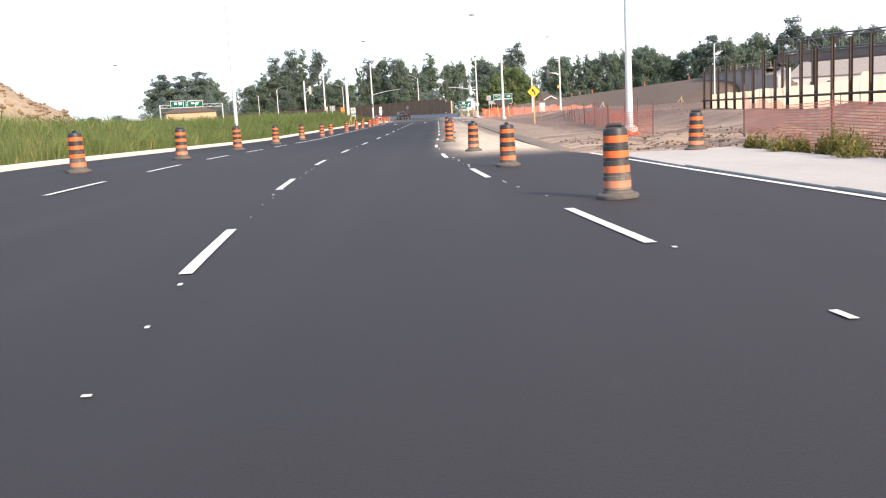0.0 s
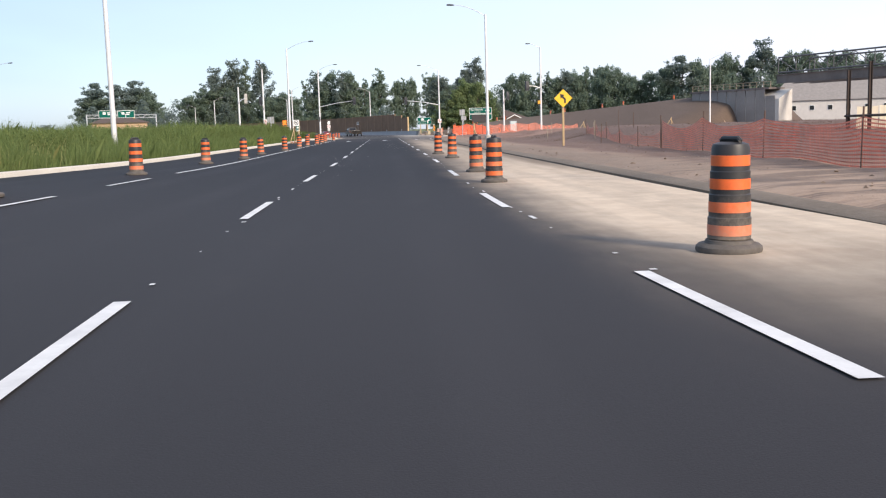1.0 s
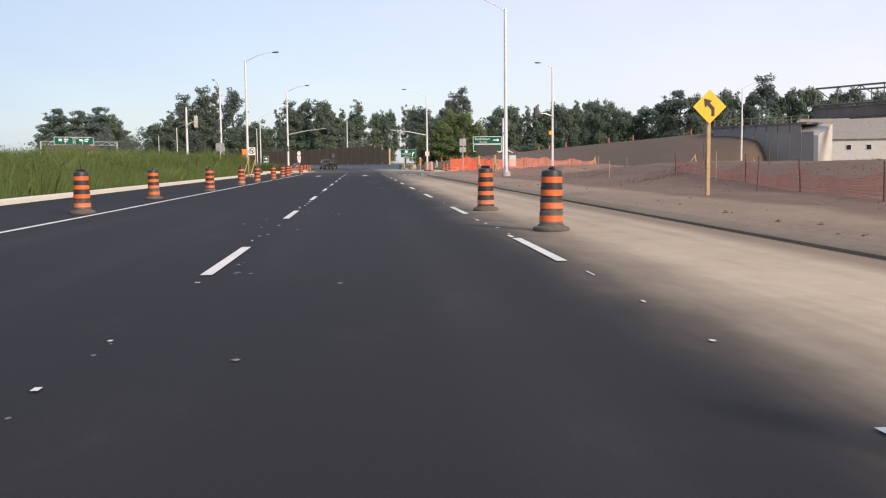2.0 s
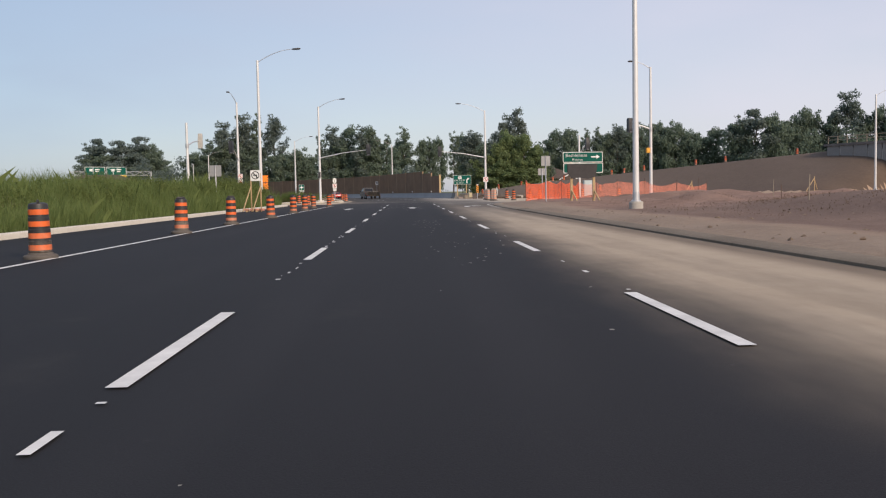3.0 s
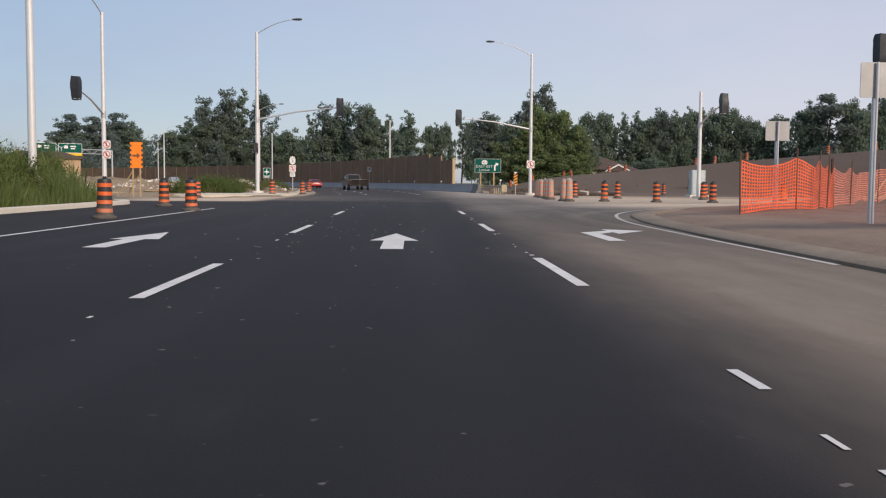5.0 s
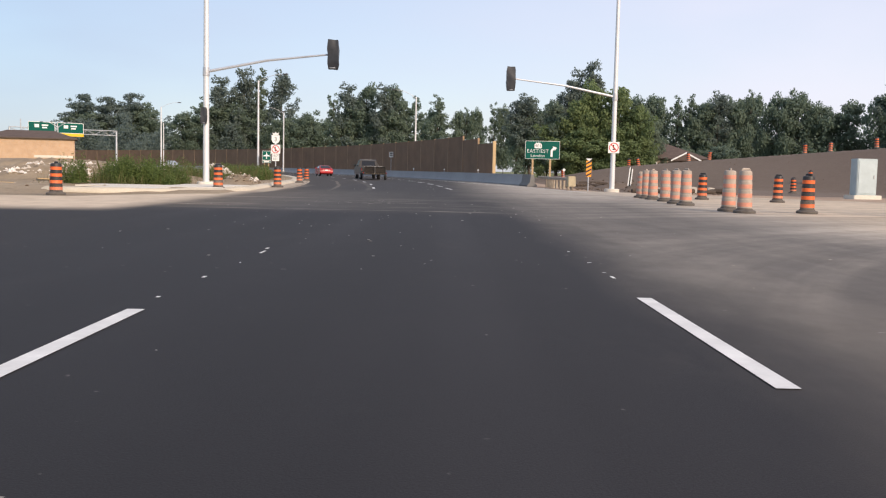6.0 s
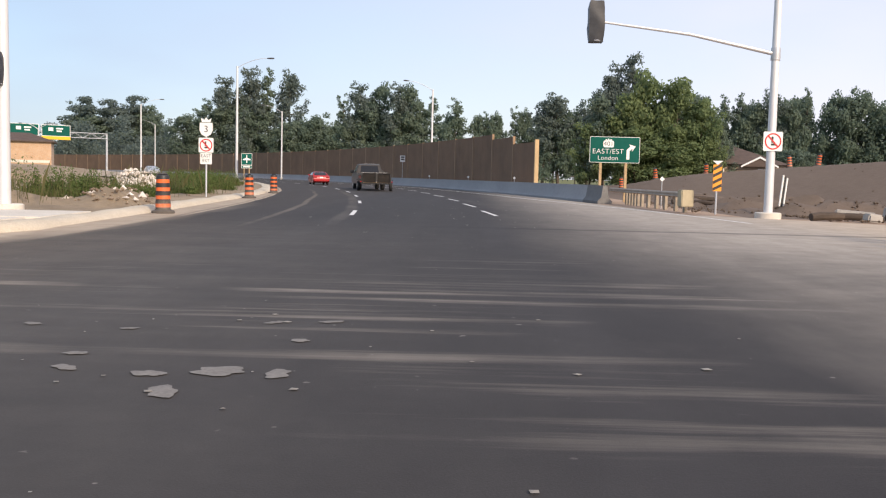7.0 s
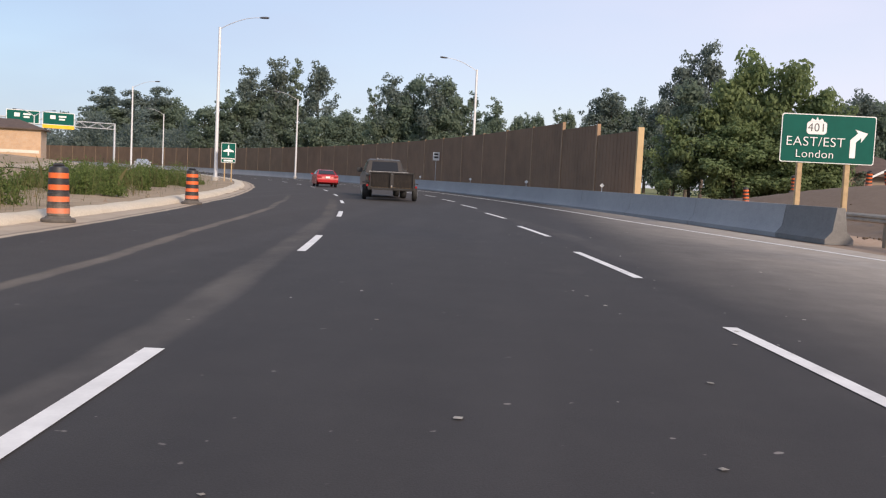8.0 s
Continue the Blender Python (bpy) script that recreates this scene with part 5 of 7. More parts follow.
def route_assembly(x, y):
    e = thing("route_sign", "route shield and prohibition signs on a steel post", "road sign", pose(x, y, 0.12, 0, 0, 3))
    steel_post(e, 0, 0.06, -0.2, 2.75)
    bm = B()
    solid_y(bm, [(-0.24, 2.78), (0.24, 2.78), (0.25, 2.5), (0.18, 2.34), (0, 2.24), (-0.18, 2.34), (-0.25, 2.5)], 0.0, 0.015)
    p = part("route_shield", bm, SIGN_WHITE, e, smooth=0)
    lettering(p, "3", 0.36, 0, 2.53, SIGN_BLACK, -0.008)
    bm = B()
    solid_y(bm, [(-0.16, 2.8), (0.16, 2.8), (0.2, 2.95), (0.08, 2.88), (0, 2.98), (-0.08, 2.88), (-0.2, 2.95)], 0.0, 0.015)
    part("crown", bm, SIGN_WHITE, e, smooth=0)
    prohibition(e, 0, 1.93, 0.56)
    bm = B()
    plate(bm, 0, 1.42, 0.44, 0.42, 0.0, 0.015, 0.03)
    p = part("tab", bm, SIGN_WHITE, e, smooth=0)
    lettering(p, "EAST", 0.17, 0, 1.52, SIGN_BLACK, -0.008)
    lettering(p, "EST", 0.17, 0, 1.34, SIGN_BLACK, -0.008)

def prohibition(e, x, z, w, y=0.0):
    bm = B()
    plate(bm, x, z, w, w, y, 0.015, 0.04)
    p = part("prohibition_plate", bm, SIGN_WHITE, e, smooth=0)
    bm = B()
    ring_y(bm, x, z, w * 0.36, w * 0.43, y - 0.008, 0.008)
    part("ring", bm, SIGN_RED, p)
    bm = B()
    for dx, dz, ww, hh in ((-0.02, 0.05, 0.06, 0.18), (0.02, -0.09, 0.16, 0.06)):
        plate(bm, x + dx * w / 0.56, z + dz * w / 0.56, ww * w / 0.56, hh * w / 0.56, y - 0.006, 0.006, 0.012)
    part("symbol_bar", bm, SIGN_BLACK, p, smooth=0)
    bm = B()
    c = w * 0.27
    solid_y(bm, [(x - c - 0.02, z + c), (x - c + 0.02, z + c + 0.03), (x + c + 0.02, z - c), (x + c - 0.02, z - c - 0.03)], y - 0.010, 0.008)
    part("slash", bm, SIGN_RED, p, smooth=0)
    return p
route_assembly(-9.9, 197.2)
prohibition(PR, 0, 2.45, 0.62, -0.16)
prohibition(P4, 0.2, 3.0, 0.5, -0.16)
prohibition(P4, 0.2, 2.4, 0.5, -0.16)

# no-left-turn board on a timber trestle
e = thing("turn_ban_sign", "no-left-turn board on a weathered timber trestle", "road sign", pose(-9.52, 128.3, 0, 0, 0, -6))
bm = B()
plate(bm, 0, 2.2, 0.62, 0.66, 0, 0.02, 0.03)
p = part("board", bm, SIGN_WHITE, e, smooth=0)
bm = B()
ring_y(bm, 0, 2.22, 0.20, 0.245, -0.010, 0.010)
part("ring", bm, SIGN_BLACK, p)
bm = B()
solid_y(bm, [(0.05, 2.06), (0.10, 2.06), (0.10, 2.26), (-0.04, 2.26), (-0.04, 2.32), (-0.14, 2.235), (-0.04, 2.15), (-0.04, 2.21), (0.05, 2.21)], -0.012, 0.008)
solid_y(bm, [(-0.16, 2.36), (-0.12, 2.39), (0.16, 2.08), (0.12, 2.05)], -0.014, 0.008)
part("arrow", bm, SIGN_BLACK, p, smooth=0)
for sx in (-0.30, 0.30):
    post(e, sx, 0.05, 0.0, 2.35, 0.07, name="upright")
    bm = B()
    rod(bm, (sx, 0.03, 1.55), (sx - 0.22, -1.15, 0.03), 0.035, 0.035, 6)
    part("brace", bm, WOOD, e)
    bm = B()
    box(bm, (sx - 0.1, -0.5, 0.04), (0.12, 1.5, 0.08), 10, bevel=0.01)
    part("foot", bm, WOOD, e)
bm = B()
for k in range(4):
    box(bm, (-0.4 + k * 0.3, -0.75 + 0.05 * (k % 2), 0.13), (0.30, 0.42, 0.13), k * 20, bevel=0.05)
part("sandbag", bm, plain("sandbag", (0.55, 0.27, 0.20), 0.9, 0, 0.3, 8), e, "faded sandbags on the feet")

def sign_back(x, y, z, w, h, rz, label):
    e = thing("sign_seen_from_behind", label, "road sign", pose(x, y, max(0, height(x, y)) - 0.02, 0, 0, rz))
    bm = B()
    plate(bm, 0, z, w, h, 0, 0.02, 0.04)
    part("plate", bm, SIGN_BACK, e, smooth=0)
    steel_post(e, 0, 0.06, -0.2, z + h / 2, 0.04)
    steel_post(e, 0, -0.05, -0.2, z + h / 2, 0.025)
sign_back(-12.7, 132.2, 1.5, 0.75, 0.72, 0, "grey back of a road sign in the grass")
sign_back(9.0, 133.0, 2.72, 0.60, 0.66, 0, "grey back of a road sign beside orange netting")
sign_back(9.7, 139.6, 2.05, 0.62, 0.50, 0, "small grey sign back behind orange netting")

# orange construction board
e = thing("construction_sign", "ragged-edged orange detour board on a timber frame", "road sign", pose(-14.85, 168.3, 0, 0, 0, 8))
bm = B()
plate(bm, 0, 2.30, 0.50, 1.42, 0, 0.03, 0.03)
p = part("board", bm, SIGN_ORANGE, e, smooth=0)
for k in range(6):
    for sx in (-0.28, 0.28):
        bm = B()
        plate(bm, sx, 1.66 + k * 0.256, 0.10, 0.14, 0.002, 0.026, 0.01)
        part("edge_tab", bm, SIGN_ORANGE, p, smooth=0)
bm = B()
solid_y(bm, [(-0.20, 2.22), (0.03, 2.22), (0.03, 2.12), (0.21, 2.27), (0.03, 2.42), (0.03, 2.32), (-0.20, 2.32)], -0.012, 0.01)
part("arrow", bm, plain("faded_arrow", (0.20, 0.07, 0.03), 0.6, 0, 0.3, 4), p, smooth=0)
for sx in (-0.24, 0.24):
    post(e, sx * 0.8, 0.06, 0, 2.6, 0.08)
    bm = B()
    rod(bm, (sx, 0.1, 1.4), (sx - 0.9, 0.7, 0.0), 0.04, 0.04, 6)
    part("brace", bm, WOOD, e)

# curve warning
e = thing("curve_warning_sign", "yellow diamond curve warning on a timber post", "road sign", pose(9.05, 71.2, 0.18, 0, 0, 0))
bm = B()
solid_y(bm, [(0, 1.86), (0.46, 2.32), (0, 2.78), (-0.46, 2.32)], 0, 0.02)
p = part("diamond", bm, SIGN_YELLOW, e, smooth=0)
bm = B()
solid_y(bm, [(0.05, 2.07), (0.13, 2.07), (0.13, 2.29), (0.0, 2.42), (0.06, 2.48), (-0.16, 2.54), (-0.13, 2.30), (-0.07, 2.36), (0.05, 2.24)], -0.012, 0.01)
part("arrow", bm, SIGN_BLACK, p, smooth=0)
post(e, 0, 0.08, -0.2, 2.6, 0.10)

# hazard marker
e = thing("hazard_marker", "amber and black striped hazard marker on a post", "road sign", pose(9.0, 195.2, 0, 0, 0, 4))
bm = B()
plate(bm, 0, 1.25, 0.32, 0.95, 0, 0.02, 0.02)
p = part("marker_plate", bm, plain("marker_amber", (0.90, 0.33, 0.02), 0.5, 0, 0.12, 3), e, smooth=0)
for k in range(4):
    z = 0.88 + k * 0.24
    bm = B()
    solid_y(bm, [(-0.155, z - 0.10), (0.155, z + 0.06), (0.155, z + 0.17), (-0.155, z + 0.01)], -0.006, 0.005)
    part("stripe", bm, SIGN_BLACK, p, smooth=0)
bm = B()
solid_y(bm, [(0, 1.72), (0.19, 1.86), (-0.19, 1.86)], 0, 0.02)
part("cap_plate", bm, SIGN_WHITE, e, smooth=0)
steel_post(e, 0, 0.05, -0.1, 1.75)

# airport sign
e = thing("airport_sign", "small green airport sign with an aeroplane symbol", "road sign", pose(-20.2, 250.9, 0.55, 0, 0, 14) @ Matrix.Diagonal((0.8, 0.8, 0.88, 1)))
p = panel(e, 0, 1.95, 1.25, 1.25, GREEN)
bm = B()
solid_y(bm, [(-0.06, 1.55), (0.06, 1.55), (0.05, 1.85), (0.45, 1.85), (0.45, 1.95), (0.06, 2.10), (0.05, 2.35), (0, 2.45), (-0.05, 2.35), (-0.06, 2.10), (-0.45, 1.95), (-0.45, 1.85), (-0.05, 1.85)], -0.016, 0.008)
part("aeroplane_symbol", bm, SIGN_WHITE, p, smooth=0)
p = panel(e, 0, 1.14, 1.25, 0.32, GREEN)
bm = B()
plate(bm, 0, 1.14, 0.8, 0.12, -0.014, 0.006, 0.02)
part("text_bar", bm, SIGN_WHITE, p, smooth=0)
post(e, -0.3, 0.08, -0.6, 2.4, 0.10)
post(e, 0.3, 0.08, -0.6, 2.4, 0.10)

# speed board on the noise wall
e = thing("speed_sign", "white speed sign in front of the noise wall", "road sign", pose(-6.6, 270.6, 0.65, 0, 0, 16))
bm = B()
plate(bm, 0, 2.35, 0.6, 0.75, 0, 0.02, 0.03)
p = part("plate", bm, SIGN_WHITE, e, smooth=0)
for z in (2.53, 2.27):
    bm = B()
    plate(bm, 0, z, 0.38, 0.15, -0.008, 0.006, 0.02)
    part("text_bar", bm, SIGN_BLACK, p, smooth=0)
steel_post(e, 0, 0.05, -0.8, 2.6, 0.025)

# ---- gantry and hut ----
gx, gy, glx, gly = -86.0, 393.5, -106.5, 376.0
ang = math.degrees(math.atan2(gy - gly, gx - glx))
e = thing("sign_gantry", "steel truss gantry with green motorway panels", "sign gantry", pose(glx, gly, 2.0, 0, 0, ang))
GL = math.hypot(gx - glx, gy - gly)
for x in (0.0, GL):
    bm = B()
    rod(bm, (x, 0, -2.2), (x, 0, 7.6), 0.28, 0.22, 12)
    part("leg", bm, GALV, e)
bm = B()
for z, yy in ((6.3, -0.5), (7.5, -0.5), (6.3, 0.5), (7.5, 0.5)):
    rod(bm, (0, yy, z), (GL, yy, z), 0.09, 0.09, 6)
n = 14
for k in range(n):
    a, b = GL * k / n, GL * (k + 1) / n
    for yy in (-0.5, 0.5):
        rod(bm, (a, yy, 6.3 if k % 2 else 7.5), (b, yy, 7.5 if k % 2 else 6.3), 0.05, 0.05, 5)
    rod(bm, (a, -0.5, 7.5), (a, 0.5, 7.5), 0.05, 0.05, 5)
part("truss", bm, GALV, e)
for x0, w in ((4.2, 6.6), (11.4, 6.6)):
    p = panel(e, x0 + w / 2, 7.7, w, 2.7, GREEN, edge=0.12, y=-0.75)
    for dx, dz, ww, hh, mm in ((-1.2, 0.3, 1.1, 0.8, SIGN_WHITE), (0.8, 0.5, 1.6, 0.35, SIGN_WHITE), (0.7, -0.1, 1.2, 0.35, SIGN_WHITE)):
        bm = B()
        plate(bm, x0 + w / 2 + dx, 7.7 + dz, ww, hh, -0.79, 0.02, 0.05)
        part("text_bar", bm, mm, p, smooth=0)
bm = B()
plate(bm, 14.7, 6.0, 6.6, 0.75, -0.77, 0.03, 0.05)
part("yellow_tab", bm, SIGN_YELLOW, e, smooth=0)

def brick_material():
    m, t, p = nodes_of("tan_brick")
    co = t.nodes.new("ShaderNodeTexCoord").outputs["Object"]
    b = t.nodes.new("ShaderNodeTexBrick")
    b.inputs["Color1"].default_value = (0.50, 0.30, 0.17, 1)
    b.inputs["Color2"].default_value = (0.58, 0.37, 0.22, 1)
    b.inputs["Mortar"].default_value = (0.55, 0.50, 0.44, 1)
    b.inputs["Scale"].default_value = 4.0
    mp = t.nodes.new("ShaderNodeMapping")
    mp.inputs["Rotation"].default_value = (radians(90), 0, 0)
    t.links.new(co, mp.inputs["Vector"])
    t.links.new(mp.outputs["Vector"], b.inputs["Vector"])
    c = mix(t, 0.3, b.outputs["Color"], ramp(t, noise_tex(t, 1.2, 5, 0.6, co), [(0.3, (0.34, 0.20, 0.11)), (0.7, (0.62, 0.42, 0.27))]))
    t.links.new(c, p.inputs["Base Color"])
    p.inputs["Roughness"].default_value = 0.9
    return m
BRICK = brick_material()
ROOF = plain("brown_shingles", (0.105, 0.075, 0.062), 0.9, 0, 0.3, 1.5, 0.01)
e = thing("pump_house", "tan brick hut with a shallow hipped shingle roof", "building", pose(-85.6, 339.6, 1.2, 0, 0, 20))
bm = B()
box(bm, (0, 0, 2.2), (17, 9, 4.6), bevel=0.03)
part("wall", bm, BRICK, e, smooth=0)
bm = B()
lo = [bm.verts.new(v) for v in ((-9.1, -5.1, 4.5), (9.1, -5.1, 4.5), (9.1, 5.1, 4.5), (-9.1, 5.1, 4.5))]
lm = [bm.verts.new(v) for v in ((-9.1, -5.1, 4.72), (9.1, -5.1, 4.72), (9.1, 5.1, 4.72), (-9.1, 5.1, 4.72))]
r0, r1 = bm.verts.new((-4.5, 0, 6.3)), bm.verts.new((4.5, 0, 6.3))
bm.faces.new(list(reversed(lo)))
for i in range(4):
    bm.faces.new((lo[i], lo[(i + 1) % 4], lm[(i + 1) % 4], lm[i]))
bm.faces.new((lm[0], lm[1], r1, r0)); bm.faces.new((lm[1], lm[2], r1)); bm.faces.new((lm[2], lm[3], r0, r1)); bm.faces.new((lm[3], lm[0], r0))
part("roof", bm, ROOF, e, smooth=0)
bm = B()
box(bm, (4.5, -4.53, 0.9), (7.5, 0.06, 0.5))
part("plinth_band", bm, CONC_NEW, e, smooth=0)
bm = B()
rod(bm, (-2, 0, 6.5), (-2, 0, 8.6), 0.12, 0.12, 8)
part("vent_pipe", bm, GALV, e)

# ---- vehicles ----
GLASS = plain("dark_vehicle_glass", (0.012, 0.013, 0.015), 0.12, 0, 0.2, 2)
TYRE = plain("tyre_rubber", (0.022, 0.022, 0.022), 0.85, 0, 0.3, 6)
RIM = plain("wheel_rim", (0.45, 0.45, 0.46), 0.35, 0.7, 0.2, 6)
TAIL = plain("tail_lamp_red", (0.30, 0.010, 0.010), 0.25, 0, 0.2, 5)
TRUCK_PAINT = plain("taupe_truck_paint", (0.048, 0.042, 0.037), 0.35, 0.2, 0.2, 1.2)
RED_PAINT = plain("red_car_paint", (0.42, 0.014, 0.018), 0.25, 0.0, 0.12, 1.2)
SILVER_PAINT = plain("silver_car_paint", (0.50, 0.51, 0.53), 0.3, 0.5, 0.12, 1.2)
BLACK_STEEL = plain("black_trailer_steel", (0.03, 0.028, 0.027), 0.6, 0.3, 0.4, 3)
CHROME = plain("bumper_chrome", (0.55, 0.55, 0.55), 0.25, 0.9, 0.15, 3)

def loft(bm, prof, half):
    """A body from a side outline (y, z), its half width given by half(y, z)."""
    L = [bm.verts.new((-half(y, z), y, z)) for y, z in prof]
    R = [bm.verts.new((half(y, z), y, z)) for y, z in prof]
    n = len(prof)
    for i in range(n):
        bm.faces.new((L[i], L[(i + 1) % n], R[(i + 1) % n], R[i]))
    bm.faces.new(list(reversed(L)))
    bm.faces.new(R)
    bmesh.ops.bevel(bm, geom=bm.edges[:], offset=0.035, segments=2, affect="EDGES", clamp_overlap=True)

def wheel(e, x, y, r=0.36, w=0.24):
    bm = B()
    m = pose(x, y, r, 0, 90, 0)
    lathe(bm, [(r * 0.62, -w / 2), (r * 0.93, -w / 2), (r, -w / 2 + 0.04), (r, w / 2 - 0.04), (r * 0.93, w / 2), (r * 0.62, w / 2)], 22, m)
    t = part("wheel", bm, TYRE, e)
    bm = B()
    s = 1 if x > 0 else -1
    lathe(bm, [(r * 0.60, -0.015), (r * 0.60, 0.02), (r * 0.25, 0.045), (0.05, 0.05)], 16, pose(x + s * (w / 2 - 0.01), y, r, 0, 90 * s, 0))
    part("rim", bm, RIM, t)

def window(e, pts, name="window"):
    bm = B()
    vs = [bm.verts.new(p) for p in pts]
    bm.faces.new(vs)
    r = bmesh.ops.extrude_face_region(bm, geom=bm.faces[:])
    nrm = (Vector(pts[1]) - Vector(pts[0])).cross(Vector(pts[2]) - Vector(pts[0])).normalized()
    bmesh.ops.translate(bm, verts=[v for v in r["geom"] if isinstance(v, bmesh.types.BMVert)], vec=nrm * 0.02)
    return part(name, bm, GLASS, e, smooth=0)

def small_box(e, name, material, c, s, bevel=0.02, label="", rz=0):
    bm = B()
    box(bm, c, s, rz, bevel=bevel)
    return part(name, bm, material, e, label)

def pickup(m):
    e = thing("pickup_truck", "taupe crew-cab pickup with dark rear glass", "pickup truck", m)
    bm = B()
    loft(bm, [(0.0, 0.55), (0.0, 1.12), (1.95, 1.14), (2.05, 1.17), (2.35, 1.80), (2.6, 1.86), (3.7, 1.84), (4.25, 1.22), (5.45, 1.08), (5.6, 0.95), (5.6, 0.5), (5.2, 0.42), (0.5, 0.42)],
         lambda y, z: 0.97 if z < 1.2 else 0.97 - (z - 1.17) * 0.32)
    part("body", bm, TRUCK_PAINT, e)
    window(e, [(-0.66, 2.10, 1.26), (0.66, 2.10, 1.26), (0.60, 2.33, 1.72), (-0.60, 2.33, 1.72)], "rear_window")
    for s in (-1, 1):
        window(e, [(s * 0.955, 2.45, 1.25), (s * 0.955, 4.0, 1.25), (s * 0.80, 3.6, 1.74), (s * 0.80, 2.6, 1.74)], "side_window")
        small_box(e, "tail_lamp", TAIL, (s * 0.92, -0.01, 0.93), (0.10, 0.06, 0.26))
        small_box(e, "mirror", BLACK_PL, (s * 1.12, 3.75, 1.30), (0.26, 0.12, 0.24), 0.03)
    for x in (-0.82, 0.82):
        for y in (1.1, 4.55):
            wheel(e, x, y, 0.38, 0.26)
    small_box(e, "tailgate", TRUCK_PAINT, (0, -0.02, 0.84), (1.50, 0.05, 0.50), 0.015)
    small_box(e, "bumper", CHROME, (0, -0.10, 0.52), (1.9, 0.16, 0.20), 0.04)
    for k in range(-2, 3):
        small_box(e, "roof_marker", CHROME, (k * 0.17, 2.62, 1.885), (0.08, 0.10, 0.03), 0.01)
    return e

def trailer(m):
    e = thing("utility_trailer", "black steel utility trailer with mesh ramp gates", "trailer", m)
    small_box(e, "deck", WOOD, (0, 1.75, 0.55), (1.85, 3.5, 0.06), 0.01, "weathered plank deck")
    bm = B()
    for x in (-0.95, 0.95):
        box(bm, (x, 1.75, 0.52), (0.08, 3.6, 0.14))
    for y in (0.0, 1.2, 2.4, 3.55):
        box(bm, (0, y, 0.50), (1.9, 0.08, 0.10))
    rod(bm, (-0.8, 3.5, 0.5), (0, 4.9, 0.48), 0.05, 0.05, 6)
    rod(bm, (0.8, 3.5, 0.5), (0, 4.9, 0.48), 0.05, 0.05, 6)
    part("chassis", bm, BLACK_STEEL, e)
    for x0, x1 in ((-0.93, -0.03), (0.03, 0.93)):
        bm = B()
        for x in (x0 + 0.02, x1 - 0.02):
            box(bm, (x, -0.04, 0.84), (0.045, 0.045, 0.72))
        for z in (0.50, 1.18):
            box(bm, ((x0 + x1) / 2, -0.04, z), (x1 - x0, 0.045, 0.045))
        g = part("ramp_gate", bm, BLACK_STEEL, e, smooth=0)
        bm = B()
        for k in range(1, 16):
            x = x0 + (x1 - x0) * k / 16
            rod(bm, (x, -0.04, 0.50), (x, -0.04, 1.18), 0.010, 0.010, 4, False)
        for k in range(1, 16):
            z = 0.50 + 0.68 * k / 16
            rod(bm, (x0, -0.03, z), (x1, -0.03, z), 0.010, 0.010, 4, False)
        part("gate_mesh", bm, BLACK_STEEL, g, smooth=0)
        small_box(e, "load_board", plain("old_plywood", (0.10, 0.08, 0.065), 0.9, 0, 0.3, 3), ((x0 + x1) / 2, 0.06, 0.84), (x1 - x0 - 0.06, 0.03, 0.64), 0.005)
    for s in (-1, 1):
        bm = B()
        for z in (0.78, 1.05):
            box(bm, (s * 0.96, 1.75, z), (0.05, 3.5, 0.05))
        for y in (0.1, 1.2, 2.3, 3.4):
            box(bm, (s * 0.96, y, 0.80), (0.05, 0.05, 0.5))
        part("side_rail", bm, BLACK_STEEL, e, smooth=0)
        bm = B()
        box(bm, (s * 1.08, 1.4, 0.74), (0.24, 0.95, 0.04), bevel=0.01)
        part("mudguard", bm, BLACK_STEEL, e)
        wheel(e, s * 1.09, 1.4, 0.32, 0.19)
        small_box(e, "tail_lamp", TAIL, (s * 1.03, 0.0, 0.62), (0.09, 0.05, 0.09), 0.01)
    small_box(e, "top_bar", CHROME, (-0.15, -0.04, 1.21), (1.7, 0.02, 0.02), 0.005, "pale worn top bar")
    return e

def sedan(m, paint, label):
    e = thing("car", label, "car", m)
    bm = B()
    loft(bm, [(0.0, 0.42), (-0.02, 0.72), (0.10, 0.98), (0.75, 1.02), (1.45, 1.38), (2.3, 1.43), (2.9, 1.36), (3.6, 0.98), (4.4, 0.84), (4.55, 0.62), (4.5, 0.32), (4.0, 0.22), (0.5, 0.22)],
         lambda y, z: 0.87 if z < 1.0 else 0.87 - (z - 1.0) * 0.62)
    part("body", bm, paint, e)
    window(e, [(-0.68, 0.80, 1.06), (0.68, 0.80, 1.06), (0.58, 1.42, 1.36), (-0.58, 1.42, 1.36)], "rear_window")
    for s in (-1, 1):
        window(e, [(s * 0.86, 0.95, 1.05), (s * 0.86, 3.3, 1.05), (s * 0.68, 2.75, 1.34), (s * 0.68, 1.6, 1.36)], "side_window")
        small_box(e, "tail_lamp", TAIL, (s * 0.66, -0.005, 0.82), (0.34, 0.06, 0.15), 0.02)
        small_box(e, "mirror", paint, (s * 0.98, 3.05, 1.05), (0.18, 0.10, 0.13), 0.02)
    for x in (-0.74, 0.74):
        for y in (0.85, 3.65):
            wheel(e, x, y, 0.31, 0.2)
    small_box(e, "rear_bumper", paint, (0, -0.05, 0.50), (1.62, 0.14, 0.24), 0.04)
    small_box(e, "plate_bar", SIGN_WHITE, (0, -0.04, 0.80), (0.34, 0.02, 0.15), 0.005)
    return e

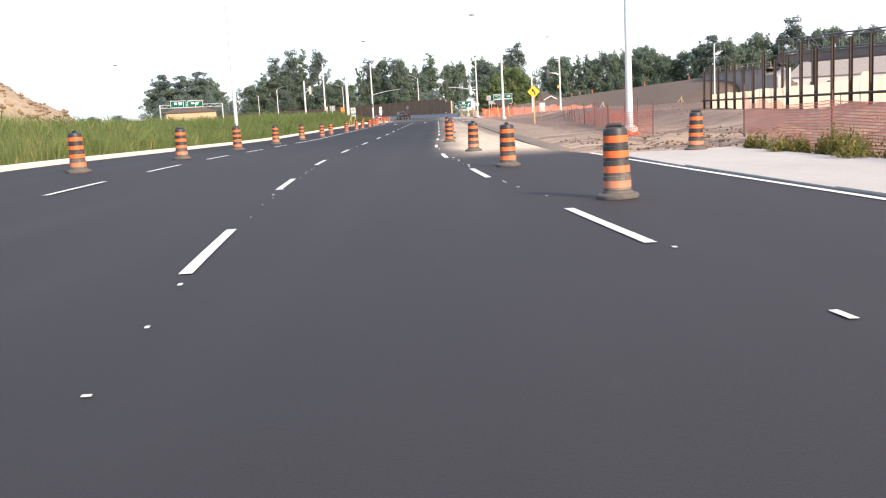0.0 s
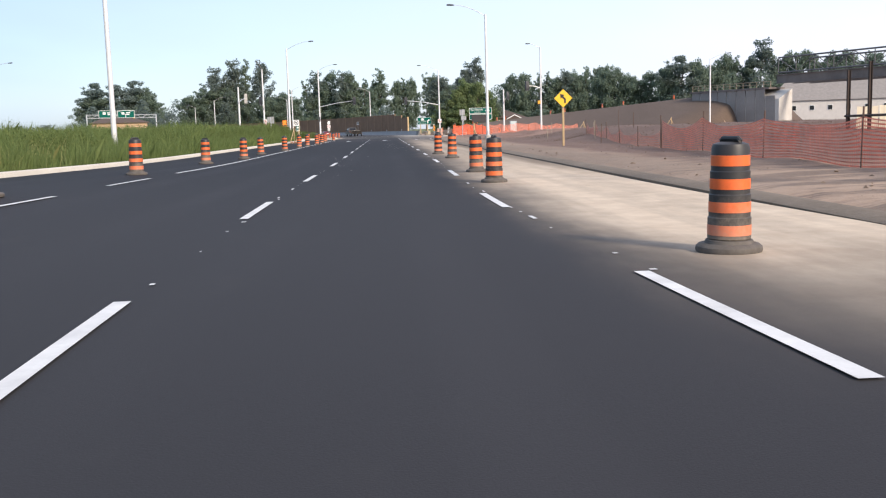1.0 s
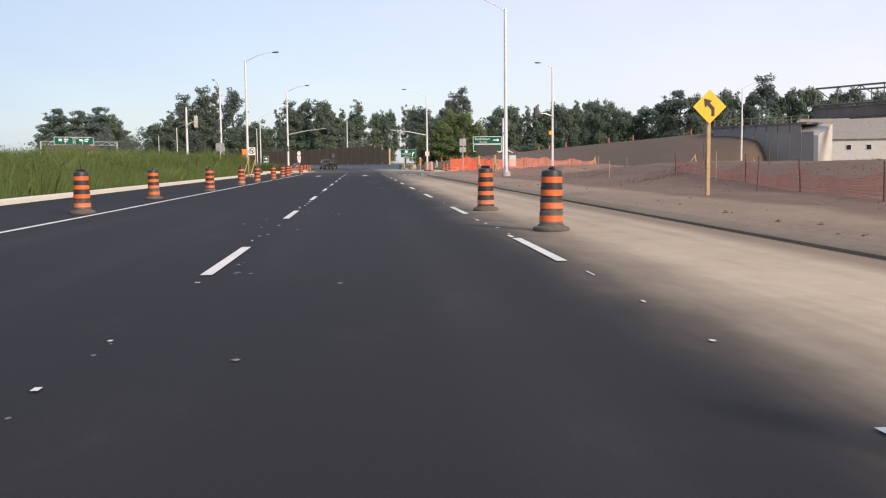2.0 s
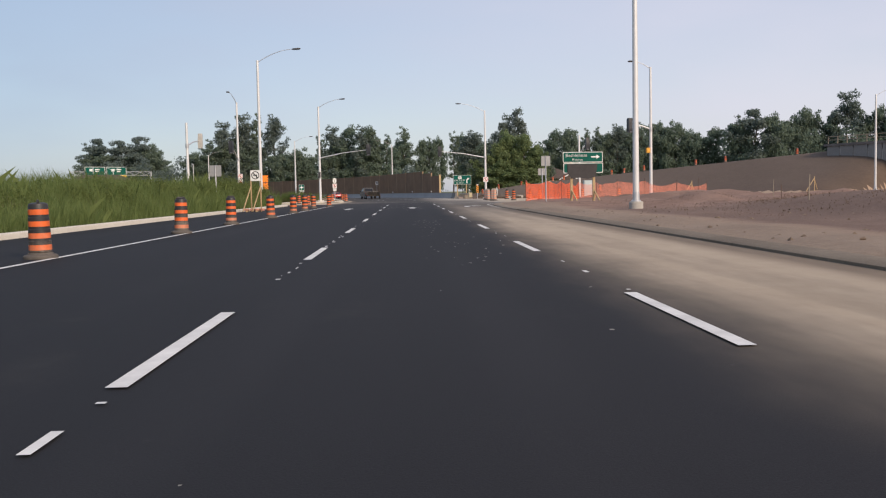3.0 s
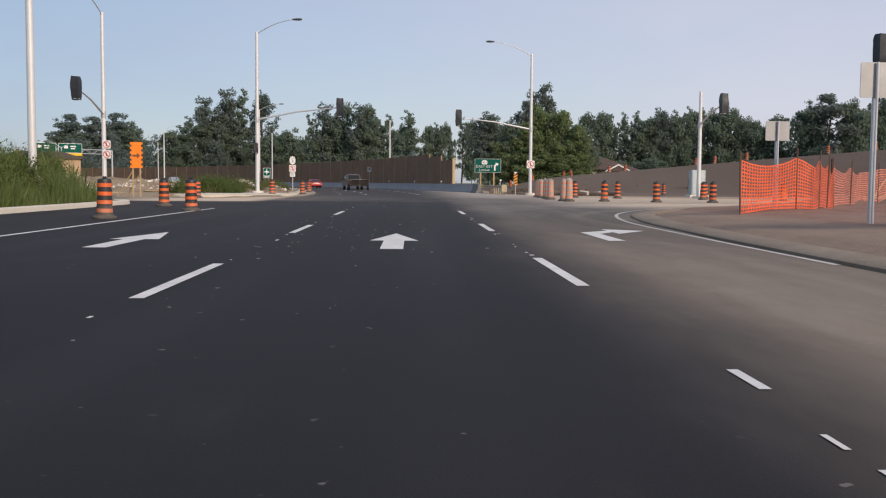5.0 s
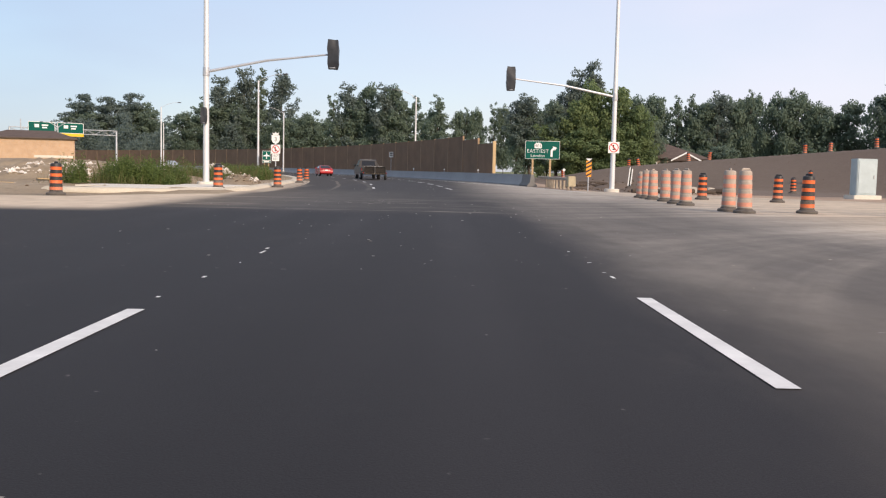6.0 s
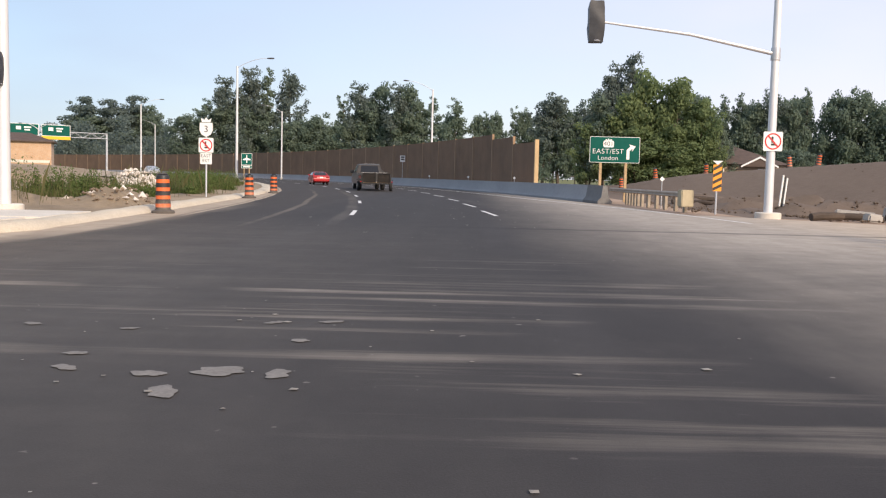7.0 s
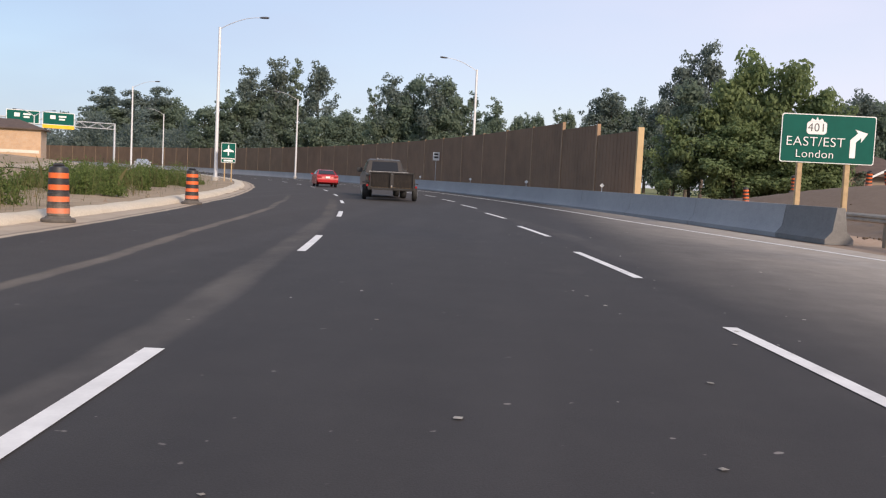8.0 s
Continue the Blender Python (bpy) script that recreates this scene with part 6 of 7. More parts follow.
x, y = -5.62, 223.8
trailer(pose(x, y, 0, 0, 0, 9.5))
v = Vector((x, y, 0)) + Matrix.Rotation(radians(9.5), 3, "Z") @ Vector((0.14, 4.95, 0))
pickup(pose(v.x, v.y, 0, 0, 0, 11.5) @ Matrix.Diagonal((1.02, 1, 1.0, 1)))
sedan(pose(-13.4, 253.0, 0, 0, 0, 16) @ Matrix.Diagonal((0.9, 0.9, 0.88, 1)), RED_PAINT, "bright red saloon car in the inner lane")
sedan(pose(-47.5, 307, max(0, height(-47.5, 307)) + 0.11, 0, 0, 205), SILVER_PAINT, "silver saloon car on the far carriageway")

bm = B()
strip(bm, 250, 600, -22.0, -12.0, 0.0, 5.0, 6)
for v in bm.verts:
    v.co.z = max(0, height(v.co.x, v.co.y)) + 0.10
solo("far_carriageway", bm, ASPHALT, "asphalt of the opposite carriageway", "road", kind="structure")

# ---- guard rail and delineators ----
RAIL_M = plain("weathered_rail", (0.44, 0.36, 0.285), 0.75, 0.0, 0.3, 2)
GREY_TIMBER = plain("grey_timber", (0.33, 0.275, 0.21), 0.85, 0, 0.3, 4, 0.002)
e = thing("guard_rail", "weathered steel guard rail on timber posts", "guard rail")
ga, gb = Vector((7.55, 209.0, 0)), Vector((8.1, 196.2, 0))
d = (gb - ga)
bm = B()
nrm = Vector((d.y, -d.x, 0)).normalized()
sec = [(0.0, 0.50), (0.05, 0.53), (0.05, 0.57), (0.015, 0.60), (0.05, 0.63), (0.05, 0.67), (0.0, 0.71), (-0.015, 0.71), (-0.015, 0.50)]
rings = [[bm.verts.new(ga + d * u + nrm * o * 1.0 + Vector((0, 0, z))) for o, z in sec] for u in (-0.05, 0.3, 0.7, 1.0)]
for p, q in zip(rings, rings[1:]):
    for i in range(len(sec)):
        bm.faces.new((p[i], p[(i + 1) % len(sec)], q[(i + 1) % len(sec)], q[i]))
bm.faces.new(rings[0]); bm.faces.new(list(reversed(rings[-1])))
part("rail", bm, RAIL_M, e)
for k, u in enumerate((0.20, 0.245, 0.29, 0.335, 0.38, 0.44, 0.53, 0.64, 0.75, 0.87, 0.97)):
    p = ga + d * u - nrm * 0.14
    bm = B()
    box(bm, (p.x, p.y, 0.31), (0.13, 0.15, 0.74), 15, bevel=0.01)
    part("post", bm, GREY_TIMBER, e, smooth=0)
bm = B()
box(bm, (gb.x, gb.y - 0.15, 0.48), (0.50, 0.35, 0.62), 15, bevel=0.03)
part("end_box", bm, plain("cream_terminal", (0.46, 0.39, 0.26), 0.7, 0, 0.2, 3), e, "dull cream end terminal")

def delineator(x, y, z=0):
    e = thing("delineator", "white diamond delineator on a thin stake", "delineator", pose(x, y, z), "delineators")
    bm = B()
    solid_y(bm, [(0, 0.97), (0.11, 1.08), (0, 1.19), (-0.11, 1.08)], 0, 0.015)
    part("diamond", bm, SIGN_WHITE, e, smooth=0)
    steel_post(e, 0, 0.03, -0.2, 1.1, 0.018)
delineator(8.3, 201.1, 0.1)
for s, o in ((228, 10.4), (240, 9.9), (254, 9.9), (270, 9.9)):
    x, y = road(s, o)
    delineator(x, y, max(0, height(x, y)))

# utility cabinet
e = thing("utility_cabinet", "pale blue-grey traffic control cabinet on a concrete pad", "cabinet", pose(22.4, 188.6, max(0, height(22.4, 188.6)) - 0.05, 0, 0, 5))
small_box(e, "body", plain("cabinet_paint", (0.40, 0.47, 0.49), 0.5, 0.2, 0.15, 2), (0, 0, 1.15), (1.1, 0.7, 1.9), 0.03)
small_box(e, "door", plain("cabinet_door", (0.43, 0.50, 0.52), 0.5, 0.2, 0.15, 2), (0, -0.36, 1.15), (0.95, 0.03, 1.7), 0.01)
small_box(e, "pad", CONC_NEW, (0, 0, 0.08), (1.5, 1.1, 0.24), 0.02)
small_box(e, "handle", CHROME, (0.36, -0.39, 1.15), (0.04, 0.04, 0.18), 0.008)

# ---- orange netting ----
NET = plain("orange_netting", (0.80, 0.13, 0.045), 0.6, 0, 0.25, 3)
NET_FADED = plain("faded_netting", (0.80, 0.27, 0.18), 0.75, 0, 0.3, 2)
STAKE = plain("rusty_stake", (0.13, 0.08, 0.06), 0.8, 0.2, 0.3, 5)
def netting(name, label, line, high, material, gap=0.09, strand=0.022, sag=0.12, spacing=3.0, base=0.02):
    e = thing(name, label, "site fence")
    pts = [Vector((x, y, 0)) for x, y in line]
    run = [0.0]
    for a, b in zip(pts, pts[1:]):
        run.append(run[-1] + (b - a).length)
    def at(u):
        for i in range(len(pts) - 1):
            if u <= run[i + 1] or i == len(pts) - 2:
                k = (u - run[i]) / (run[i + 1] - run[i])
                p = pts[i].lerp(pts[i + 1], k)
                return Vector((p.x, p.y, max(0, height(p.x, p.y))))
    n = max(1, round(run[-1] / spacing))
    for i in range(n + 1):
        p = at(run[-1] * i / n)
        bm = B()
        rod(bm, p + Vector((0, 0, -0.2)), p + Vector((rnd.uniform(-0.06, 0.06), rnd.uniform(-0.06, 0.06), high + 0.25)), 0.022, 0.022, 6)
        part("stake", bm, STAKE, e)
    r = random.Random(5)
    span = run[-1] / n
    drop = [r.uniform(0.3, 1.0) * sag for _ in range(n)]
    def tip(u):
        k = min(n - 1, int(u / span))
        f = (u - k * span) / span
        return high - drop[k] * 4 * f * (1 - f)
    vs, fs = [], []
    def quad(a, b, w):
        i = len(vs)
        vs.extend([a, (a[0], a[1], a[2] + w), (b[0], b[1], b[2] + w), b])
        fs.append((i, i + 1, i + 2, i + 3))
    m = int(run[-1] / (gap * 3))
    rows = int(high / gap)
    for i in range(m):
        u0, u1 = run[-1] * i / m, run[-1] * (i + 1) / m
        p, q = at(u0), at(u1)
        h0, h1 = tip(u0), tip(u1)
        wob0, wob1 = 0.05 * math.sin(u0 * 1.3), 0.05 * math.sin(u1 * 1.3)
        for k in range(rows + 1):
            f = k / rows
            quad((p.x + wob0 * f, p.y + wob0 * f, p.z + base + (h0 - base) * f), (q.x + wob1 * f, q.y + wob1 * f, q.z + base + (h1 - base) * f), strand)
        for c in range(3):
            uu = u0 + (u1 - u0) * c / 3
            pp, hh = at(uu), tip(uu)
            j = len(vs)
            dv = (q - p).normalized() * strand
            vs.extend([(pp.x, pp.y, pp.z + base), (pp.x + dv.x, pp.y + dv.y, pp.z + base), (pp.x + dv.x, pp.y + dv.y, pp.z + hh), (pp.x, pp.y, pp.z + hh)])
            fs.append((j, j + 1, j + 2, j + 3))
    me = bpy.data.meshes.new("net")
    me.from_pydata([tuple(v) for v in vs], [], fs)
    me.materials.append(material)
    part("net", me, None, e)
netting("netting_fence", "bright orange plastic netting on rusty stakes at the corner", [(8.3, 138.2), (10.6, 139.4), (13.2, 144)], 1.3, NET, strand=0.034, sag=0.3, spacing=2.2)
netting("netting_fence", "faded orange netting running back from the corner", [(13.2, 144.1), (16.5, 149.2), (20.5, 152.2), (27, 155.5)], 1.25, NET_FADED, strand=0.022, sag=0.35, spacing=3.4)
netting("netting_fence", "faded orange netting sagging along the site", [(9.7, 37.2), (10.2, 40), (10.4, 44), (10.8, 52), (11.4, 62)], 1.1, NET_FADED, strand=0.034, sag=0.3, spacing=6.2)
netting("netting_fence", "faded orange netting across the site track", [(8.2, 35.2), (9.5, 33.6)], 1.0, NET_FADED, strand=0.02, spacing=2.2)
netting("netting_fence", "faded orange netting by the concrete apron", [(11.2, 28.6), (10.5, 20.8), (10.4, 12.0)], 1.15, NET_FADED, strand=0.02, gap=0.07, spacing=7.5)
netting("netting_fence", "low faded netting sagging across the bare field", [(11.4, 62.2), (12.4, 74), (13.8, 88)], 0.7, NET_FADED, strand=0.020, gap=0.10, sag=0.4, spacing=5.2)

# slack netting bunched at the lamp post's foot
bm = B()
rb2 = random.Random(12)
cols, lines = 26, 9
g = []
for i in range(cols):
    u = i / (cols - 1)
    row = []
    for k in range(lines):
        w = k / (lines - 1)
        x = 8.25 + 1.05 * u + rb2.uniform(-0.05, 0.05)
        y = 34.7 + 0.35 * (w - 0.5) + rb2.uniform(-0.07, 0.07)
        z = (0.42 - 0.22 * u) * math.sin(math.pi * w) ** 0.6 * (0.65 + 0.35 * math.sin(u * 21 + w * 5)) * min(1, 6 * u + 0.2, 6 * (1 - u) + 0.2)
        row.append(bm.verts.new((x, y, max(0, height(x, y)) - 0.02 + max(0, z))))
    g.append(row)
for i in range(cols - 1):
    for k in range(lines - 1):
        bm.faces.new((g[i][k], g[i + 1][k], g[i + 1][k + 1], g[i][k + 1]))
solo("bunched_netting", bm, NET, "crumpled heap of bright orange netting on dirt", "netting", pose(0, 0, 0))

# lone stakes over the bare field
for i, (x, y, h) in enumerate([(11.6, 74, 1.4), (12.6, 80, 1.5), (15.5, 82, 1.3), (11.8, 92, 1.2), (18, 96, 1.6), (14, 103, 1.2), (22.7, 144, 1.5), (24, 132, 1.4), (19, 118, 1.3)]):
    bm = B()
    rod(bm, (0, 0, -0.2), (rnd.uniform(-0.05, 0.05), 0, h * 0.75), 0.022, 0.02, 6)
    solo("survey_stake", bm, GREY_TIMBER if i % 2 else STAKE, "lone survey stake in the bare field", "stake", pose(x, y, max(0, height(x, y))), "survey stakes")
def silt_trestle(x, y):
    e = thing("timber_trestle", "raw timber prop frame on the bank", "trestle", pose(x, y, max(0, height(x, y)), 0, 0, 20), "timber props")
    for a, b in (((0, 0, -0.1), (0, 0, 1.7)), ((-1.2, 0.1, -0.1), (0, 0, 1.5)), ((0.8, 0.3, -0.1), (0, 0, 1.3))):
        bm = B()
        rod(bm, a, b, 0.05, 0.05, 6)
        part("strut", bm, WOOD, e)
for x, y in ((33, 180), (48, 181)):
    silt_trestle(x, y)

# ---- piling wall of the excavation ----
PILE = plain("rusty_piling", (0.060, 0.042, 0.034), 0.8, 0.3, 0.35, 3)
# translucency added to brighten these panels, which face away from the sun
FORM = leaf_material("white_sheeting", (0.80, 0.71, 0.52), (0.88, 0.81, 0.64), 0.75)
e = thing("piling_wall", "rusty steel piles with creased white sheeting behind", "piling wall")
pa, pb = Vector((19.2, 61.8, 0)), Vector((17.2, 29.8, 0))
d = pb - pa
side = Vector((d.y, -d.x, 0)).normalized() * -1
N = 16
rr = random.Random(3)
for row, off, hi in ((0, 0.0, 2.55), (1, 5.0, 3.1)):
    for i in range(0, N + 1, 1 + 2 * row):
        p = pa + d * (i / N) + side * off
        z0 = height(p.x, p.y)
        h = hi + rr.uniform(-0.35, 0.45)
        bm = B()
        for dx, w, t in ((-0.055, 0.018, 0.11), (0.055, 0.018, 0.11), (0, 0.11, 0.018)):
            box(bm, (p.x + dx, p.y, z0 + h / 2 - 0.3), (w, t, h + 0.6))
        part("pile", bm, PILE, e, smooth=0)
bm = B()
m0, m1 = pa - side * 0.12, pb - side * 0.12
rod(bm, (m0.x, m0.y, height(pa.x, pa.y) + 0.52), (m1.x, m1.y, height(pb.x, pb.y) + 0.62), 0.05, 0.05, 6)
part("waler", bm, PILE, e)
for i in range(N):
    a, b = pa + d * (i / N), pa + d * ((i + 1) / N)
    c = (a + b) / 2 + side * 0.35
    z0 = height(c.x, c.y)
    top = 0.92 + 0.28 * i / N
    bm = B()
    ux, L = (b - a).normalized(), (b - a).length
    cols = 9
    grid = []
    for u in range(cols):
        p = a + side * 0.35 + ux * (L * (u + 0.04 + 0.02 * (u == 0)) / (cols - 0.9))
        fold = side * (0.05 * math.sin(u * 2.4 + i) + rr.uniform(-0.015, 0.015))
        grid.append([bm.verts.new((p.x + fold.x * s, p.y + fold.y * s, height(p.x, p.y) - 0.03 + top * k * 0.5 + rr.uniform(-0.015, 0.015) * (k == 2))) for k, s in ((0, 0.4), (1, 1.0), (2, 0.6))])
    for u in range(cols - 1):
        for k in range(2):
            bm.faces.new((grid[u][k], grid[u + 1][k], grid[u + 1][k + 1], grid[u][k + 1]))
    part("sheet", bm, FORM, e, "creased white translucent sheeting")

# ---- overpass under construction ----
STEEL = plain("rust_brown_girder", (0.185, 0.160, 0.148), 0.7, 0.3, 0.3, 0.5)
TRUSS = plain("grey_truss_steel", (0.15, 0.15, 0.155), 0.7, 0.3, 0.25, 0.8)
ABUT = earth_material("abutment_concrete", (0.44, 0.42, 0.39), (0.52, 0.50, 0.47), (0.60, 0.57, 0.53), 0.3, 0.004)
e = thing("overpass", "unfinished overpass with steel girder and temporary truss", "bridge")
bm = B()
prism(bm, [(65.6, 179.2), (68.9, 181.6), (69.5, 196.0), (61.0, 203.0), (57.0, 197.8)], 0.2, 6.1)
low = min((v for v in bm.verts if v.co.z > 3), key=lambda v: v.co.y)
low.co.z = 4.4
bmesh.ops.triangulate(bm, faces=[f for f in bm.faces if low in f.verts])
part("abutment", bm, ABUT, e, smooth=0)
# abutment concrete darkened in colour for the side that lies in shade
WING = earth_material("shaded_wing_wall", (0.185, 0.174, 0.165), (0.25, 0.236, 0.225), (0.32, 0.302, 0.288), 0.3, 0.01)
w0, w1 = Vector((57.0, 197.8, 0)), Vector((65.3, 179.9, 0))
out = Vector((-0.907, -0.421, 0)) * 0.09
for i in range(9):
    p, q = w0.lerp(w1, i / 9 + 0.004), w0.lerp(w1, (i + 1) / 9 - 0.004)
    bm = B()
    prism(bm, [(p.x, p.y), (q.x, q.y), (q.x + out.x, q.y + out.y), (p.x + out.x, p.y + out.y)], 0.2, 6.1 if i < 8 else 5.0)
    part("facing_panel", bm, WING, e, "grey concrete facing with shade in its colour", smooth=0)
bm = B()
prism(bm, [(64.6, 181.0), (68.6, 184.0), (69.3, 195.8), (61.0, 203.4), (56.6, 198.0)], 6.105, 6.42)
part("deck_slab", bm, STEEL, e, "rust-brown edge of the deck", smooth=0)
a, b = Vector((67.2, 184.0, 0)), Vector((107.0, 92.0, 0))
dv = b - a
ln = dv.length
tilt = math.degrees(math.atan2(-dv.x, dv.y))
mid = (a + b) / 2
for off in (0, 4.0, 8.0):
    bm = B()
    nrm = Vector((-dv.y, dv.x, 0)).normalized() * off
    box(bm, (mid.x + nrm.x, mid.y + nrm.y, 7.1), (0.5, ln, 0.12), tilt)
    box(bm, (mid.x + nrm.x, mid.y + nrm.y, 7.8), (0.05, ln, 1.4), tilt)
    box(bm, (mid.x + nrm.x, mid.y + nrm.y, 8.5), (0.5, ln, 0.12), tilt)
    part("girder", bm, STEEL, e, smooth=0)
bm = B()
for off in (0.3, 7.7):
    nrm = Vector((-dv.y, dv.x, 0)).normalized() * off
    n = 26
    for z in (8.9, 11.4):
        rod(bm, a + nrm + Vector((0, 0, z)), b + nrm + Vector((0, 0, z)), 0.14, 0.14, 6)
    for k in range(n):
        p, q = a + nrm + dv * (k / n), a + nrm + dv * ((k + 1) / n)
        rod(bm, p + Vector((0, 0, 8.9)), p + Vector((0, 0, 11.4)), 0.08, 0.08, 5)
        rod(bm, p + Vector((0, 0, 8.9 if k % 2 else 11.4)), q + Vector((0, 0, 11.4 if k % 2 else 8.9)), 0.07, 0.07, 5)
part("truss", bm, TRUSS, e, smooth=0)
for u in (0.52, 0.98):
    p = a + dv * u
    for off in (1.0, 7.0):
        nrm = Vector((-dv.y, dv.x, 0)).normalized() * off
        bm = B()
        lathe(bm, [(0.6, -0.5), (0.6, 7.05)], 14, pose(p.x + nrm.x, p.y + nrm.y, 0))
        part("pier", bm, ABUT, e)
e = thing("ramp_railing", "temporary grey timber railing along the ramp edge", "railing")
ra, rb = Vector((56.9, 197.2, 0)), Vector((64.9, 181.0, 0))
for i in range(13):
    p = ra.lerp(rb, i / 12)
    g0 = max(height(p.x, p.y) - 0.1, 6.4)
    post(e, p.x, p.y, g0, g0 + 1.0, 0.10, GREY_TIMBER)
for z in (0.5, 0.95):
    for i in range(12):
        bm = B()
        p, q = ra.lerp(rb, i / 12), ra.lerp(rb, (i + 1) / 12)
        rod(bm, (p.x, p.y, max(height(p.x, p.y) - 0.1, 6.4) + z), (q.x, q.y, max(height(q.x, q.y) - 0.1, 6.4) + z), 0.045, 0.045, 5)
        part("rail", bm, GREY_TIMBER, e)

# ---- houses beyond the site ----
PALE_WALL = plain("pale_siding", (0.62, 0.58, 0.54), 0.8, 0, 0.12, 1)
TAN_WALL = plain("tan_siding", (0.30, 0.235, 0.18), 0.85, 0, 0.15, 1)
def house(m, L, D, H, R, label, hip=0.35, siding=PALE_WALL, tiles=ROOF):
    e = thing("house", label, "house", m)
    bm = B()
    box(bm, (0, 0, H / 2), (L, D, H))
    part("wall", bm, siding, e, smooth=0)
    bm = B()
    o = 0.5
    v = [bm.verts.new(p) for p in ((-L / 2 - o, -D / 2 - o, H), (L / 2 + o, -D / 2 - o, H), (L / 2 + o, D / 2 + o, H), (-L / 2 - o, D / 2 + o, H), (-L / 2 + D * hip, 0, H + R), (L / 2 - D * hip, 0, H + R))]
    for f in ((0, 1, 5, 4), (1, 2, 5), (2, 3, 4, 5), (3, 0, 4), (3, 2, 1, 0)):
        bm.faces.new([v[i] for i in f])
    part("roof", bm, tiles, e, smooth=0)
    n = int(L / 4)
    for k in range(n):
        x = -L / 2 + L * (k + 0.5) / n
        bm = B()
        box(bm, (x, -D / 2 - 0.03, H * 0.66), (1.2, 0.08, 1.3))
        w = part("window", bm, SIGN_WHITE, e, smooth=0)
        bm = B()
        box(bm, (x, -D / 2 - 0.08, H * 0.66), (1.0, 0.04, 1.1))
        part("pane", bm, GLASS, w, smooth=0)
    return e
house(pose(116, 262, -0.06, 0, 0, -24), 34, 12, 5.5, 5.0, "long pale house with a weathered grey hipped roof", tiles=plain("grey_shingles", (0.29, 0.262, 0.240), 0.9, 0, 0.2, 1.5, 0.01))

e = house(pose(29.8, 276.0, -0.06, 0, 0, -4), 15, 12, 3.3, 3.0, "low house with a brown hipped roof and white gable trim", 0.6, TAN_WALL)
bm = B()
solid_y(bm, [(2.6, 3.05), (6.2, 3.05), (4.4, 4.0)], -6.75, 3.4)
gable = part("porch_gable", bm, ROOF, e, smooth=0)
for sx in (-1, 1):
    bm = B()
    solid_y(bm, [(4.4, 4.0), (4.4, 4.22), (4.4 + sx * 2.05, 3.14), (4.4 + sx * 2.05, 2.94)], -6.85, 0.09)
    part("barge_board", bm, SIGN_WHITE, gable, "white barge board", smooth=0)

# white slatted marker and litter by the signal pole
e = thing("marker_post", "white and black leaning marker post", "marker post", pose(11.55, 195.9, max(0, height(11.55, 195.9)) - 0.02, 0, 6, 10))
small_box(e, "white_slat", SIGN_WHITE, (-0.07, 0, 0.56), (0.06, 0.05, 1.14), 0.01)
small_box(e, "white_slat", SIGN_WHITE, (0.09, 0, 0.52), (0.06, 0.05, 1.06), 0.01)
small_box(e, "dark_slat", SIGN_BLACK, (0.01, 0.02, 0.54), (0.10, 0.05, 1.1), 0.01)
for x, y, l, w, h, a in ((14.2, 192.4, 0.9, 0.5, 0.4, 20), (13.3, 193.6, 1.3, 0.3, 0.25, -15), (15.8, 194.0, 0.7, 0.5, 0.35, 40), (12.6, 190.6, 0.5, 0.4, 0.25, 10)):
    bm = B()
    box(bm, (0, 0, h / 2 - 0.03), (l, w, h), bevel=0.05)
    solo("broken_block", bm, CONCRETE, "broken concrete block lying in the dirt", "concrete block", pose(x, y, max(0, height(x, y)), 3, 4, a), "broken blocks")
def log(x, y, ln, rz, r):
    """A short weathered log with a bark-stripped, uneven barrel."""
    bm = B()
    q = random.Random(int(x * 100))
    bent_tube(bm, [(-ln / 2, 0, r), (-ln / 6, q.uniform(-0.04, 0.04), r * 1.1), (ln / 6, q.uniform(-0.05, 0.05), r * 1.05), (ln / 2, 0, r * 0.9)], [r * 0.95, r * 1.05, r, r * 0.8], 9)
    solo("log", bm, LOG_BARK, "dark weathered log lying in churned earth", "log", pose(x, y, max(0, height(x, y)) - 0.02, 0, q.uniform(-3, 3), rz), "logs")
LOG_BARK = plain("log_bark", (0.085, 0.062, 0.046), 0.9, 0, 0.45, 3, 0.01)
for x, y, ln, rz, r in ((11.2, 190.6, 1.1, 12, 0.13), (12.4, 191.3, 1.6, -8, 0.11), (13.7, 191.0, 1.2, 25, 0.15), (14.9, 192.6, 1.9, 5, 0.12), (16.4, 193.2, 1.4, -20, 0.14), (13.0, 192.4, 0.9, 60, 0.10),
                        (10.6, 206.2, 1.5, 10, 0.12), (11.3, 207.6, 2.1, -14, 0.13), (12.6, 208.8, 1.3, 30, 0.11), (10.9, 204.3, 1.0, -35, 0.10)):
    log(x, y, ln, rz, r)
for x, y, l, a in ((-19.5, 178.5, 3.6, 15), (-21.0, 179.3, 3.0, 8), (-24.5, 181.0, 4.0, -12), (-17.6, 184.0, 2.6, 40)):
    bm = B()
    box(bm, (0, 0, 0.05), (l, 0.22, 0.06), bevel=0.006)
    solo("timber_plank", bm, WOOD, "weathered timber plank lying in the dirt", "plank", pose(x, y, height(x, y) + 0.02, 0, 2, a), "loose planks")

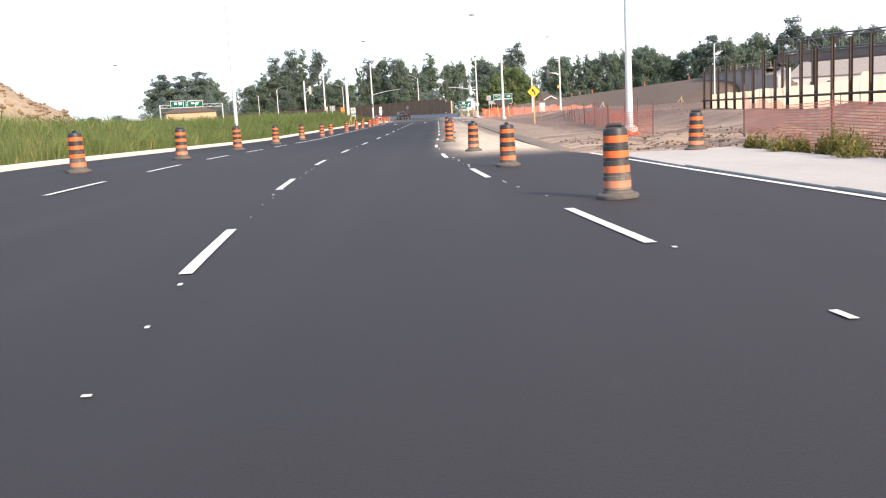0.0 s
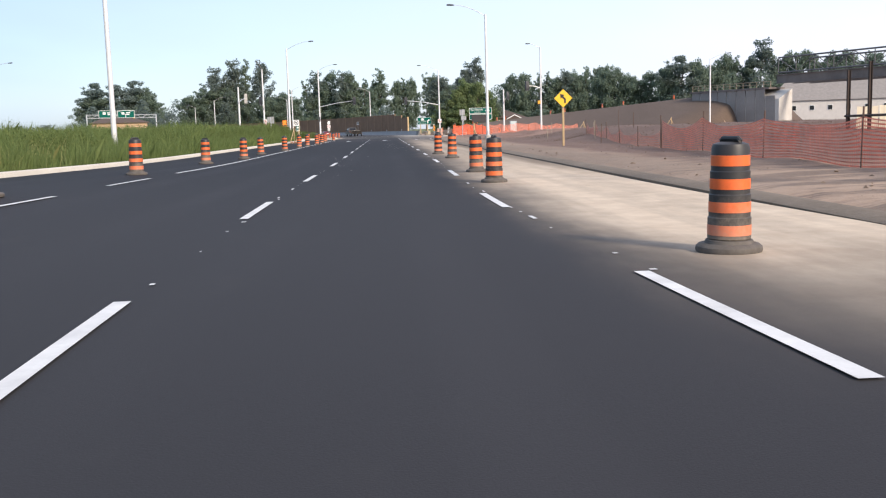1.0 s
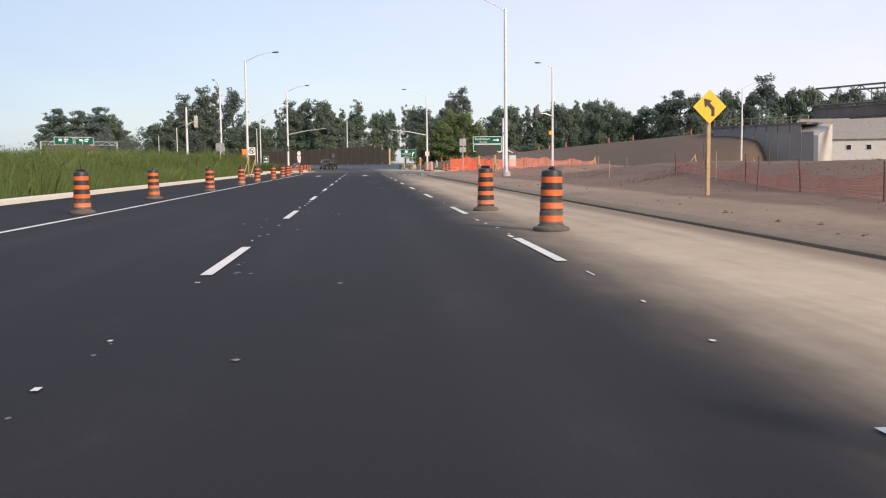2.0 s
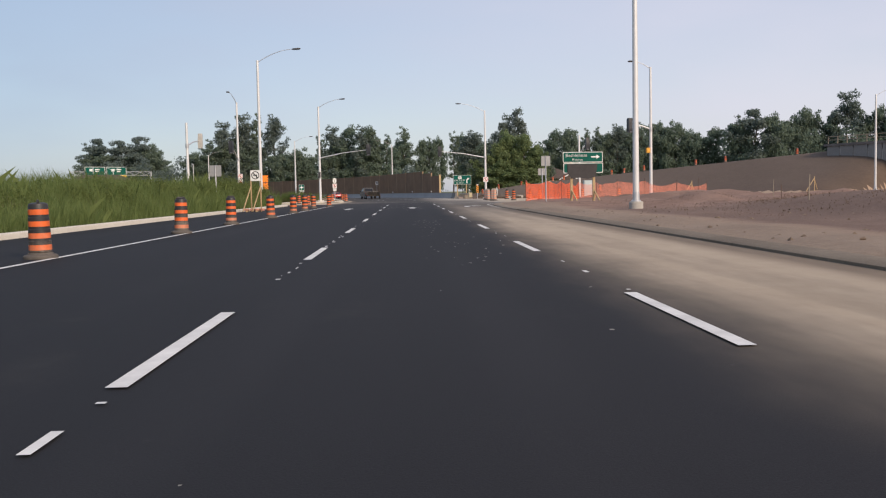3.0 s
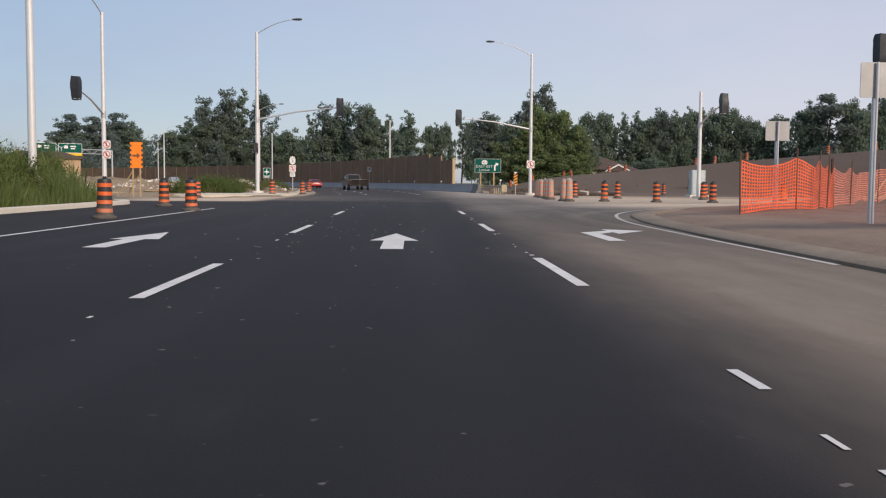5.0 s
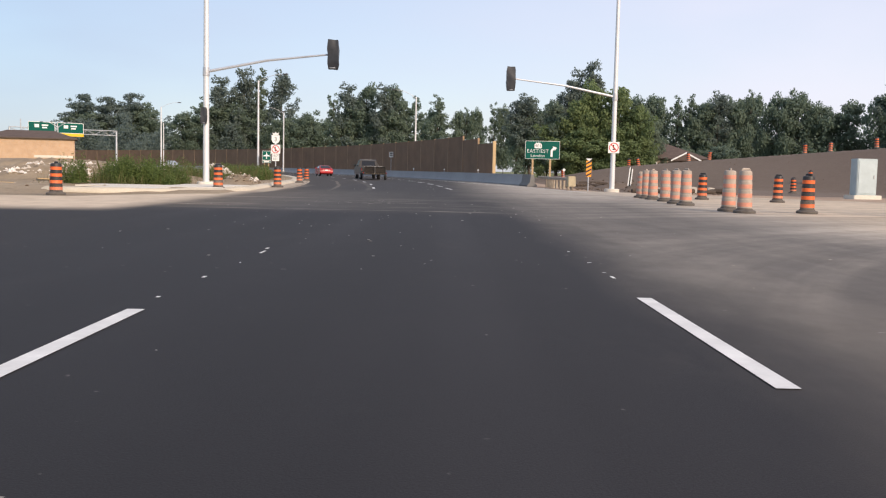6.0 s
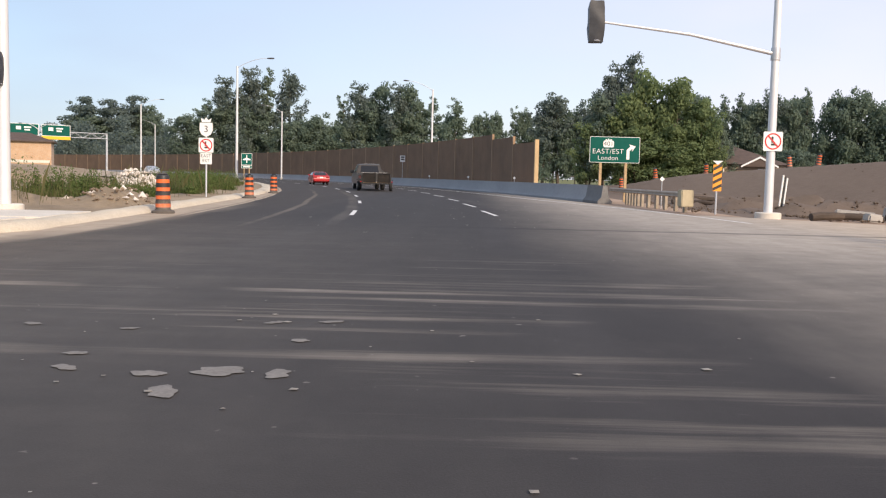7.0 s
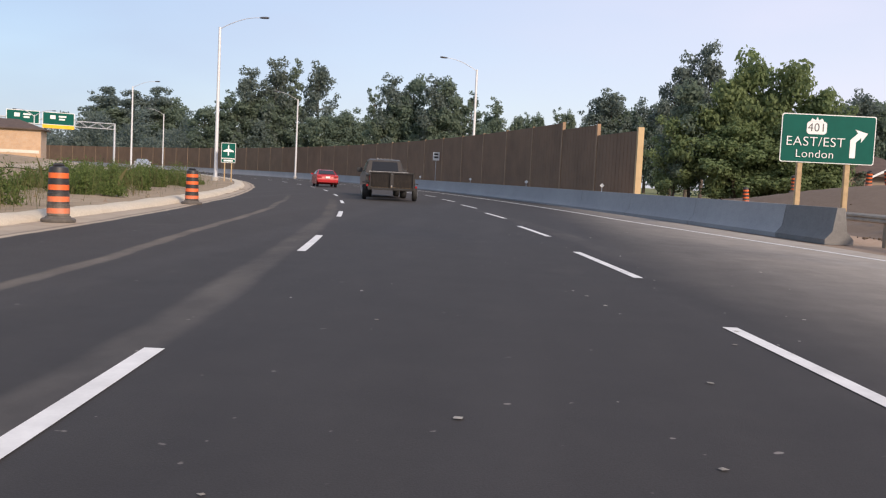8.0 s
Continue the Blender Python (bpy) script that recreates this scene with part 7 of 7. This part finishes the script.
# ---- paving ----
def slab_field(parent_name, label, rects, z, material, cat="paving", gap=0.03):
    e = thing(parent_name, label, cat, kind="structure")
    for x, y, sx, sy, rz in rects:
        bm = B()
        box(bm, (x, y, z + bank(y, 7) - 0.06 + rnd.uniform(-0.004, 0.004)), (sx - gap, sy - gap, 0.12), rz, bevel=0.012)
        part("slab", bm, material, e, smooth=0)
rects = []
for i in range(7):
    for j in range(1):
        s = -16 + i * 6.0
        x, y = road(s, 0)
        rz = math.degrees(math.atan2((EASE - s) / 340.0, 1.0))
        c = pose(x, y, 0, 0, 0, rz) @ Vector((7.45 + j * 3.2, 0, 0))
        rects.append((c.x, c.y, 3.2, 6.0, rz))
slab_field("concrete_apron", "pale worn concrete apron with open joints", rects, 0.035, CONCRETE)
rects = [(-11.3, 173.9, 2.6, 3.6, 0)] + [(-9.85, 177.2, 2.9, 3.0, 0), (-12.7, 177.2, 2.6, 3.0, 0), (-9.75, 180.3, 2.9, 3.0, 3)]
slab_field("island_paving", "pale concrete paving at the island nose", rects, 0.125, CONC_NEW)

# ---- grass and weeds ----
def blades(name, label, n, place, high, wide, material, lean=0.35, seed=1, cat="grass"):
    g = np.random.default_rng(seed)
    P = place(g, n)
    n = len(P)
    wave = np.array([0.75 + 0.75 * noise.noise((x * 0.35, y * 0.35, seed)) + 0.3 * noise.noise((x * 1.3, y * 1.3, seed)) for x, y, z in P]).clip(0.25, 1.4)
    a = g.random(n) * 2 * np.pi
    h = high * (0.35 + 0.85 * g.random(n) ** 1.5) * wave
    w = wide * (0.6 + 0.8 * g.random(n))
    ux, uy = np.cos(a) * w / 2, np.sin(a) * w / 2
    lx, ly = g.normal(size=n) * lean * h, g.normal(size=n) * lean * h
    v = np.empty((n, 5, 3))
    base = P - np.array([0, 0, 0.04])
    mid = P + np.stack([lx * 0.35, ly * 0.35, h * 0.6], 1)
    tip = P + np.stack([lx, ly, h], 1)
    off = np.stack([ux, uy, 0 * ux], 1)
    v[:, 0], v[:, 1], v[:, 2], v[:, 3], v[:, 4] = base - off, base + off, mid + off * 0.8, tip, mid - off * 0.8
    me = bpy.data.meshes.new(name)
    idx = np.arange(n * 5).reshape(-1, 5)
    me.from_pydata(v.reshape(-1, 3).tolist(), [], idx.tolist())
    me.materials.append(material)
    return solo(name, me, None, label, cat, kind="stuff")

def lift(x, y):
    return np.array([[a, b, height(a, b)] for a, b in zip(x, y)])

def median_strip(g, n):
    y = g.random(n) * 156 - 2
    e = g.random(n) ** 1.6 * 16
    x = -10.95 - e + np.maximum(0, 40 - y) ** 2 / 680.0
    keep = (y < 151) | (x < -12 - (y - 151) * 1.1)
    keep &= np.hypot((x + 33) / 1.2, (y - 64) / 1.2) > 10
    return lift(x[keep], y[keep])
blades("tall_grass", "tall green and yellow roadside grass on the median", 265000, median_strip, 1.0, 0.012, GRASS_M, 0.3, 1)
def median_edge(g, n):
    y = g.random(n) * 62 - 2
    x = -10.95 - g.random(n) ** 1.3 * 9 + np.maximum(0, 40 - y) ** 2 / 680.0
    keep = g.random(n) > (y - 30) / 32
    return lift(x[keep], y[keep])
blades("drying_grass", "yellowing grass tips along the start of the median", 45000, median_edge, 0.95, 0.012, leaf_material("drying_blades", (0.20, 0.22, 0.075), (0.42, 0.40, 0.17)), 0.3, 11)
def median_back(g, n):
    y = g.random(n) * 140 - 5
    x = -24 - g.random(n) * 34
    keep = np.hypot((x + 33) / 1.2, (y - 64) / 1.2) > 10
    return lift(x[keep], y[keep])
blades("rough_grass", "rough uneven grass over the median bank", 90000, median_back, 0.85, 0.03, GRASS_M, 0.35, 2)
def clumps(centres, spread):
    def f(g, n):
        out = []
        m = n // len(centres)
        for cx, cy, r in centres:
            x, y = cx + g.normal(size=m) * r * spread, cy + g.normal(size=m) * r * spread
            out.append(np.stack([x, y], 1))
        xy = np.concatenate(out)
        return lift(xy[:, 0], xy[:, 1])
    return f
rc = random.Random(9)
isl = [(rc.gauss(-13.3, 0.95), rc.uniform(179.5, 190), rc.uniform(0.7, 1.3)) for _ in range(26)]
isl += [(*road(v, -9.5 - rc.random() * 4.2), rc.uniform(0.6, 1.2)) for v in np.linspace(194, 240, 50)]
def bushes(name, label, centres, per, leaf, material, seed):
    """Low leafy weeds: small leaves in uneven domes."""
    g = np.random.default_rng(seed)
    out = []
    for cx, cy, r, h in centres:
        d = g.normal(size=(per, 3))
        d /= np.linalg.norm(d, axis=1)[:, None]
        d[:, 2] = np.abs(d[:, 2])
        c = d * (0.45 + 0.65 * g.random((per, 1))) * np.array([r, r, h])
        c[:, 2] *= 0.75 + 0.5 * g.random(per)
        c += np.array([cx, cy, max(0, height(cx, cy))])
        face = d + 0.9 * g.normal(size=(per, 3))
        face /= np.linalg.norm(face, axis=1)[:, None]
        u = np.cross(face, g.normal(size=(per, 3)) * np.array([1, 1, 0.4]))
        u /= np.linalg.norm(u, axis=1)[:, None]
        w = np.cross(face, u)
        s = leaf * (0.5 + g.random((per, 1)))
        out.append(np.stack([c - u * s, c + w * s * 0.32, c + u * s, c - w * s * 0.32], 1))
    v = np.concatenate(out).reshape(-1, 3)
    me = bpy.data.meshes.new(name)
    me.from_pydata(v.tolist(), [], np.arange(len(v)).reshape(-1, 4).tolist())
    me.materials.append(material)
    return solo(name, me, None, label, "weeds", kind="stuff")
ISLAND_LEAF = leaf_material("island_weed_leaves", (0.064, 0.112, 0.034), (0.168, 0.222, 0.070))
cl = []
for x, y, r in isl:
    if math.hypot(x + 9.8, (y - 188.0) * 0.8) < 2.6 or math.hypot(x + 15.0, (y - 204.6) * 0.6) < 2.0 or math.hypot(x + 12.8, y - 186.0) < 1.6:
        continue
    if y > 193 and math.hypot(x + RAD, y - BEND) - RAD > -9.2 + 0.8 * smooth(y, 205, 235):
        continue
    big = 1.6 if y < 193 else 1.35
    if y > 193 and abs((x + 0.7) * 34.3 + (y - 172.0) * 14.9) / 37.4 < 1.9 and y < 206:
        big = 0.55
    cl.append((x, y, r * 0.75, rc.uniform(0.5, 0.8) * big))
    for _ in range(3):
        cl.append((x + rc.gauss(0, 1) * r * 0.8, y + rc.gauss(0, 1) * r * 0.8, r * rc.uniform(0.2, 0.45), rc.uniform(0.25, 0.7) * big))
mb = []
for _ in range(320):
    y = rc.uniform(8, 145)
    x = -12.2 - 4.5 * rc.random() ** 1.5 + max(0, 40 - y) ** 2 / 680.0
    mb.append((x, y, rc.uniform(0.3, 0.9), rc.uniform(0.45, 1.0)))
for _ in range(60):
    y = rc.uniform(133, 152.5)
    mb.append((-11.7 - 2.4 * rc.random() - 0.9 * max(0, y - 150), y, rc.uniform(0.45, 0.85), rc.uniform(0.8, 1.35)))
bushes("median_weeds", "broad-leaved weeds among the median grass", mb, 300, 0.06, leaf_material("median_weed_leaves", (0.062, 0.105, 0.032), (0.175, 0.215, 0.070)), 8)
bushes("island_weeds", "bushy green weeds grown over the island", cl, 820, 0.050, ISLAND_LEAF, 3)
blades("island_stalks", "thin seeding stalks among the island weeds", 9000, clumps(isl, 0.75), 1.0, 0.010, WEED_M, 0.25, 6, "weeds")
site = [(9.6, 22.2, 0.5), (9.7, 20.8, 0.55), (9.9, 19.5, 0.6), (10.0, 18.2, 0.7), (10.4, 17.0, 0.8), (10.6, 15.8, 0.9), (11.0, 14.5, 0.9), (11.6, 16.6, 0.9)]
sw = [(x + rc.gauss(0, 0.3), y + rc.gauss(0, 0.4), r * rc.uniform(0.35, 0.7), rc.uniform(0.5, 1.0) * r) for x, y, r in site for _ in range(3)]
bushes("site_weeds", "yellow-green weeds beside the concrete apron", sw, 420, 0.05, leaf_material("site_weed_leaves", (0.10, 0.13, 0.035), (0.34, 0.27, 0.085)), 9)
dry = [(rc.uniform(11, 34), rc.uniform(50, 128), rc.uniform(0.6, 1.6)) for _ in range(90)]
blades("dry_scrub", "sparse dry reddish scrub on the bare field", 12000, clumps(dry, 1.3), 0.08, 0.02, leaf_material("dry_scrub_leaves", (0.12, 0.08, 0.058), (0.23, 0.16, 0.11)), 0.9, 5, "scrub")

# ---- rubble, clods and road grit ----
def chips(name, label, pts, size, material, flat=0.6, seed=1, cat="rubble"):
    """Broken lumps: jittered octahedra."""
    g = np.random.default_rng(seed)
    n = len(pts)
    base = np.array([[1, 0, 0], [0, 1, 0], [-1, 0, 0], [0, -1, 0], [0, 0, 1], [0, 0, -1]], float)
    fs = np.array([[0, 1, 4], [1, 2, 4], [2, 3, 4], [3, 0, 4], [1, 0, 5], [2, 1, 5], [3, 2, 5], [0, 3, 5]])
    v = base[None] * (0.6 + 0.8 * g.random((n, 6, 1)))
    s = size * (0.4 + 1.2 * g.random((n, 1, 1)) ** 2)
    a = g.random(n) * 6.28
    c, sn = np.cos(a)[:, None], np.sin(a)[:, None]
    x = v[:, :, 0] * c - v[:, :, 1] * sn
    y = v[:, :, 0] * sn + v[:, :, 1] * c
    v = np.stack([x, y, v[:, :, 2] * flat], 2) * s + np.asarray(pts)[:, None]
    me = bpy.data.meshes.new(name)
    me.from_pydata(v.reshape(-1, 3).tolist(), [], (fs[None] + (np.arange(n) * 6)[:, None, None]).reshape(-1, 3).tolist())
    me.materials.append(material)
    return solo(name, me, None, label, cat, kind="stuff")
g = np.random.default_rng(12)
pts = []
for cx, cy, r, hh, n in ((-15.6, 206.3, 1.15, 0.5, 420), (-14.2, 204.6, 0.9, 0.1, 70), (-9.55, 187.7, 1.4, 0.03, 26), (-22, 200, 3.2, 0.1, 160), (-19.6, 186.5, 2.3, 0.05, 240), (-24.5, 189.5, 2.6, 0.03, 70)):
    for _ in range(n):
        a, d = g.random() * 6.28, r * math.sqrt(g.random())
        x, y = cx + d * math.cos(a) * 1.3, cy + d * math.sin(a)
        pts.append((x, y, height(x, y) + hh * max(0, 1 - d / r) * (0.5 + 0.5 * g.random())))
RUBBLE = leaf_material("pale_rubble", (0.46, 0.42, 0.36), (0.86, 0.83, 0.78), 0.2)
chips("rubble_heap", "heap of pale broken concrete on the island", pts, 0.12, RUBBLE, 0.75, 1)
pts = []
for _ in range(1500):
    a, d = g.random() * 6.28, 11.5 * math.sqrt(g.random())
    x, y = -33 + 1.2 * d * math.cos(a), 64 + 1.2 * d * math.sin(a)
    pts.append((x, y, height(x, y)))
chips("spoil_lumps", "clods and stones on the spoil heap", pts, 0.26, leaf_material("spoil_lump", (0.22, 0.16, 0.11), (0.50, 0.40, 0.30)), 0.7, 2)
pts = []
for _ in range(500):
    x, y = 6.2 + 16 * g.random() ** 1.4, 24 + 100 * g.random()
    pts.append((x, y, height(x, y)))
for _ in range(500):
    x, y = 6.6 + 9 * g.random(), 23.5 + 14 * g.random()
    pts.append((x, y, height(x, y)))
for _ in range(1400):
    x, y = 6.4 + 7 * g.random(), 24.5 + 9.5 * g.random() ** 1.3
    if noise.noise((x * 0.5, y * 0.9, 3)) > -0.05:
        pts.append((x, y, height(x, y) + 0.03 * g.random()))
chips("site_clods", "clods and stones strewn over the site dirt", pts, 0.045, leaf_material("clod", (0.16, 0.12, 0.09), (0.40, 0.32, 0.25)), 0.6, 3)
pts = []
for _ in range(450):
    x, y = 10.5 + 52 * g.random(), 190 + 58 * g.random()
    if height(x, y) > 0.3 and math.hypot(x - 60, y - 190) > 14:
        pts.append((x, y, height(x, y)))
for _ in range(500):
    x, y = 11.2 + 6.0 * g.random() ** 1.5, 190.0 + 8 * g.random()
    pts.append((x, y, max(0, height(x, y))))
for _ in range(600):
    x, y = 8.6 + 6.0 * g.random(), 196.0 + 15 * g.random()
    pts.append((x, y, max(0, height(x, y))))
chips("bank_clods", "dark clods and stones on the ramp bank", pts, 0.055, leaf_material("bank_clod", (0.13, 0.095, 0.07), (0.27, 0.215, 0.165)), 0.7, 6)
pts = []
for _ in range(900):
    x, y = -40 + 29 * g.random(), 174 + 50 * g.random()
    if math.hypot(x + RAD, y - BEND) - RAD < -8:
        pts.append((x, y, height(x, y)))
for _ in range(150):
    a, d = g.random() * 6.28, 1.6 * math.sqrt(g.random())
    x, y = -9.55 + d * math.cos(a), 187.7 + d * math.sin(a) * 1.1
    pts.append((x, y, height(x, y) + 0.04))
chips("island_clods", "stones and clods on the bare island dirt", pts, 0.06, leaf_material("island_clod", (0.20, 0.15, 0.11), (0.55, 0.46, 0.36)), 0.7, 7)
pts = []
for cx, cy, sx, sy, n in ((0.9, 86, 0.5, 3, 50), (0.3, 99, 0.25, 3, 60), (-1.7, 60, 0.5, 6, 40), (-0.9, 133, 0.9, 4, 110), (0.2, 156, 2.6, 5, 120), (-2.6, 166, 2.6, 2.2, 45), (0.2, 190, 2.0, 7, 90), (-1.6, 110, 0.3, 12, 40)):
    for _ in range(n):
        pts.append((cx + g.normal() * sx, cy + g.normal() * sy, 0.008))
chips("road_grit", "scattered pale grit and flattened clay on the asphalt", pts, 0.02, leaf_material("grit", (0.34, 0.31, 0.27), (0.62, 0.59, 0.54)), 0.12, 4, "grit")
def clay_patch(i, cx, cy, r):
    bm = B()
    q = random.Random(i)
    n = 22
    c = bm.verts.new((0, 0, 0.009))
    o1, o2 = q.uniform(0, 6), q.uniform(0, 6)
    ring = []
    for k in range(n):
        rad = r * (0.85 + 0.18 * math.sin(2 * 6.283 * k / n + o1) + 0.12 * math.sin(5 * 6.283 * k / n + o2) + q.uniform(-0.05, 0.05))
        ring.append(bm.verts.new((math.cos(6.283 * k / n) * rad * 1.4, math.sin(6.283 * k / n) * rad, 0.004)))
    for k in range(n):
        bm.faces.new((c, ring[k], ring[(k + 1) % n]))
    solo("clay_patch", bm, plain_clay, "flattened patch of pale clay on the asphalt", "clay patch", pose(cx, cy, 0.002, 0, 0, q.uniform(0, 360)), "clay patches", kind="structure")
plain_clay = earth_material("tracked_clay", (0.14, 0.132, 0.12), (0.20, 0.188, 0.172), (0.27, 0.252, 0.23), 2.0, 0.01)
for i, (x, y, r) in enumerate([(-1.47, 166.1, 0.19), (-1.15, 166.07, 0.13), (-1.82, 166.0, 0.12), (-1.62, 165.6, 0.10), (-2.3, 166.1, 0.07), (-2.4, 166.5, 0.06), (-1.2, 167.1, 0.06), (-1.5, 167.8, 0.06), (-1.1, 167.9, 0.07), (-2.4, 167.4, 0.05), (-3.1, 167.5, 0.06)]):
    clay_patch(i, x - 0.1, y - 0.2, r * (0.66 if r > 0.1 else 0.95))

# ---- undergrowth at the foot of the woods ----
def thicket(name, label, line, n, high, material, seed):
    g = np.random.default_rng(seed)
    per = n // len(line)
    out = []
    for x, y, r, h in line:
        dx, dy = g.normal(size=per) * r, g.normal(size=per) * r * 0.6
        c = np.stack([x + dx, y + dy, h * (0.25 + 0.85 * np.exp(-(dx / r) ** 2 * 0.9)) * g.random(per) ** 0.6], 1)
        c[:, 2] += max(-0.06, height(x, y))
        u = g.normal(size=(per, 3)); u /= np.linalg.norm(u, axis=1)[:, None]
        w = np.cross(u, g.normal(size=(per, 3))); w /= np.linalg.norm(w, axis=1)[:, None]
        s = 0.6 * (0.6 + 0.8 * g.random((per, 1)))
        out.append(np.stack([c - u * s * 0.6, c + w * s * 0.4, c + u * s * 0.6, c - w * s * 0.4], 1))
    v = np.concatenate(out).reshape(-1, 3)
    me = bpy.data.meshes.new(name)
    me.from_pydata(v.tolist(), [], np.arange(len(v)).reshape(-1, 4).tolist())
    me.materials.append(material)
    solo(name, me, None, label, "undergrowth", kind="stuff")
rt = random.Random(31)
line = [(*seen_from(-1, 165, a, 310 + 40 * rt.random()), 4.5, rt.uniform(8, 17) if a < -9 else rt.uniform(6, 12)) for a in np.linspace(-24, 1, 40)]
thicket("wood_undergrowth", "dense dark undergrowth of the far wood", line, 64000, 8, LEAF_A, 1)
line = [(*seen_from(0, 110, a, 262 + 25 * rt.random()), 5.5, rt.uniform(11, 17)) for a in np.linspace(9, 57, 64)]
thicket("ramp_undergrowth", "dense green undergrowth beyond the ramp", line, 90000, 8, LEAF_B, 2)
line = [(*seen_from(0, 165, a, 450), 10, rt.uniform(4, 7)) for a in np.linspace(-56, -24, 26)]
thicket("median_undergrowth", "low distant green woodland edge", line, 22000, 6, LEAF_A, 3)
